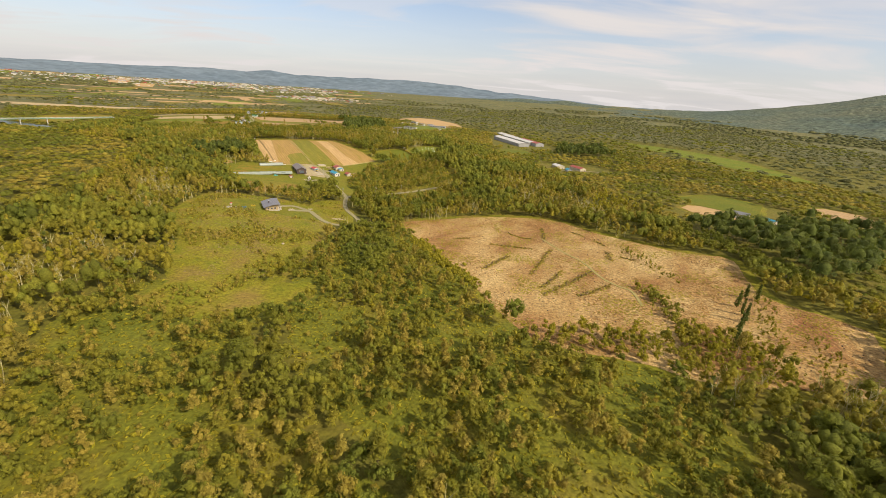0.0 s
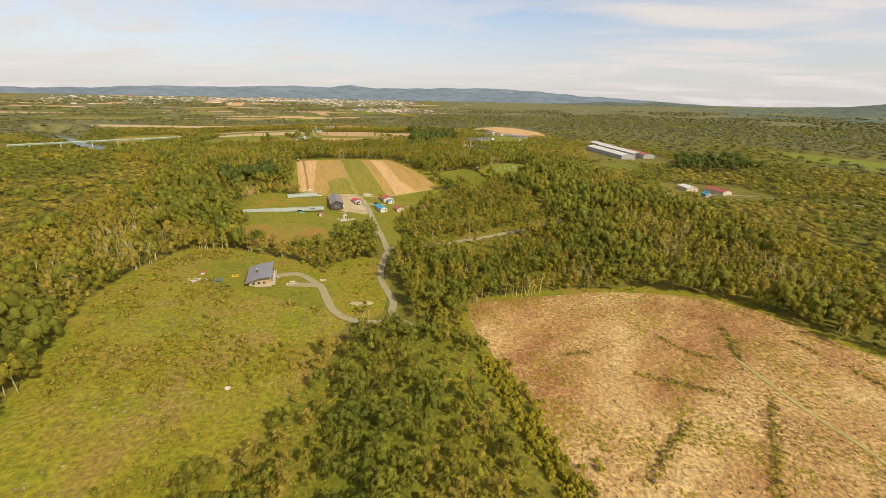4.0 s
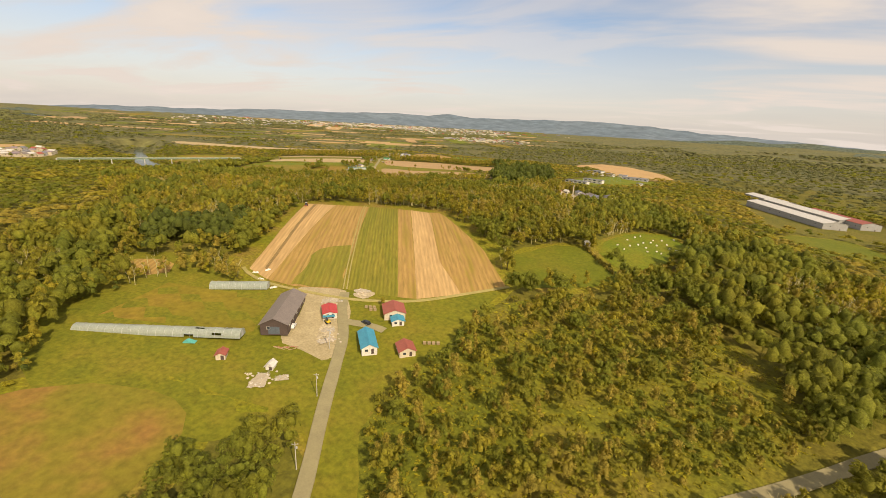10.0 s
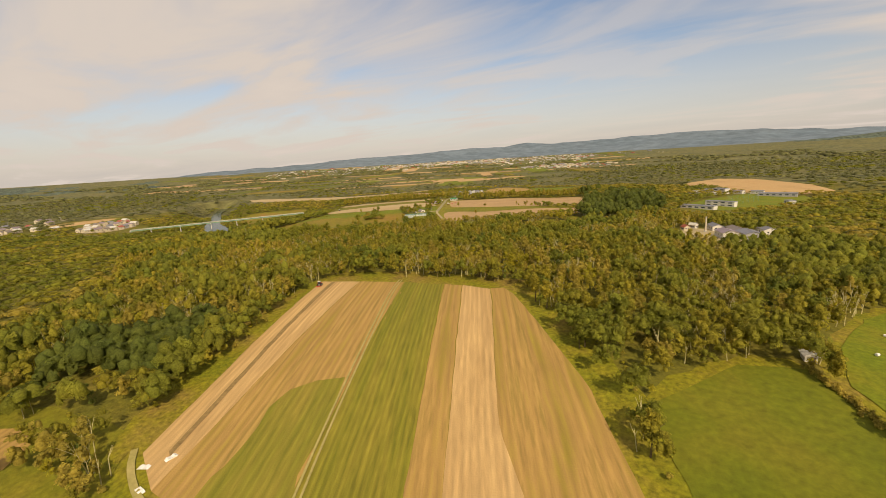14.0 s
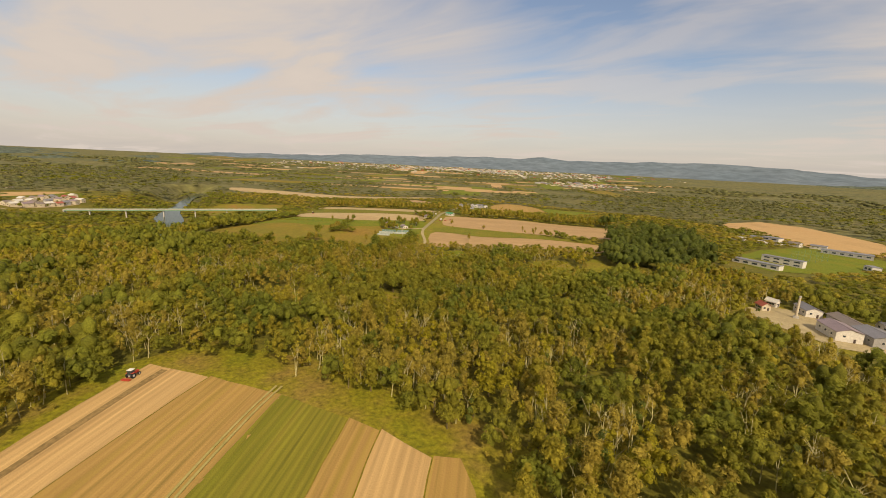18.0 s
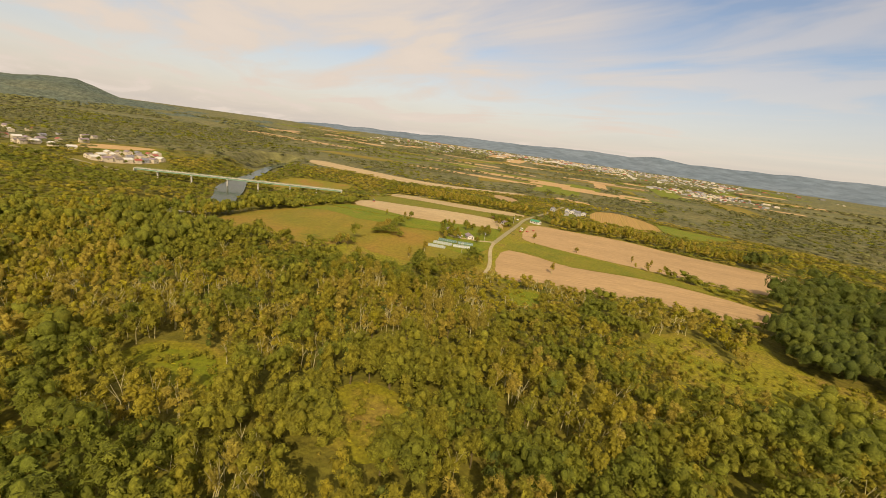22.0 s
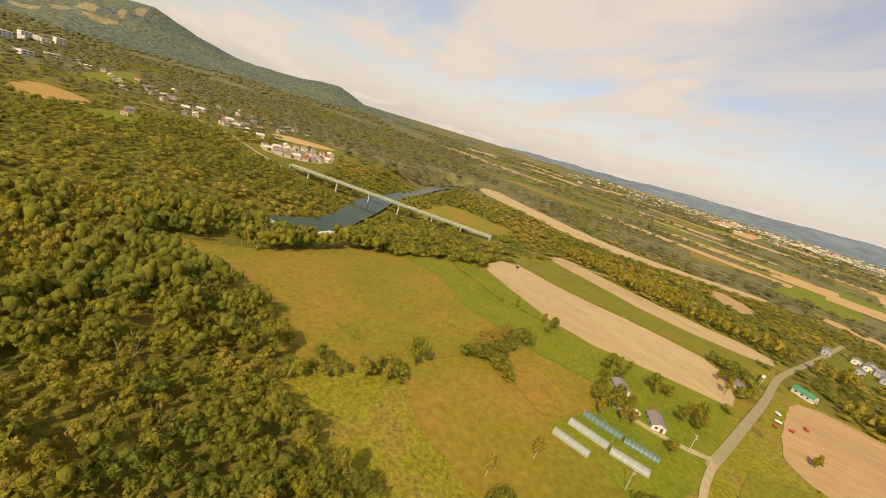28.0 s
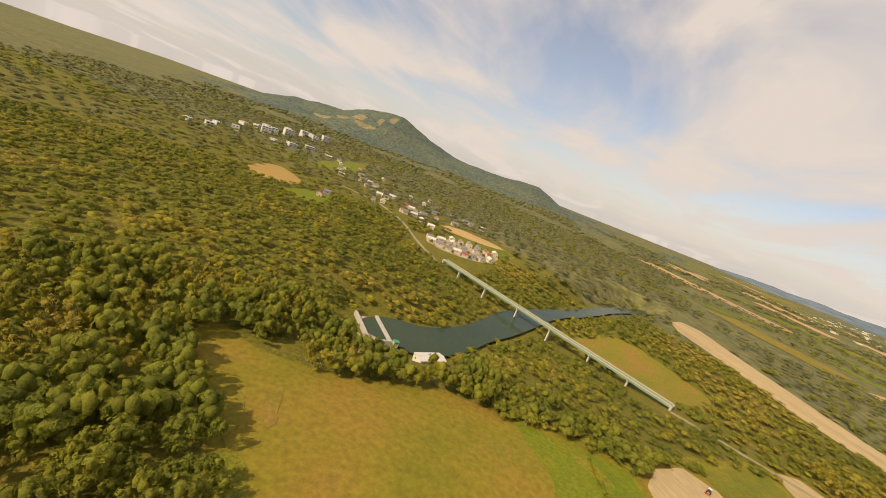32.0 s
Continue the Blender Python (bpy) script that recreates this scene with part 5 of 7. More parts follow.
def tufts(name, spots, mat, label, size, category, blades=2, tall=0.5):
    """Low tufts of grass, weed or bracken: leaning rhombs rising from the ground, in one mesh of stuff."""
    C = np.repeat(np.stack([spots[:, 0], spots[:, 1], ground_z(spots[:, 0], spots[:, 1])], 1), blades, 0)
    n = len(C)
    a, s = rng.uniform(0, 6.283, n), size * rng.uniform(0.5, 1.4, n)
    C[:, 0] += rng.normal(size=n) * size * 0.6
    C[:, 1] += rng.normal(size=n) * size * 0.6
    e = np.stack([np.cos(a), np.sin(a), rng.uniform(-0.15, 0.15, n)], 1) * s[:, None]
    w = np.stack([-np.sin(a) * 0.55, np.cos(a) * 0.55, rng.uniform(0.02, 0.6, n) * tall], 1) * (s * 0.6)[:, None]
    C[:, 2] += 0.24 + np.abs(w[:, 2]) * 0.6
    V = np.stack([C - e, C - w, C + e, C + w], 1).reshape(-1, 3)
    k = np.arange(n)[:, None] * 4
    return tagged(new(name, mesh_from(name, V, np.concatenate([k + np.array([[0, 1, 3]]), k + np.array([[1, 2, 3]])]), [mat])), label, category, kind="stuff")


pile = along(WINDROWS, 0.8, 0.55)
wood("brush_rows", pile[::3], "shrub", 1, "brush", "heaped rows of dry brush on felled ground", (0.2, 0.4), "brush")
tufts("row_weeds", np.concatenate([along(WINDROWS, 0.25, 0.9)]), "leaf_grey", "green weeds along rows of brush", 0.75, "weeds", 2, 1.0)
wood("gully_bushes", along(GULLIES, 0.9, 3.0), "broad", 2, "leaf", "bushes growing along gullies in felled ground", (0.16, 0.42), "bushes")
wood("edge_shrubs", along([[(-13, 286), (-1, 259), (10, 234), (23, 212)]], 0.22, 3.2), "shrub", 2, "leaf_gold", "bright green shrubs along the edge of felled ground", (0.35, 0.75), "shrubs")
cut = smooth_line([(float(a), float(b)) for a, b in FIELDS[0][1]], 1)
sc = scatter(-30, 215, 110, 375, 1.25)
sc = sc[in_poly(sc[:, 0], sc[:, 1], cut)]
dens = field_noise(sc, 0.045, 33.0) + 0.5 * field_noise(sc, 0.16, 12.0) + rng.uniform(-0.22, 0.22, len(sc))
red = field_noise(sc, 0.03, 51.0) + 0.4 * field_noise(sc, 0.12, 5.0) + rng.uniform(-0.2, 0.2, len(sc))
tufts("weeds", sc[dens > 0.2], "leaf_gold", "olive weeds on felled ground", 0.62, "weeds")
tufts("bracken", sc[(red > 0.16) & (dens < 0.3)], "red_brush", "reddish dead bracken on felled ground", 0.62, "weeds")
tufts("dry_grass", sc[(red < 0.1) & (dens < 0.0)][::3], "branch", "pale dry grass on felled ground", 0.4, "grass")
wood("stumps", sc[(dens < -0.25)][::9], "shrub", 3, "stump", "dark stumps and root plates", (0.08, 0.2), "stumps")


# bushes close in on the lower edge of the felled ground
sc = scatter(20, 215, 110, 200, 4.2)
sc = sc[in_poly(sc[:, 0], sc[:, 1], cut) & (sc[:, 1] < 160) & (sc[:, 0] < 140)]
wood("edge_bushes", sc[::2], "broad", 1, "leaf_gold", "yellow-green bushes at the foot of felled ground", (0.5, 1.0), "bushes")
wood("edge_bushes", sc[1::2], "round", 1, "leaf", "green bushes at the foot of felled ground", (0.5, 0.9), "bushes")
wood("edge_bushes", along([[(121, 214), (122, 199), (120, 181), (119, 164), (110, 150)]], 0.7, 2.6), "round", 2, "leaf", "dark green bushes along a gully", (0.25, 0.55), "bushes")
for x, y in ((160, 192), (156, 183), (152, 175), (176, 200), (172, 203)):
    plant(5, x, y, rng.uniform(0.7, 0.95))
ribbon("track", [(85, 310), (94, 276), (102, 259), (103, 228), (109, 216), (114, 211), (110, 191)], 1.5, "track", "pale dirt track over felled ground", up=0.3)


wood("hedge", along([[(-52, 617), (-30, 575)], [(-30, 586), (-18, 595), (-5, 613)]], 0.6, 0.9), "shrub", 2, "leaf_grey", "brownish hedge between two pastures", (0.3, 0.6), "hedge")


wood("hedge", along([[(-585.3, 878.2), (-549.1, 884.6), (-521.8, 891.3), (-512.5, 898.9), (-491.4, 912.6)]], 0.8, 1.0), "shrub", 1, "leaf", "low hedge on a bank in green grass", (0.25, 0.6), "hedge")


def litter(name, spots, mat, label, size, category):
    """Fallen branches lying on the ground: three-sided sticks in one mesh of stuff."""
    n = len(spots)
    a, l, w = rng.uniform(0, 6.283, n), rng.uniform(0.4, 1.0, n) * size, rng.uniform(0.05, 0.14, n) * size * 0.5
    dx, dy = np.cos(a) * l, np.sin(a) * l
    z = ground_z(spots[:, 0], spots[:, 1]) + 0.2
    lean = rng.uniform(-0.1, 0.35, n) * l * 0.4
    base = np.stack([spots[:, 0], spots[:, 1], z], 1)
    e, s = np.stack([dx, dy, lean], 1), np.stack([-np.sin(a) * w, np.cos(a) * w, 0 * w], 1)
    up_ = np.stack([0 * w, 0 * w, 1.6 * w], 1)
    V = np.stack([base - e - s, base - e + s, base - e + up_, base + e - s * 0.4, base + e + s * 0.4, base + e + up_ * 0.4], 1).reshape(-1, 3)
    k = np.arange(n)[:, None] * 6
    F = np.concatenate([k + np.array([q]) for q in ((0, 3, 5), (0, 5, 2), (1, 2, 5), (1, 5, 4), (0, 2, 1), (3, 4, 5))])
    return tagged(new(name, mesh_from(name, V, F, [mat])), label, category, kind="stuff")


sc = scatter(-30, 215, 110, 375, 1.9)
sc = sc[in_poly(sc[:, 0], sc[:, 1], cut)]
litter("slash", sc[::2], "branch", "bleached branches strewn over felled ground", 1.1, "branches")
litter("slash", sc[1::2], "brush", "brown branches strewn over felled ground", 1.0, "branches")
# coarse grass and weeds on the open hill and on rough ground
sc = scatter(-200, -65, 170, 350, 1.5)
ok = in_poly(sc[:, 0], sc[:, 1], hill) & ~in_poly(sc[:, 0], sc[:, 1], lawn) & (np.hypot(sc[:, 0] + 131, sc[:, 1] - 321) > 14)
for _, line_, width, _, _ in ROADS:
    ok &= ~near_line(sc[:, 0], sc[:, 1], line_, width / 2 + 0.8)
sc = sc[ok]
dens = field_noise(sc, 0.05, 61.0) + 0.5 * field_noise(sc, 0.18, 2.0) + rng.uniform(-0.25, 0.25, len(sc))
tufts("coarse_grass", sc[dens > 0.12], "leaf_gold", "yellow-green coarse grass on a hill", 0.6, "grass")
tufts("dry_weeds", sc[dens < -0.22], "brush", "brownish dry weeds on a hill", 0.55, "weeds")
sc = scatter(-110, -60, 300, 378, 1.4)
sc = sc[in_poly(sc[:, 0], sc[:, 1], FIELDS[4][1])]
for _, line_, width, _, _ in ROADS:
    sc = sc[~near_line(sc[:, 0], sc[:, 1], line_, width / 2 + 0.9)]
tufts("coarse_grass", sc[::2], "leaf_gold", "tall coarse grass between two lanes", 0.6, "grass", 2, 0.9)
wood("verge_shrubs", sc[rng.uniform(0, 1, len(sc)) < 0.05], "shrub", 1, "leaf", "low shrubs on a grassy verge", (0.2, 0.5), "shrubs")
sc = scatter(-290, 110, 40, 900, 2.3)
y2, _ = sort_out(sc)
sc = sc[y2 & ~is_open(sc, -1.0)]
tufts("rough_weeds", sc, "leaf_gold", "yellow-green weeds between young trees", 0.8, "weeds", 2, 0.8)
# weeds and low shrubs in the openings of the wood
sc = scatter(-330, -150, 660, 960, 2.4)
ok = np.zeros(len(sc), bool)
for name, poly, _, _ in FIELDS:
    if name == "rough_grass":
        ok |= in_poly(sc[:, 0], sc[:, 1], smooth_line([(float(a), float(b)) for a, b in poly], 1))
sc = sc[ok]
tufts("opening_weeds", sc, "leaf_gold", "yellow-green weeds in an opening", 0.8, "weeds", 2, 0.8)
wood("opening_shrubs", sc[rng.uniform(0, 1, len(sc)) < 0.3], "shrub", 2, "leaf", "low shrubs in an opening of the wood", (0.3, 0.8), "shrubs")
# slender pale trunks with forked tops, standing in clumps in the wood
stand = field_noise(b, 0.045, 71.0)
edge = b[(tb >= 0.02) & (way_distance(b) < 200) & (stand > 0.05)]
edge = np.concatenate([edge + rng.normal(size=edge.shape) * 1.4, edge + rng.normal(size=edge.shape) * 1.4])
n = len(edge)
hgt = rng.uniform(8.0, 12.0, n) * edge_height(edge)
lean = rng.normal(size=(n, 2)) * 0.8
foot = np.stack([edge[:, 0], edge[:, 1], ground_z(edge[:, 0], edge[:, 1]) - 0.3], 1)
fork = foot + np.stack([lean[:, 0] * 0.6, lean[:, 1] * 0.6, hgt * 0.6], 1)
V, F, at = [], [], 0
for k, (p0, thick) in enumerate(((foot, 0.19), (fork, 0.12), (fork, 0.11), (fork, 0.10))):
    tip = fork if k == 0 else fork + np.stack([lean[:, 0] * 0.4 + rng.normal(size=n) * 1.2, lean[:, 1] * 0.4 + rng.normal(size=n) * 1.2, hgt * rng.uniform(0.25, 0.42, n)], 1)
    for u, q in ((0, p0), (1, tip)):
        for j in range(3):
            r0 = thick * (1 if u == 0 else 0.62 if k == 0 else 0.25)
            V.append(q + np.array([math.cos(j * 2.094) * r0, math.sin(j * 2.094) * r0, 0]))
V = np.stack(V, 1).reshape(-1, 3)
F = np.concatenate([np.arange(n)[:, None] * 24 + 6 * k + np.array([[j, (j + 1) % 3, 3 + (j + 1) % 3, 3 + j]]) for k in range(4) for j in range(3)])
tagged(new("bare_trunks", mesh_from("bare_trunks", V, F, ["bark"])), "slender pale forked trunks in the wood", "trunks", kind="stuff")


# ---- buildings and works ----
def paint(name, colour, rough=0.6, metal=0.0, scale=0.5, wear=0.85, bump=0.0, rows=None):
    M[name] = material(name, [tuple(c * wear for c in colour), colour], scale, 2.0, rough, bump=bump, metal=metal, contrast=0.14, rows=rows, spec=0.4)
    return name


for name, colour, rough in (("white_wall", (0.66, 0.62, 0.54), 0.7), ("cream_wall", (0.58, 0.50, 0.36), 0.75), ("dark_wood", (0.085, 0.06, 0.05), 0.8), ("log_wall", (0.42, 0.31, 0.17), 0.75), ("grey_wall", (0.36, 0.35, 0.33), 0.75),
                            ("red_roof", (0.50, 0.055, 0.045), 0.45), ("rust_roof", (0.36, 0.10, 0.065), 0.55), ("blue_roof", (0.05, 0.30, 0.42), 0.45), ("brown_roof", (0.225, 0.185, 0.155), 0.5), ("grey_roof", (0.21, 0.205, 0.22), 0.5), ("green_roof", (0.06, 0.26, 0.13), 0.45),
                            ("white_roof", (0.62, 0.59, 0.52), 0.5), ("plum_roof", (0.26, 0.20, 0.21), 0.5), ("concrete", (0.45, 0.42, 0.36), 0.85), ("pale_concrete", (0.58, 0.54, 0.46), 0.85), ("girder", (0.20, 0.33, 0.22), 0.5), ("steel", (0.45, 0.45, 0.44), 0.4),
                            ("film", (0.30, 0.33, 0.27), 0.3), ("film_green", (0.10, 0.17, 0.13), 0.35), ("glass", (0.05, 0.06, 0.07), 0.1), ("tyre", (0.02, 0.02, 0.02), 0.8), ("car_white", (0.75, 0.74, 0.70), 0.3), ("car_dark", (0.03, 0.03, 0.035), 0.3), ("yellow_paint", (0.62, 0.42, 0.03), 0.45),
                            ("red_paint", (0.48, 0.06, 0.03), 0.45), ("tarp_teal", (0.10, 0.42, 0.36), 0.5), ("stone", (0.52, 0.44, 0.33), 0.9), ("rubble", (0.44, 0.37, 0.26), 0.95), ("bale_wrap", (0.80, 0.78, 0.70), 0.35), ("rock", (0.42, 0.32, 0.23), 0.95), ("net", (0.10, 0.12, 0.14), 0.8)):
    paint(name, colour, rough)
M["trunk_pole"] = M["concrete"]


def gable(name, x, y, turn_, w, l, h, rise, wall, roof, label, category="house", door="front", eaves=0.45, windows=2, group="", open_door=False, z=None):
    """A building with a ridge along its length (y): walls, two roof slopes, door and windows."""
    root = thing(name, x, y, turn_, label, category, group, z)
    t = 0.18
    for s in (-1, 1):
        part("wall", boxes((s * (w / 2 - t / 2), 0, h / 2 - 0.3, t, l - 2 * t, h + 0.6)), wall, root)
    for s in (-1, 1):
        g = prism([(-w / 2, -0.6), (w / 2, -0.6), (w / 2, h), (0, h + rise), (-w / 2, h)], t)
        g.transform(Matrix.Translation((0, s * (l / 2 - t / 2), 0)))
        part("gable_wall", g, wall, root)
    k = rise / (w / 2)
    for s in (-1, 1):
        out = w / 2 + eaves
        pts = [(0, h + rise + 0.16), (s * out, h - k * eaves + 0.16), (s * out, h - k * eaves + 0.02), (0, h + rise + 0.02)]
        part("roof_slope", prism(pts, l + 2 * eaves), roof, root)
    part("ridge_cap", boxes((0, 0, h + rise + 0.15, 0.4, l + 2 * eaves, 0.12)), roof, root)
    if door:
        # an open doorway is a dark slab on the wall, painting the shade inside
        dw, dh = (w * 0.42, h * 0.72) if open_door else (1.0, min(2.05, h * 0.85))
        d = part("door", boxes((0 if open_door else w * 0.2, -l / 2 - 0.03, dh / 2, dw, 0.1, dh)), "net" if open_door else "dark_wood", root)
        if not open_door:
            part("door_handle", boxes((w * 0.2 + 0.38, -l / 2 - 0.1, 1.0, 0.05, 0.06, 0.14)), "steel", d)
    if windows:
        spots = [((i + 0.5) / windows - 0.5) * (l - 1.5) for i in range(windows)]
        for s in (-1, 1):
            for v in spots:
                f = part("window", boxes((s * (w / 2 + 0.03), v, h * 0.58, 0.1, 1.5, 1.1)), "white_wall", root)
                part("pane", boxes((s * (w / 2 + 0.07), v, h * 0.58, 0.06, 1.3, 0.92)), "glass", f)
        f = part("window", boxes((-w * 0.2, -l / 2 - 0.03, h * 0.6, 1.3, 0.1, 1.1)), "white_wall", root)
        part("pane", boxes((-w * 0.2, -l / 2 - 0.07, h * 0.6, 1.1, 0.06, 0.92)), "glass", f)
    return root


def slab_block(name, x, y, turn_, w, l, h, storeys, wall, label, category="building", roof="grey_roof"):
    """A flat-roofed block with rows of windows."""
    root = thing(name, x, y, turn_, label, category)
    part("wall", boxes((0, 0, h / 2 - 0.3, w, l, h + 0.6), bevel=0.05), wall, root)
    part("roof", boxes((0, 0, h + 0.18, w + 0.5, l + 0.5, 0.3)), roof, root)
    n = max(2, int(l / 7))
    for s in (-1, 1):
        for k in range(storeys):
            for i in range(n):
                v, z = ((i + 0.5) / n - 0.5) * (l - 1), h * (k + 0.55) / storeys
                f = part("window", boxes((s * (w / 2 + 0.03), v, z, 0.1, l / n * 0.62, h / storeys * 0.45)), "steel", root)
                part("pane", boxes((s * (w / 2 + 0.07), v, z, 0.06, l / n * 0.52, h / storeys * 0.36)), "glass", f)
    return root


def hoop_house(x, y, turn_, w, l, h, film, label, ribs=10, torn=False):
    """A tunnel greenhouse along x: hoops, film, end walls."""
    root = thing("greenhouse", x, y, turn_, label, "greenhouse", "tunnel greenhouses")
    n = 10
    arc = [(-w / 2 * math.cos(math.pi * i / n), h * math.sin(math.pi * i / n) ** 0.8) for i in range(n + 1)]
    for k in range(3):
        a, b = -l / 2 + l * k / 3, -l / 2 + l * (k + 1) / 3
        bm = bmesh.new()
        m = 6
        ring = []
        for j in range(m + 1):
            xx = a + (b - a) * j / m
            sag = 0.03 * math.sin(j * 3.1 + k)
            ring.append([bm.verts.new((xx, p, q * (1 - sag) + 0.02)) for p, q in arc])
        for j in range(m):
            for i in range(n):
                if torn and k == 2 and (i * 7 + j * 5) % 11 == 0:
                    continue
                bm.faces.new([ring[j][i], ring[j + 1][i], ring[j + 1][i + 1], ring[j][i + 1]])
        bmesh.ops.recalc_face_normals(bm, faces=bm.faces)
        bmesh.ops.solidify(bm, geom=list(bm.faces), thickness=0.03)
        part("cover", bm, film, root, "torn plastic film" if torn and k == 2 else "")
    for j in range(ribs + 1):
        xx = -l / 2 + l * j / ribs
        bm = bmesh.new()
        for i in range(n):
            (p0, q0), (p1, q1) = arc[i], arc[i + 1]
            rod((xx, p0 * 1.02, q0 * 1.02), (xx, p1 * 1.02, q1 * 1.02), 0.05, 0.05, 4, bm)
        part("hoop", bm, "steel", root)
    for s in (-1, 1):
        e = prism([(p, q) for p, q in arc], 0.06, "x")
        e.transform(Matrix.Translation((s * (l / 2 + 0.05), 0, 0)))
        part("end_wall", e, film, root)
        part("door", boxes((s * (l / 2 + 0.12), 0, h * 0.4, 0.06, w * 0.3, h * 0.78)), "steel", root)
    return root


def wheel(parent, x, y, r, wide):
    bm = bmesh.new()
    bmesh.ops.create_cone(bm, cap_ends=True, segments=14, radius1=r, radius2=r, depth=wide, matrix=Matrix.Translation((x, y, r)) @ Matrix.Rotation(radians(90), 4, "Y"))
    t = part("tyre", bm, "tyre", parent)
    bm = bmesh.new()
    bmesh.ops.create_cone(bm, cap_ends=True, segments=10, radius1=r * 0.55, radius2=r * 0.5, depth=wide + 0.06, matrix=Matrix.Translation((x, y, r)) @ Matrix.Rotation(radians(90), 4, "Y"))
    part("rim", bm, "steel", t)


def car(x, y, turn_, mat, label):
    root = thing("car", x, y, turn_, label, "car", z=float(ground_z(np.float64(x), np.float64(y))) + 0.35)
    part("body", prism([(-2.1, 0.35), (2.1, 0.35), (2.15, 0.75), (1.5, 0.95), (-2.05, 0.98), (-2.15, 0.7)], 1.68, "x"), mat, root)
    part("cabin", prism([(-1.7, 0.97), (1.1, 0.95), (0.5, 1.45), (-1.45, 1.48)], 1.5, "x"), mat, root)
    for s in (-1, 1):
        part("side_window", boxes((s * 0.76, -0.25, 1.2, 0.03, 1.7, 0.3)), "glass", root)
    part("windscreen", boxes((0, 0.82, 1.2, 1.3, 0.1, 0.34)), "glass", root)
    for sx in (-0.78, 0.78):
        for sy in (-1.3, 1.3):
            wheel(root, sx, sy, 0.32, 0.2)
        part("headlight", boxes((sx * 0.85, 2.1, 0.72, 0.3, 0.1, 0.14)), "glass", root)
    return root


def tractor(x, y, turn_, mat, label):
    root = thing("tractor", x, y, turn_, label, "tractor")
    part("bonnet", boxes((0, 1.0, 1.15, 0.8, 1.9, 0.8), bevel=0.08), mat, root)
    part("chassis", boxes((0, 0.2, 0.75, 0.5, 3.4, 0.4)), "steel", root)
    c = part("cab", boxes((0, -0.7, 1.9, 1.4, 1.4, 1.5), bevel=0.1), "glass", root)
    part("roof", boxes((0, -0.7, 2.72, 1.6, 1.6, 0.14), bevel=0.04), "car_white", c)
    part("exhaust", rod((0.3, 1.2, 1.5), (0.3, 1.2, 2.6), 0.05, 0.05), "tyre", root)
    for s in (-1, 1):
        wheel(root, s * 0.85, -0.9, 0.85, 0.45)
        wheel(root, s * 0.7, 1.5, 0.5, 0.3)
        part("mudguard", boxes((s * 0.85, -0.9, 1.75, 0.5, 1.3, 0.08)), mat, root)
    part("harrow", boxes((0, -2.7, 0.35, 2.8, 1.0, 0.2), (0, -2.0, 0.6, 0.2, 1.2, 0.1)), mat, root)
    return root


# the log house on the hill
log = thing("log_house", -131.5, 321, 28.5, "log house with a gently arched grey metal roof and deck", "house")
H0, H1, WW, LL = 2.7, 4.5, 11.0, 19.0
part("foundation", boxes((0, 0, -0.6, WW - 0.4, LL - 0.4, 1.6)), "concrete", log)
part("wall", boxes((-WW / 2 + 1.0, 0, H0 / 2, 0.25, LL - 2.5, H0)), "log_wall", log)
part("wall", boxes((WW / 2 - 1.4, 0, H1 / 2, 0.25, LL - 2.5, H1)), "log_wall", log)
for s in (-1, 1):
    g = prism([(-WW / 2 + 1.0, 0), (WW / 2 - 1.4, 0), (WW / 2 - 1.4, H1), (-WW / 2 + 1.0, H0 + 0.25)], 0.25)
    g.transform(Matrix.Translation((0, s * (LL / 2 - 1.35), 0)))
    part("gable_wall", g, "log_wall", log)
for k in range(12):
    part("log", rod((WW / 2 - 1.25, -LL / 2 + 1.4, 0.2 + k * 0.36), (WW / 2 - 1.25, LL / 2 - 1.4, 0.2 + k * 0.36), 0.17, 0.17, 6), "log_wall", log)
arc = [(-WW / 2 - 0.6 + (WW + 1.2) * i / 10, H0 + 0.1 + (H1 - H0 + 0.35) * (i / 10) + 0.75 * math.sin(math.pi * i / 10)) for i in range(11)]
part("roof", prism(arc + [(p, q - 0.22) for p, q in arc[::-1]], LL + 1.6), "grey_roof", log)
for k in range(13):
    v = -LL / 2 - 0.7 + (LL + 1.4) * k / 12
    part("roof_seam", prism([(p, q + 0.07) for p, q in arc] + [(p, q - 0.02) for p, q in arc[::-1]], 0.07), "grey_roof", log).location = (0, v, 0)
ch = part("chimney", boxes((-1.2, -1.0, 5.2, 0.7, 0.7, 1.5), bevel=0.04), "dark_wood", log)
part("chimney_cap", boxes((-1.2, -1.0, 6.05, 0.95, 0.95, 0.12)), "steel", ch)
part("deck", boxes((WW / 2 + 0.2, 0, 0.25, 2.8, LL - 0.6, 0.18)), "cream_wall", log, "pale timber deck")
for k in range(6):
    v = -LL / 2 + 0.8 + k * (LL - 1.6) / 5
    part("post", boxes((WW / 2 + 0.2, v, 2.3, 0.2, 0.2, 4.2)), "dark_wood", log)
    part("brace", rod((WW / 2 + 0.2, v, 3.2), (WW / 2 - 1.2, v, 4.3), 0.08, 0.08, 4), "dark_wood", log)
for k in range(5):
    v = -LL / 2 + 2.7 + k * (LL - 5.4) / 4
    f = part("window", boxes((WW / 2 - 1.05, v, 1.5, 0.12, 1.7, 1.7)), "cream_wall", log)
    part("pane", boxes((WW / 2 - 0.97, v, 1.5, 0.06, 1.45, 1.45)), "glass", f)
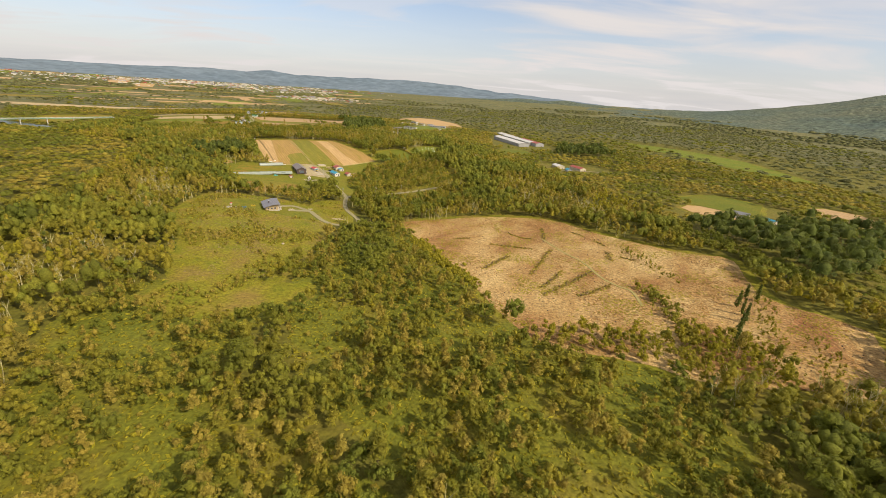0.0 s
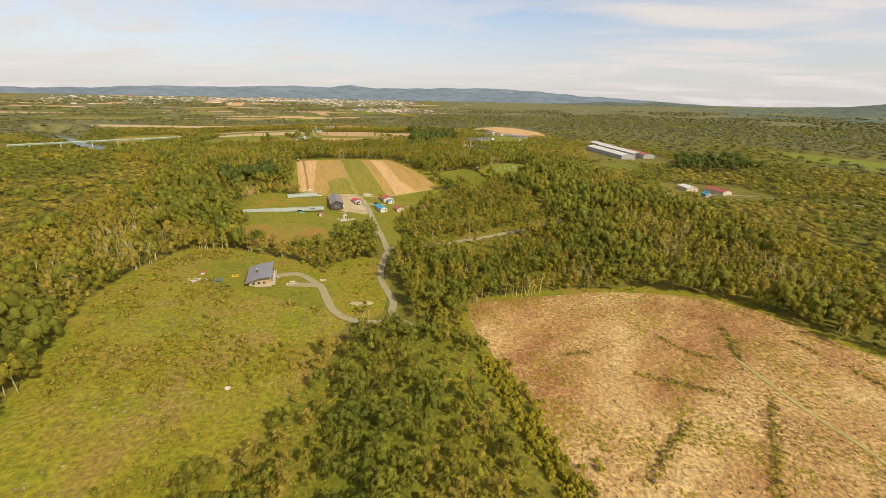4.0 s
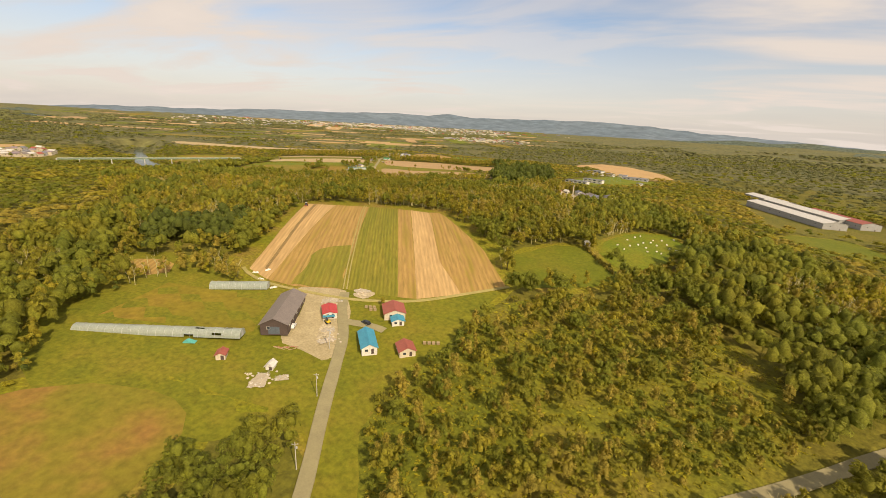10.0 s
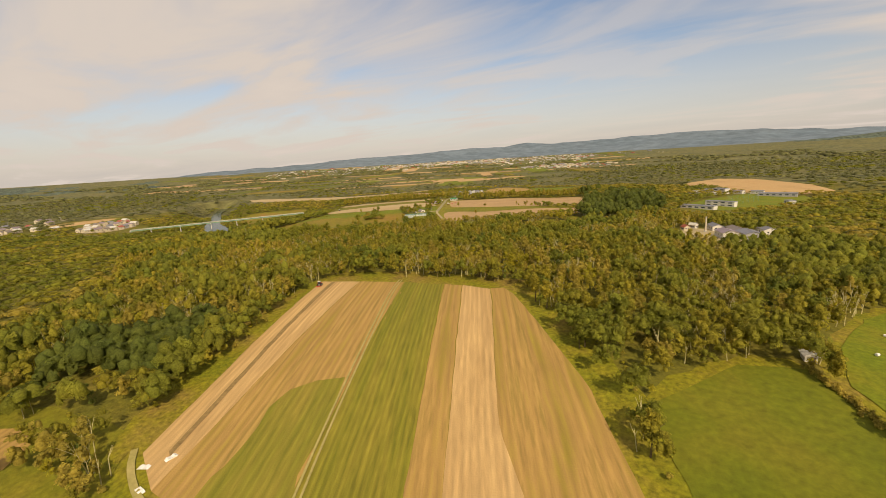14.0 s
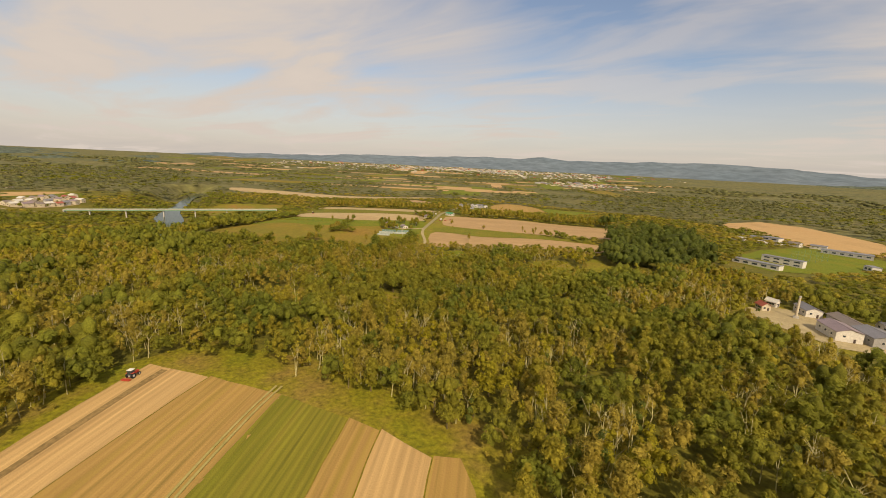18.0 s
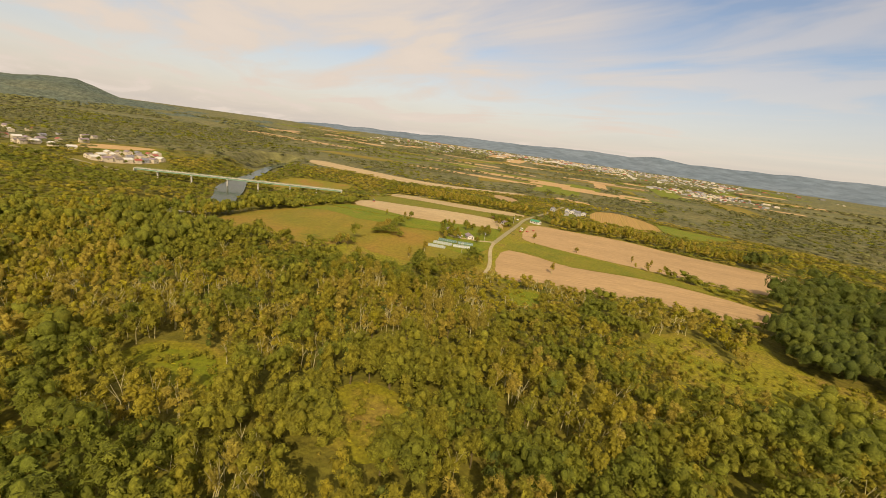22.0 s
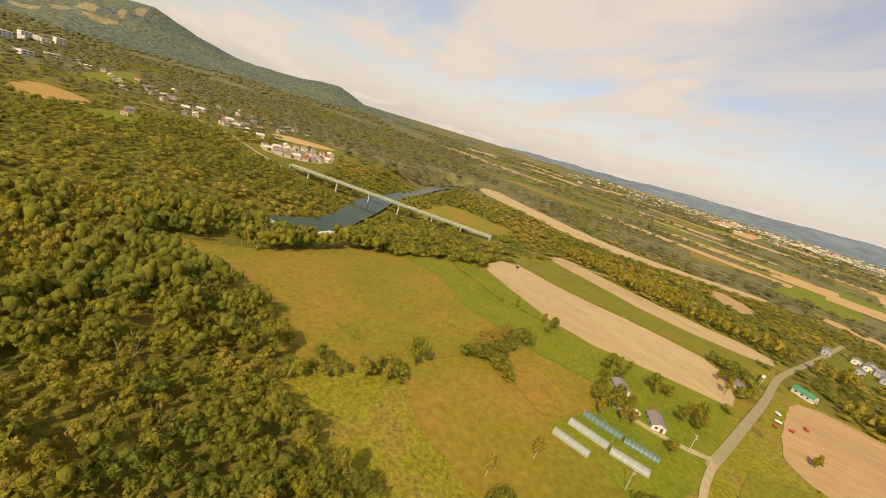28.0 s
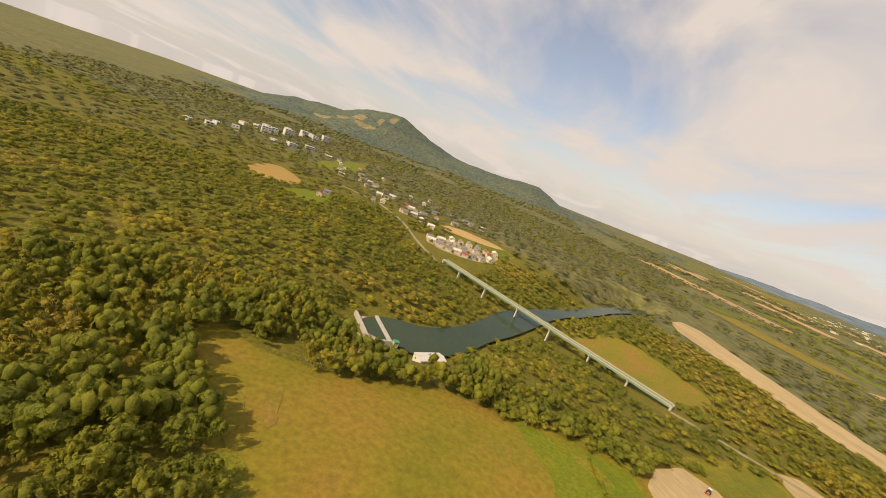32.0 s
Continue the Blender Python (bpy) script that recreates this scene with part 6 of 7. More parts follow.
for k in range(3):
    f = part("window", boxes((-2.6 + k * 2.4, -LL / 2 + 1.2, 1.6, 1.4, 0.12, 1.3)), "cream_wall", log)
    part("pane", boxes((-2.6 + k * 2.4, -LL / 2 + 1.12, 1.6, 1.2, 0.06, 1.1)), "glass", f)
part("deck_rail", boxes((WW / 2 + 1.5, 0, 1.05, 0.1, LL - 0.8, 0.1), (WW / 2 + 1.5, 0, 0.7, 0.06, LL - 0.8, 0.06)), "cream_wall", log)
for k in range(4):
    part("step", boxes((WW / 2 + 1.9 + k * 0.28, 1.0, 0.2 - k * 0.16, 0.3, 2.0, 0.14)), "concrete", log)

# garden of the log house
tramp = thing("trampoline", -148, 311.5, 0, "round dark trampoline with a steel rim on the lawn", "trampoline")
bm = bmesh.new()
bmesh.ops.create_circle(bm, cap_ends=True, segments=24, radius=1.5, matrix=Matrix.Translation((0, 0, 0.8)))
part("mat", bm, "net", tramp)
for k in range(12):
    a, c = k * math.pi / 6, (k + 1) * math.pi / 6
    part("rim", rod((1.6 * math.cos(a), 1.6 * math.sin(a), 0.82), (1.6 * math.cos(c), 1.6 * math.sin(c), 0.82), 0.12, 0.12, 5), "blue_roof", tramp)
for k in range(6):
    a = k * math.pi / 3
    part("leg", rod((1.5 * math.cos(a), 1.5 * math.sin(a), 0), (1.6 * math.cos(a), 1.6 * math.sin(a), 0.8), 0.05, 0.05, 5), "steel", tramp)
sand_box = thing("sandpit", -144.8, 319.8, 25, "yellow timber frame of a sandpit on the lawn", "sandpit")
for cx, cy, a, c in ((0, 1.1, 3.2, 0.2), (0, -1.1, 3.2, 0.2), (1.5, 0, 0.2, 2.0), (-1.5, 0, 0.2, 2.0)):
    part("board", boxes((cx, cy, 0.15, a, c, 0.35)), "yellow_paint", sand_box)
toy = thing("play_hut", -160.5, 316.5, 15, "small red and white garden play hut", "play hut")
part("body", boxes((0, 0, 0.6, 1.5, 1.2, 1.2), bevel=0.05), "white_roof", toy)
part("roof", prism([(-1.0, 1.2), (1.0, 1.2), (0, 1.8)], 1.5), "red_paint", toy)


def boulder(x, y, s, mat, label, group=""):
    r = random.Random(int(x * 31 + y * 17))
    bm = bmesh.new()
    bmesh.ops.create_icosphere(bm, subdivisions=2, radius=s)
    for v in bm.verts:
        v.co *= 1 + 0.3 * noise.noise(v.co * (1.3 / s) + Vector((x, y, 0)))
        v.co.z *= 0.7
    me = bpy.data.meshes.new("boulder")
    bm.to_mesh(me)
    bm.free()
    me.materials.append(M[mat])
    ob = new("boulder", me)
    ob.matrix_world = pose(x, y, float(ground_z(np.float64(x), np.float64(y))) + s * 0.35, 0, 0, r.uniform(0, 360))
    return tagged(ob, label, "boulder", group)


for k in range(14):
    boulder(-116.5 + rng.normal() * 0.5 + 0.3 * k % 3, 319.5 + k * 0.42, 0.4 + 0.2 * rng.uniform(), "stone", "pale edging stone beside an asphalt drive", "edging stones")
for k in range(8):
    boulder(-103.6 + rng.normal() * 0.8, 332.2 + rng.normal() * 0.8, 0.5, "stone", "pale boulder in a heap beside a lane", "boulder heap")
for k in range(16):
    boulder(-159 + rng.normal() * 2.0, 310 + rng.normal() * 1.6, 0.35 + 0.2 * rng.uniform(), "concrete", "grey garden stone in a rockery", "rockery")
for k in range(40):
    x, y = [(-133, 469), (-141, 439), (-134, 439), (-143, 505), (-147, 491)][k % 5]
    boulder(x + rng.normal() * 2.4, y + rng.normal() * 1.8, 0.3 + 0.35 * rng.uniform(), "stone", "pale rubble stone heaped in a farmyard", "rubble")
boulder(-94, 243, 0.9, "stone", "pale boulder lying on a scrubby hillside")



def rubble_heap(x, y, wide, deep, turn_, label, mat="stone", seed=1):
    """A low uneven heap with broken pieces lying on it."""
    r = random.Random(seed)
    root = thing("rubble_heap", x, y, turn_, label, "rubble", "rubble heaps")
    bm = bmesh.new()
    bmesh.ops.create_grid(bm, x_segments=12, y_segments=8, size=1.0)
    for v in bm.verts:
        d = max(0.0, 1 - v.co.x ** 2) * max(0.0, 1 - v.co.y ** 2)
        w = noise.noise_vector(v.co * 2.3 + Vector((seed, 0, 0)))
        v.co = Vector(((v.co.x + 0.25 * w[0]) * wide, (v.co.y + 0.25 * w[1]) * deep, 0.06 + d * (0.22 + 0.3 * w[2])))
    part("mound", bm, mat, root)
    for k in range(22):
        u, v = r.uniform(-0.95, 0.95), r.uniform(-0.95, 0.95)
        h = max(0.0, 1 - u * u) * max(0.0, 1 - v * v) * 0.22
        e = r.uniform(0.2, 0.55)
        bm = boxes((0, 0, 0, e * r.uniform(0.8, 1.8), e, e * r.uniform(0.3, 0.7)), bevel=0.06)
        bm.transform(pose(u * wide, v * deep, h + 0.1, r.uniform(-30, 30), r.uniform(-30, 30), r.uniform(0, 180)))
        part("broken_piece", bm, r.choice((mat, mat, "concrete", "pale_concrete", "concrete")), root)
    return root


for k, (x, y, a, c, t) in enumerate(((-149.5, 494.5, 4.6, 3.0, 40), (-136.6, 474.2, 2.6, 2.0, 30), (-132.8, 468.0, 3.4, 2.0, 60), (-142.6, 507.7, 3.8, 2.2, 25), (-137.0, 439.6, 5.0, 2.6, 120), (-131.5, 443.4, 2.2, 1.6, 40))):
    rubble_heap(x, y, a, c, t, ("pale heap of broken concrete in a farmyard", "heap of pale rubble and boards on grass")[k > 2], "rubble", k)
timber = thing("timber_pile", -141, 457.2, 22, "weathered boards strewn along a yard's edge", "timber")
for k in range(16):
    bm = boxes((0, 0, 0, rng.uniform(1.5, 3.4), 0.25, 0.12), bevel=0.02)
    bm.transform(pose(rng.uniform(-5, 5), rng.uniform(-1.0, 1.0), 0.12 + 0.05 * (k % 4), 0, rng.uniform(-4, 4), rng.uniform(-25, 25)))
    part("board", bm, "log_wall" if k % 3 else "rust_roof", timber)

# the farm
gable("barn", -157.5, 473, 27.6, 10.0, 29.0, 4.0, 2.4, "dark_wood", "brown_roof", "long dark timber barn with a brown metal roof", "barn", open_door=True, eaves=0.6, windows=5)
gable("workshop", -143.4, 484.0, 41, 5.4, 8.4, 2.2, 0.7, "white_wall", "red_roof", "small white workshop with a bright red roof", "house", windows=2)
aw = thing("awning", -140.4, 479.6, 41, "blue sheet awning before a workshop", "awning")
part("sheet", prism([(-2.4, 2.0), (2.4, 2.0), (2.4, 2.1), (-2.4, 2.1)], 1.8), "blue_roof", aw)
for sx in (-2.2, 2.2):
    part("post", boxes((sx, -0.8, 1.0, 0.1, 0.1, 2.0)), "steel", aw)
gable("farmhouse", -119.6, 497, 35, 8.8, 9.8, 2.4, 1.6, "cream_wall", "rust_roof", "cream farmhouse with a dark red roof", windows=2)
gable("annex", -114.9, 491.8, 35, 5.0, 5.6, 2.0, 0.9, "white_wall", "blue_roof", "white annex with a blue roof beside a farmhouse", windows=1)
gable("storehouse", -117.4, 473, 39, 5.6, 13.4, 2.5, 1.5, "white_wall", "blue_roof", "white storehouse with a bright blue metal roof", windows=3)
gable("shed", -102.6, 476, 40, 6.0, 6.6, 2.1, 1.5, "cream_wall", "rust_roof", "old cream shed with a faded red roof", "shed", windows=1)
gable("shed", -156.3, 441.6, 35, 3.0, 3.6, 1.9, 0.8, "cream_wall", "rust_roof", "tiny shed with a red roof in the grass", "shed", windows=0)
gable("hut", -138.2, 445.6, 20, 2.4, 3.0, 1.5, 0.9, "white_wall", "white_roof", "small white shelter on the grass", "shed", windows=0)
hoop_house(-186.6, 440.8, 24.4, 5.0, 60.0, 2.7, "film", "long tunnel greenhouse with grey, partly torn film", 20, True)
hoop_house(-192.6, 482.6, 29.8, 5.4, 25.0, 2.8, "film", "tunnel greenhouse of grey film beside a field", 9)
car(-149.2, 468.6, 28, "car_white", "white van-like car parked beside a barn")
car(-125.6, 484.6, 75, "car_dark", "black car parked on a gravel turning")
dig = thing("excavator", -139.6, 477.8, 60, "small yellow excavator parked before a workshop", "excavator")
for s in (-0.7, 0.7):
    part("track", prism([(-1.2, 0.1), (1.2, 0.1), (1.4, 0.35), (1.2, 0.6), (-1.2, 0.6), (-1.4, 0.35)], 0.4, "x"), "tyre", dig).location = (s, 0, 0)
part("body", boxes((0, -0.3, 1.0, 1.5, 1.9, 0.7), bevel=0.08), "yellow_paint", dig)
part("cab", boxes((-0.3, 0.0, 1.8, 0.8, 1.1, 1.0), bevel=0.06), "glass", dig)
part("boom", rod((0.3, 0.5, 1.2), (0.3, 2.4, 2.6), 0.14, 0.12, 5), "yellow_paint", dig)
part("arm", rod((0.3, 2.4, 2.6), (0.3, 3.2, 1.0), 0.11, 0.09, 5), "yellow_paint", dig)
part("bucket", boxes((0.3, 3.2, 0.7, 0.7, 0.5, 0.5), bevel=0.08), "steel", dig)
tarp = thing("tarpaulin", -173.2, 442.0, 24, "teal tarpaulin thrown over a heap beside a greenhouse", "tarpaulin")
part("sheet", prism([(-1.8, 0), (-1.2, 0.7), (-0.2, 0.95), (0.9, 0.6), (2.6, 0.1), (2.6, 0)], 1.9), "tarp_teal", tarp)
for x, y, n in ((-132.6, 495.5, 3), (-98.4, 483.6, 4), (-129.5, 494.5, 2)):
    for k in range(n):
        st = thing("pallet_stack", x + k * 1.6, y + k * 0.7, 25, "stack of weathered wooden pallets", "pallets", "pallet stacks")
        for j in range(5):
            part("pallet", boxes((0, 0, 0.12 + j * 0.2, 1.2, 1.0, 0.13)), "log_wall", st)
for k, (x, y) in enumerate(((-191.5, 493.5), (-199, 497.5), (-180, 490), (-196, 503))):
    tw = thing("white_sheet", x, y, 30 * k, "crumpled white plastic sheet on grass", "plastic sheet", "plastic sheets")
    part("sheet", prism([(-1.6, 0), (-0.9, 0.45), (0.1, 0.25), (0.8, 0.5), (1.7, 0)], 1.4), "bale_wrap", tw)
tractor(-266.5, 615, 29, "red_paint", "red and white tractor working at a field's end")
gable("shed", -50.8, 623.5, 10, 3.2, 3.6, 1.8, 0.8, "white_wall", "white_roof", "little white shed at a meadow's corner", "shed", windows=0)
first_bale = None
for x, y in ((-20.4, 647), (-17, 655), (-12, 661), (-25.5, 640), (-15.8, 643), (-8.5, 656), (-15.2, 634), (-9.6, 639), (-7.2, 636.6), (-0.8, 653.8), (3.3, 654.8), (-1.6, 665), (-29, 628.5), (9, 663), (-22, 668), (-4, 676), (-33, 636), (-10, 670), (2, 640), (-18, 676), (5, 688), (-27, 655)):
    z = float(ground_z(np.float64(x), np.float64(y))) + 0.6
    if not first_bale:
        bm = bmesh.new()
        bmesh.ops.create_cone(bm, cap_ends=True, segments=14, radius1=0.5, radius2=0.5, depth=1.0, matrix=Matrix.Rotation(radians(90), 4, "X"))
        bmesh.ops.bevel(bm, geom=[e for e in bm.edges if abs(e.verts[0].co.y - e.verts[1].co.y) < 0.01], offset=0.1, segments=1, affect="EDGES")
        me = bpy.data.meshes.new("hay_bale")
        bm.to_mesh(me)
        bm.free()
        me.materials.append(M["bale_wrap"])
        first_bale = tagged(new("hay_bale", me), "white wrapped round bale on mown grass", "bale", "round bales")
        first_bale.matrix_world = pose(x, y, z, 0, 0, 40)
    else:
        copy_thing(first_bale, pose(x, y, z, 0, 0, rng.uniform(0, 180)))

# poles along the lane
pole0 = None
for x, y in ((-91.0, 396), (-103, 418), (-116, 442), (-128, 464), (-62, 415), (-38, 432), (-80, 362), (-389, 884), (-405, 925), (-432, 975), (-452, 1020)):
    m = pose(x, y, float(ground_z(np.float64(x), np.float64(y))), 0, 0, 28)
    if not pole0:
        pole0 = new("utility_pole")
        tagged(pole0, "tall grey utility pole beside a lane", "pole", "utility poles")
        part("mast", rod((0, 0, -0.5), (0, 0, 8.5), 0.15, 0.1, 8), "concrete", pole0)
        part("crossarm", boxes((0, 0, 7.9, 1.6, 0.1, 0.1)), "steel", pole0)
        part("transformer", boxes((0.35, 0, 6.9, 0.4, 0.4, 0.6), bevel=0.05), "steel", pole0)
        for s in (-0.7, 0, 0.7):
            part("insulator", rod((s, 0, 7.95), (s, 0, 8.15), 0.05, 0.04, 5), "white_wall", pole0)
        pole0.matrix_basis = m
    else:
        copy_thing(pole0, m)

# the second farm by the country road
for x, y, l, w, film, lab in ((-406.8, 874.6, 13.0, 3.4, "film", "small tunnel greenhouse of pale film"), (-411.4, 884.6, 14.5, 3.8, "film", "tunnel greenhouse of pale film with bare hoops"), (-416.0, 893.8, 14.5, 3.6, "film_green", "tunnel greenhouse under dark green netting"),
                             (-399.2, 893.4, 13.0, 3.8, "film", "striped pale tunnel greenhouse"), (-404.4, 902.6, 12.0, 3.6, "film_green", "dark green netted tunnel greenhouse")):
    hoop_house(x, y, 37 if x < -405 else 43, w, l, 1.9, film, lab, 8)
gable("farmhouse", -439.5, 919, 70, 6.0, 8.0, 2.3, 1.4, "cream_wall", "plum_roof", "farmhouse with a plum-grey roof among trees", windows=2)
gable("farmhouse", -418.6, 921, 62, 5.4, 9.0, 2.2, 1.3, "white_wall", "plum_roof", "white cottage with a brown-grey roof", windows=2)
gable("cottage", -452.6, 1008, 80, 5.4, 7.4, 2.3, 1.4, "white_wall", "plum_roof", "small cottage with a purple-grey roof by a road", windows=2)
gable("machine_shed", -455, 1064, 95, 6.5, 11.0, 2.8, 1.4, "white_wall", "green_roof", "white machine shed with a green roof beside a field", "shed", windows=3)
for k, (x, y, a) in enumerate(((-424, 997, 30), (-433.4, 1011.5, 80), (-421.6, 1005, 10), (-427, 1003, 120), (-423.6, 1018, 50))):
    wg = thing("trailer", x, y, a, "white farm trailer parked on bare soil", "trailer", "farm trailers")
    part("bed", boxes((0, 0, 0.85, 1.5, 2.8, 0.6), bevel=0.05), "car_white" if k % 2 else "red_paint", wg)
    part("drawbar", boxes((0, 1.9, 0.5, 0.1, 1.2, 0.1)), "steel", wg)
    for s in (-0.8, 0.8):
        wheel(wg, s, -0.4, 0.4, 0.25)
tractor(-604, 941, 60, "red_paint", "red tractor with a wide harrow on sandy soil")
tractor(-487, 1026, 40, "red_paint", "small red tractor on a grass strip")
car(-470, 1050, 30, "car_white", "white pickup parked at a field's end")
car(-421.5, 912.5, 40, "car_white", "white van parked beside a cottage")
car(-424.5, 915.5, 120, "car_white", "white pickup parked beside a cottage")
for k in range(4):
    bed = thing("garden_bed", -431 + k * 1.6, 931 - k * 1.1, 32, "long vegetable bed of dark soil in grass", "garden bed", "vegetable beds")
    part("soil", boxes((0, 0, 0.1, 1.0, 9.0, 0.25), bevel=0.08), "furrow", bed)
    for j in range(8):
        part("plant", boxes((0, -3.8 + j * 1.08, 0.32, 0.6, 0.55, 0.4), bevel=0.18), "leaf", bed)
for x, y in ((-526, 1262), (-521, 1248), (-512, 1251), (-505, 1256), (-532, 1252)):
    gable("house", x, y, 30, 7, 9, 4, 1.6, "white_wall", "grey_roof", "white house behind a tree belt", group="houses behind the trees")

# stack, works and school in the wood
st = thing("chimney_stack", -85.4, 863.5, 0, "tall slender tan chimney stack", "chimney")
part("shaft", rod((0, 0, -0.5), (0, 0, 12.5), 0.75, 0.5, 12), "cream_wall", st)
part("crown", rod((0, 0, 11.8), (0, 0, 12.7), 0.62, 0.62, 12), "concrete", st)
part("plinth", boxes((0, 0, 0.6, 2.4, 2.4, 1.4), bevel=0.08), "concrete", st)
for x, y, a, w, l, h, wall, roof in ((-79, 879, 20, 8, 13, 4, "white_wall", "grey_roof"), (-95, 883, 60, 4, 6, 3, "white_wall", "white_roof"), (-71, 843, 20, 11, 16, 5, "white_wall", "plum_roof"), (-57, 846, 20, 12, 16, 5, "grey_wall", "grey_roof"), (-64, 866, 20, 9, 20, 4, "grey_wall", "brown_roof"), (-45, 872, 20, 9, 14, 5, "white_wall", "grey_roof"), (-100, 868, 30, 5, 6, 3, "cream_wall", "rust_roof")):
    gable("works_building", x, y, a, w, l, h, 1.6, wall, roof, "low works building in a gravel yard", "building", group="works buildings", windows=3)
slab_block("school", -98, 1046, 65, 9, 38, 4, 1, "white_wall", "long low white school building", "school")
slab_block("school", -76, 1090, 65, 8, 34, 6, 2, "white_wall", "two-storey white school wing", "school")
slab_block("school", -77, 1256, 60, 12, 20, 8, 2, "white_wall", "two-storey white school block", "school")
for x, y, a, w, l, h, roof in ((-112, 1250, 60, 8, 16, 3.5, "white_roof"), (-98, 1278, 60, 8, 22, 4, "grey_roof"), (-55, 1262, 60, 9, 18, 4, "brown_roof"), (-88, 1236, 60, 6, 10, 3, "white_roof"), (-30, 1262, 75, 8, 16, 4, "grey_roof")):
    gable("school_building", x, y, a, w, l, h, 1.2, "white_wall", roof, "low white building beside a school field", "building", group="school buildings", windows=3)
slab_block("hall", -8, 1235, 80, 14, 45, 4.5, 1, "grey_wall", "long low grey hall behind a field", "hall")
slab_block("hall", -3, 1142, 20, 8, 12, 5, 1, "white_wall", "small white hall beside a road", "hall")
net_ = thing("ball_net", -52, 1130, 60, "tall green ball net on steel posts", "net")
for k in range(7):
    part("post", rod((-36 + k * 12, 0, 0), (-36 + k * 12, 0, 14), 0.15, 0.1, 6), "girder", net_)
for k in range(9):
    part("cable", boxes((0, 0, 1.5 + k * 1.5, 72, 0.05, 0.06)), "girder", net_)

# the factory and the houses beyond the felled hill
for x, y, l, w, roof, lab in ((163, 985, 150, 24, "white_roof", "long white-roofed factory hall"), (192, 1030, 150, 22, "white_roof", "white-roofed factory hall with a step"), (210, 980, 90, 20, "rust_roof", "factory hall with a rusty red roof"), (176, 1120, 90, 22, "white_roof", "white-roofed hall at the back of a factory")):
    gable("factory_hall", x, y, 14, w, l, 7, 2.4, "grey_wall", roof, lab, "factory", windows=7)
gable("hall", 193, 673, 10, 13, 20, 4, 1.5, "cream_wall", "white_roof", "hall with a bright white roof among trees", "hall", windows=3)
gable("farmhouse", 222, 664, 20, 11, 28, 4, 2.2, "cream_wall", "rust_roof", "long house with a dark red roof", windows=4)
gable("house", 198, 633, 10, 7, 9, 3.4, 2, "grey_wall", "blue_roof", "small house with a dull blue roof", windows=2)
gable("shed", 152, 608, 30, 4, 11, 2.4, 1, "white_wall", "white_roof", "long low white shed among shrubs", "shed", windows=2)
gable("house", 283, 372, 40, 8, 14, 4, 1.6, "white_wall", "grey_roof", "white house on a sandy lot", windows=3)
gable("house", 296, 352, 20, 7, 9, 3.4, 1.6, "cream_wall", "blue_roof", "house with a dull blue roof near a lot", windows=2)

# ---- the bridge, the weir and the village ----
A, B = Vector((-866, 735, 0)), Vector((-726, 963, 0))
span, DECK = (B - A).length, -6.0
bridge = new("bridge")
tagged(bridge, "long green steel girder road bridge on concrete piers", "bridge")
mid_ = (A + B) / 2
bridge.matrix_world = pose(mid_.x, mid_.y, DECK, 0, 0, math.degrees(math.atan2((B - A).y, (B - A).x)) - 90)
part("deck", boxes((0, 0, 0.0, 7.0, span, 0.35)), "concrete", bridge)
part("road_surface", boxes((0, 0, 0.2, 5.6, span, 0.06)), "road", bridge)
for s in (-1, 1):
    part("girder", boxes((s * 2.6, 0, -1.0, 0.4, span - 1, 1.7), (s * 2.6, 0, -1.85, 0.8, span - 1, 0.12)), "girder", bridge)
    part("kerb", boxes((s * 3.2, 0, 0.32, 0.4, span, 0.3)), "pale_concrete", bridge)
    part("rail", boxes((s * 3.3, 0, 1.25, 0.1, span, 0.1), (s * 3.3, 0, 0.85, 0.07, span, 0.07)), "girder", bridge)
    for k in range(46):
        part("rail_post", boxes((s * 3.3, -span / 2 + 1 + k * (span - 2) / 45, 0.85, 0.12, 0.12, 0.85)), "girder", bridge)
for k, u in enumerate((-0.40, -0.245, -0.075, 0.075, 0.235, 0.37)):
    yy = u * span
    wx, wy = mid_.x + (B - A).x * u, mid_.y + (B - A).y * u
    foot = float(ground_z(np.float64(wx), np.float64(wy))) - DECK - 1.5
    p = part("pier", boxes((0, yy, (foot - 2.4) / 2, 3.0, 1.3, -foot - 2.4 if foot < -3 else 1.0), bevel=0.12), "pale_concrete", bridge)
    part("pier_cap", boxes((0, yy, -2.2, 6.4, 1.5, 0.7), bevel=0.1), "pale_concrete", p)
for s in (-1, 1):
    part("abutment", boxes((0, s * (span / 2 + 0.4), -2.6, 7.4, 1.6, 5.0)), "concrete", bridge)

weir = thing("weir", -649, 748, 40, "concrete weir with a worn stone apron", "weir", z=WATER)
part("crest", boxes((0, 0, -0.6, 36, 2.4, 4.2), bevel=0.2), "concrete", weir)
part("apron", boxes((0, -7.5, -1.6, 36, 13, 2.2), bevel=0.3), "rock", weir, "brown rocky apron streaked pale")
part("training_wall", boxes((-2, -14.8, -0.3, 40, 1.4, 4.0), bevel=0.1), "concrete", weir)
part("side_wall", boxes((17.5, -6.5, 0.0, 1.4, 16, 4.6), bevel=0.1), "concrete", weir)
for k in range(3):
    part("streak_step", boxes((-9 + k * 9, -7.5, -0.45, 2.4, 12.5, 0.4), bevel=0.1), "concrete", weir)
for k in range(18):
    boulder(-640 + rng.normal() * 9, 739 + rng.normal() * 3.0, 0.8 + rng.uniform() * 0.8, "rock", "brown river boulder below a weir", "river boulders")
gate = thing("gate_house", -632, 763, 40, "small cream gate house with a green roof on a weir", "gate house", z=WATER)
part("tower", boxes((0, 0, 0.6, 3.0, 3.0, 5.4), bevel=0.1), "pale_concrete", gate)
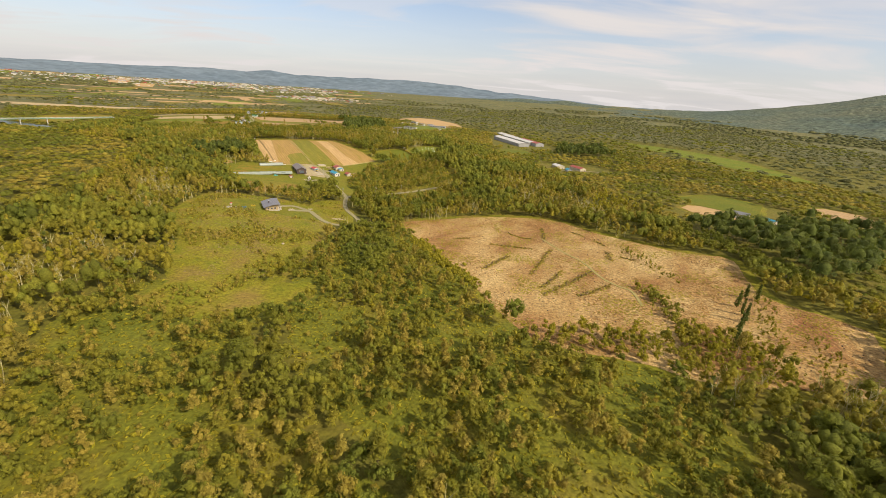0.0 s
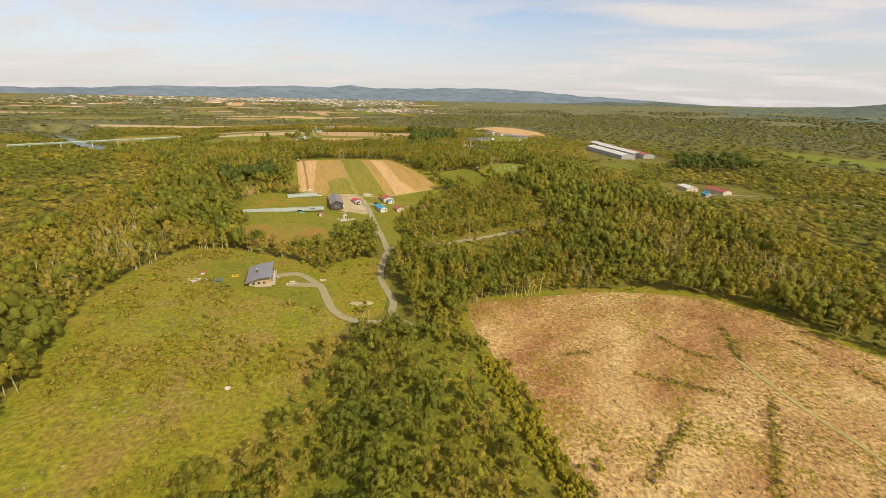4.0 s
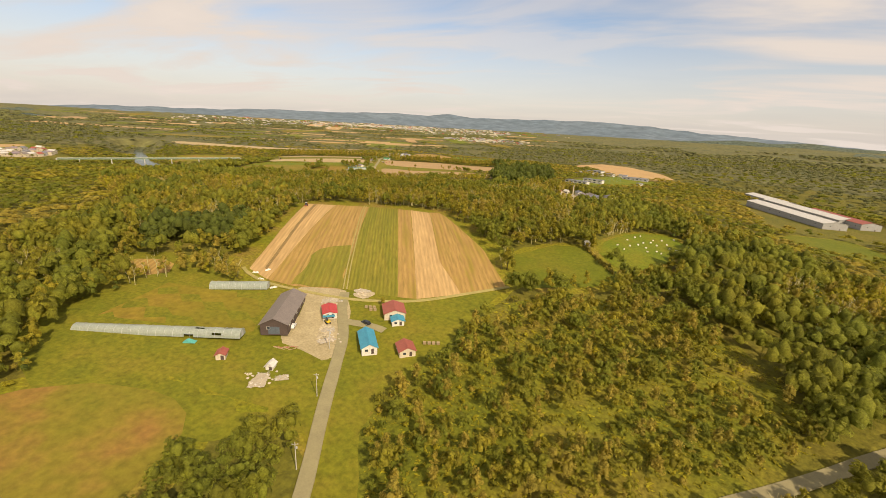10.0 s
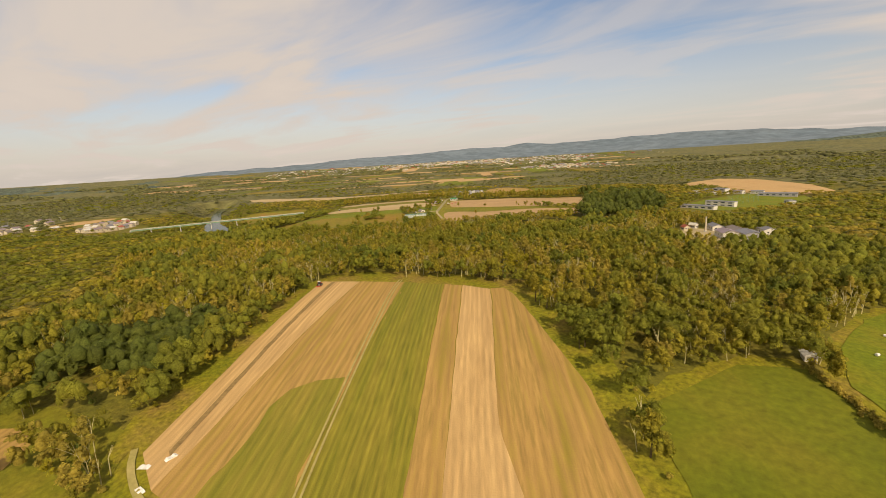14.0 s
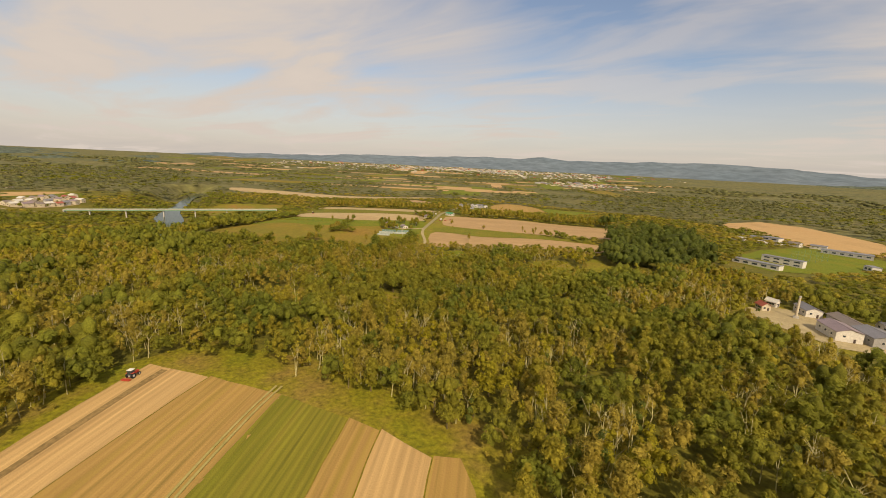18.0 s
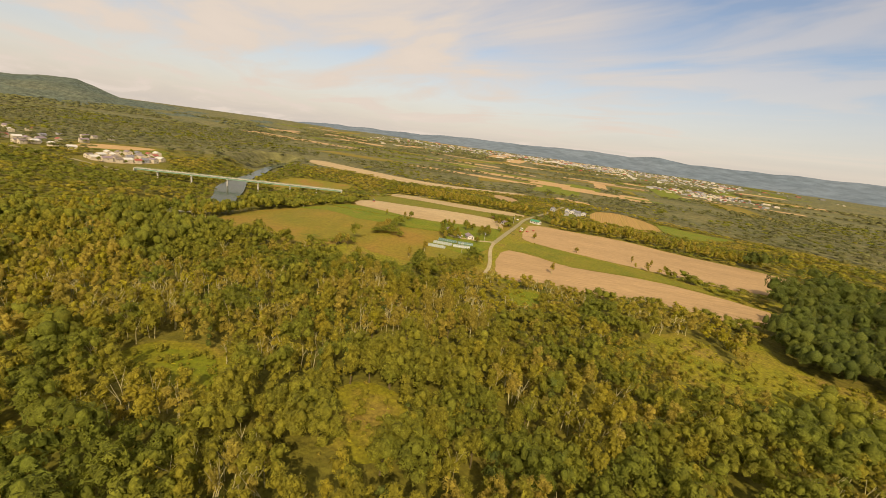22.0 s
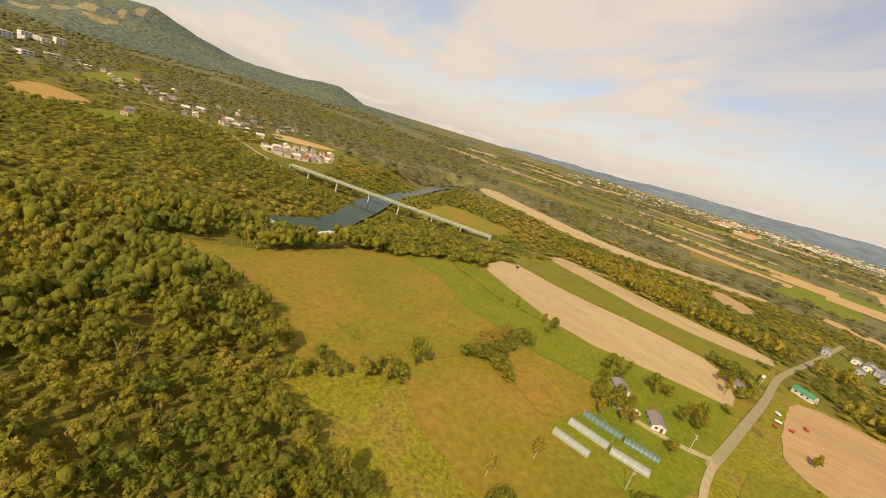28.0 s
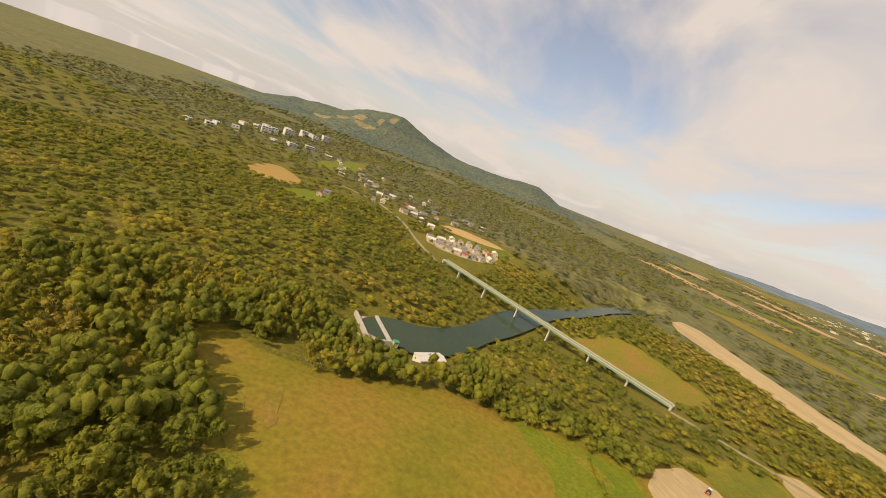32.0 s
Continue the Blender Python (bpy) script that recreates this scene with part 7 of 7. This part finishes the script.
part("cabin", boxes((0, 0, 4.2, 3.2, 3.2, 2.0), bevel=0.1), "cream_wall", gate)
part("roof", boxes((0, 0, 5.3, 3.8, 3.8, 0.25)), "green_roof", gate)
for s in (-1, 1):
    part("window", boxes((s * 1.62, 0, 4.4, 0.1, 1.2, 0.8)), "glass", gate)
part("gate", boxes((-3.2, 0, 1.0, 2.4, 0.4, 5.0)), "girder", gate)
gable("power_house", -630, 787, 48, 9.0, 19.0, 4.6, 0.9, "white_wall", "white_roof", "white power house with a low pale roof beside the river", "power house", windows=4)
patch("village_yard", [(-920, 690), (-915, 712), (-928, 742), (-958, 780), (-1012, 788), (-1000, 735), (-975, 705), (-945, 688)], "gravel", "pale yards between village houses", "ground", up=0.3)

# village houses: a few models, copied
models = []
for k, (w, l, h, wall, roof, lab) in enumerate(((7, 9, 4.4, "grey_wall", "grey_roof", "grey village house with a grey roof"), (8, 12, 5.0, "cream_wall", "plum_roof", "cream village house with a brown-grey roof"), (7, 9, 4.6, "cream_wall", "brown_roof", "cream village house with a brown roof"),
                                                (8, 11, 4.6, "cream_wall", "white_roof", "cream village house with a pale roof"), (7, 9, 4.4, "cream_wall", "rust_roof", "village house with a red roof"))):
    models.append((w, l, h, wall, roof, lab))
SPOTS = [(-928, 696), (-927, 709), (-929, 722), (-936, 733), (-938, 745), (-948, 755), (-954, 766), (-967, 777), (-1006, 778), (-995, 766), (-998, 752), (-992, 739), (-985, 727), (-979, 714), (-952, 704), (-960, 738), (-972, 754), (-945, 720), (-962, 720), (-984, 772),
         (-1011, 567), (-1024, 578), (-1015, 622), (-1024, 634), (-884, 545), (-915, 538), (-1160, 500), (-1216, 446), (-1325, 450), (-1312, 488), (-1295, 525), (-1171, 694), (-1164, 706), (-1166, 729), (-1360, 370), (-1127, 443), (-1060, 640), (-1090, 600), (-1110, 560), (-1075, 660), (-1130, 640), (-1090, 690), (-1190, 600), (-1220, 560), (-1240, 620), (-1200, 660), (-1270, 590)]
# the village street, up towards the resort
vr = random.Random(8)
for (x0, y0), (x1, y1), k in (((-946, 689), (-1039, 618), 5), ((-1039, 618), (-1116, 542), 7), ((-1116, 542), (-1180, 463), 6), ((-1180, 463), (-1302, 341), 6), ((-1302, 341), (-1400, 217), 5)):
    for i in range(k):
        u = (i + vr.random()) / k
        SPOTS.append((x0 + (x1 - x0) * u + vr.choice((-1, 1)) * vr.uniform(8, 34), y0 + (y1 - y0) * u + vr.uniform(-12, 12)))
for x, y in ((-934, 703), (-944, 712), (-953, 747), (-967, 766), (-980, 760), (-971, 730), (-990, 745), (-1003, 765), (-925, 730), (-940, 752), (-915, 700), (-1012, 745)):
    plant(8, x, y, rng.uniform(0.5, 0.8))
house_of = {}
for n, (x, y) in enumerate(SPOTS):
    k = n % 5 if n % 7 else 3
    m = pose(x, y, float(ground_z(np.float64(x), np.float64(y))) + 0.15, 0, 0, rng.choice((20, 35, 110, 125)))
    if k not in house_of:
        w, l, h, wall, roof, lab = models[k]
        house_of[k] = gable("house", x, y, 20, w, l, h, 2.0, wall, roof, lab, group="village houses", windows=1)
    else:
        copy_thing(house_of[k], m)
for x, y, w, l, h, n in ((-1276, 120, 14, 60, 16, 4), (-1346, 97, 14, 50, 14, 4), (-1415, 81, 16, 70, 18, 5), (-1560, 40, 16, 60, 20, 5), (-1585, 70, 14, 50, 16, 4), (-1311, 225, 12, 60, 8, 2), (-1235, 231, 12, 50, 8, 2), (-1130, 170, 12, 40, 10, 3), (-1040, 190, 12, 40, 9, 2), (-1690, 40, 16, 60, 20, 5)):
    for k in (-1, 1):
        slab_block("hotel", x + k * l * 0.42, y - k * l * 0.2, 60 + 10 * (n % 3) + 25 * k, w, l * (0.36 if k < 0 else 0.28), h * (1 if k < 0 else 0.7), n, "white_wall", "white resort block at a mountain's foot", "hotel", "white_roof")
# the far town: small pale boxes on the plain
tn = np.random.default_rng(3)
V, F, idx, at = [], [], [], 0
CUBE = np.array([(-1, -1, 0), (1, -1, 0), (1, 1, 0), (-1, 1, 0), (-1, -1, 1), (1, -1, 1), (1, 1, 1), (-1, 1, 1)], float)
CF = np.array([(4, 5, 6, 7), (0, 1, 5, 4), (1, 2, 6, 5), (2, 3, 7, 6), (3, 0, 4, 7)])
for n in range(1900):
    if n < 1050:
        az, r = tn.normal(-30, 8), tn.normal(3150, 170)
    elif n < 1350:
        az, r = tn.normal(-15, 2.6), tn.normal(2250, 90)
    else:
        az, r = tn.uniform(-55, -12), tn.uniform(2500, 3500)
    x, y = -160 + r * math.sin(radians(az)), 440 + r * math.cos(radians(az))
    big_ = tn.uniform() < 0.12
    sx, sy, sz = tn.uniform(2.5, 5.5) * (2.4 if big_ else 1), tn.uniform(2.5, 5.5) * (2.6 if big_ else 1), tn.uniform(2.5, 5) * (1.6 if big_ else 1)
    a = tn.choice((0.5, 2.07))
    v = CUBE * (sx, sy, sz)
    V.append(np.stack([v[:, 0] * math.cos(a) - v[:, 1] * math.sin(a) + x, v[:, 0] * math.sin(a) + v[:, 1] * math.cos(a) + y, v[:, 2] + float(ground_z(np.float64(x), np.float64(y))) - 1], 1))
    F.append(CF + at)
    idx += [int(tn.choice((0, 1, 2, 3, 4), p=(0.22, 0.22, 0.28, 0.1, 0.18)))] * 5
    at += 8
tagged(new("far_town", mesh_from("far_town", np.concatenate(V), np.concatenate(F), ["pale_concrete", "cream_wall", "grey_wall", "rust_roof", "grey_roof"], False, idx)), "pale houses of a distant town", "town", kind="stuff")
for x, y, t in ((-540, 1224, 30), (-508, 1212, 30), (-512, 1249, 120), (-500, 1232, 30)):
    copy_thing(house_of[min(house_of)], pose(x, y, float(ground_z(np.float64(x), np.float64(y))) + 0.15, 0, 0, t))
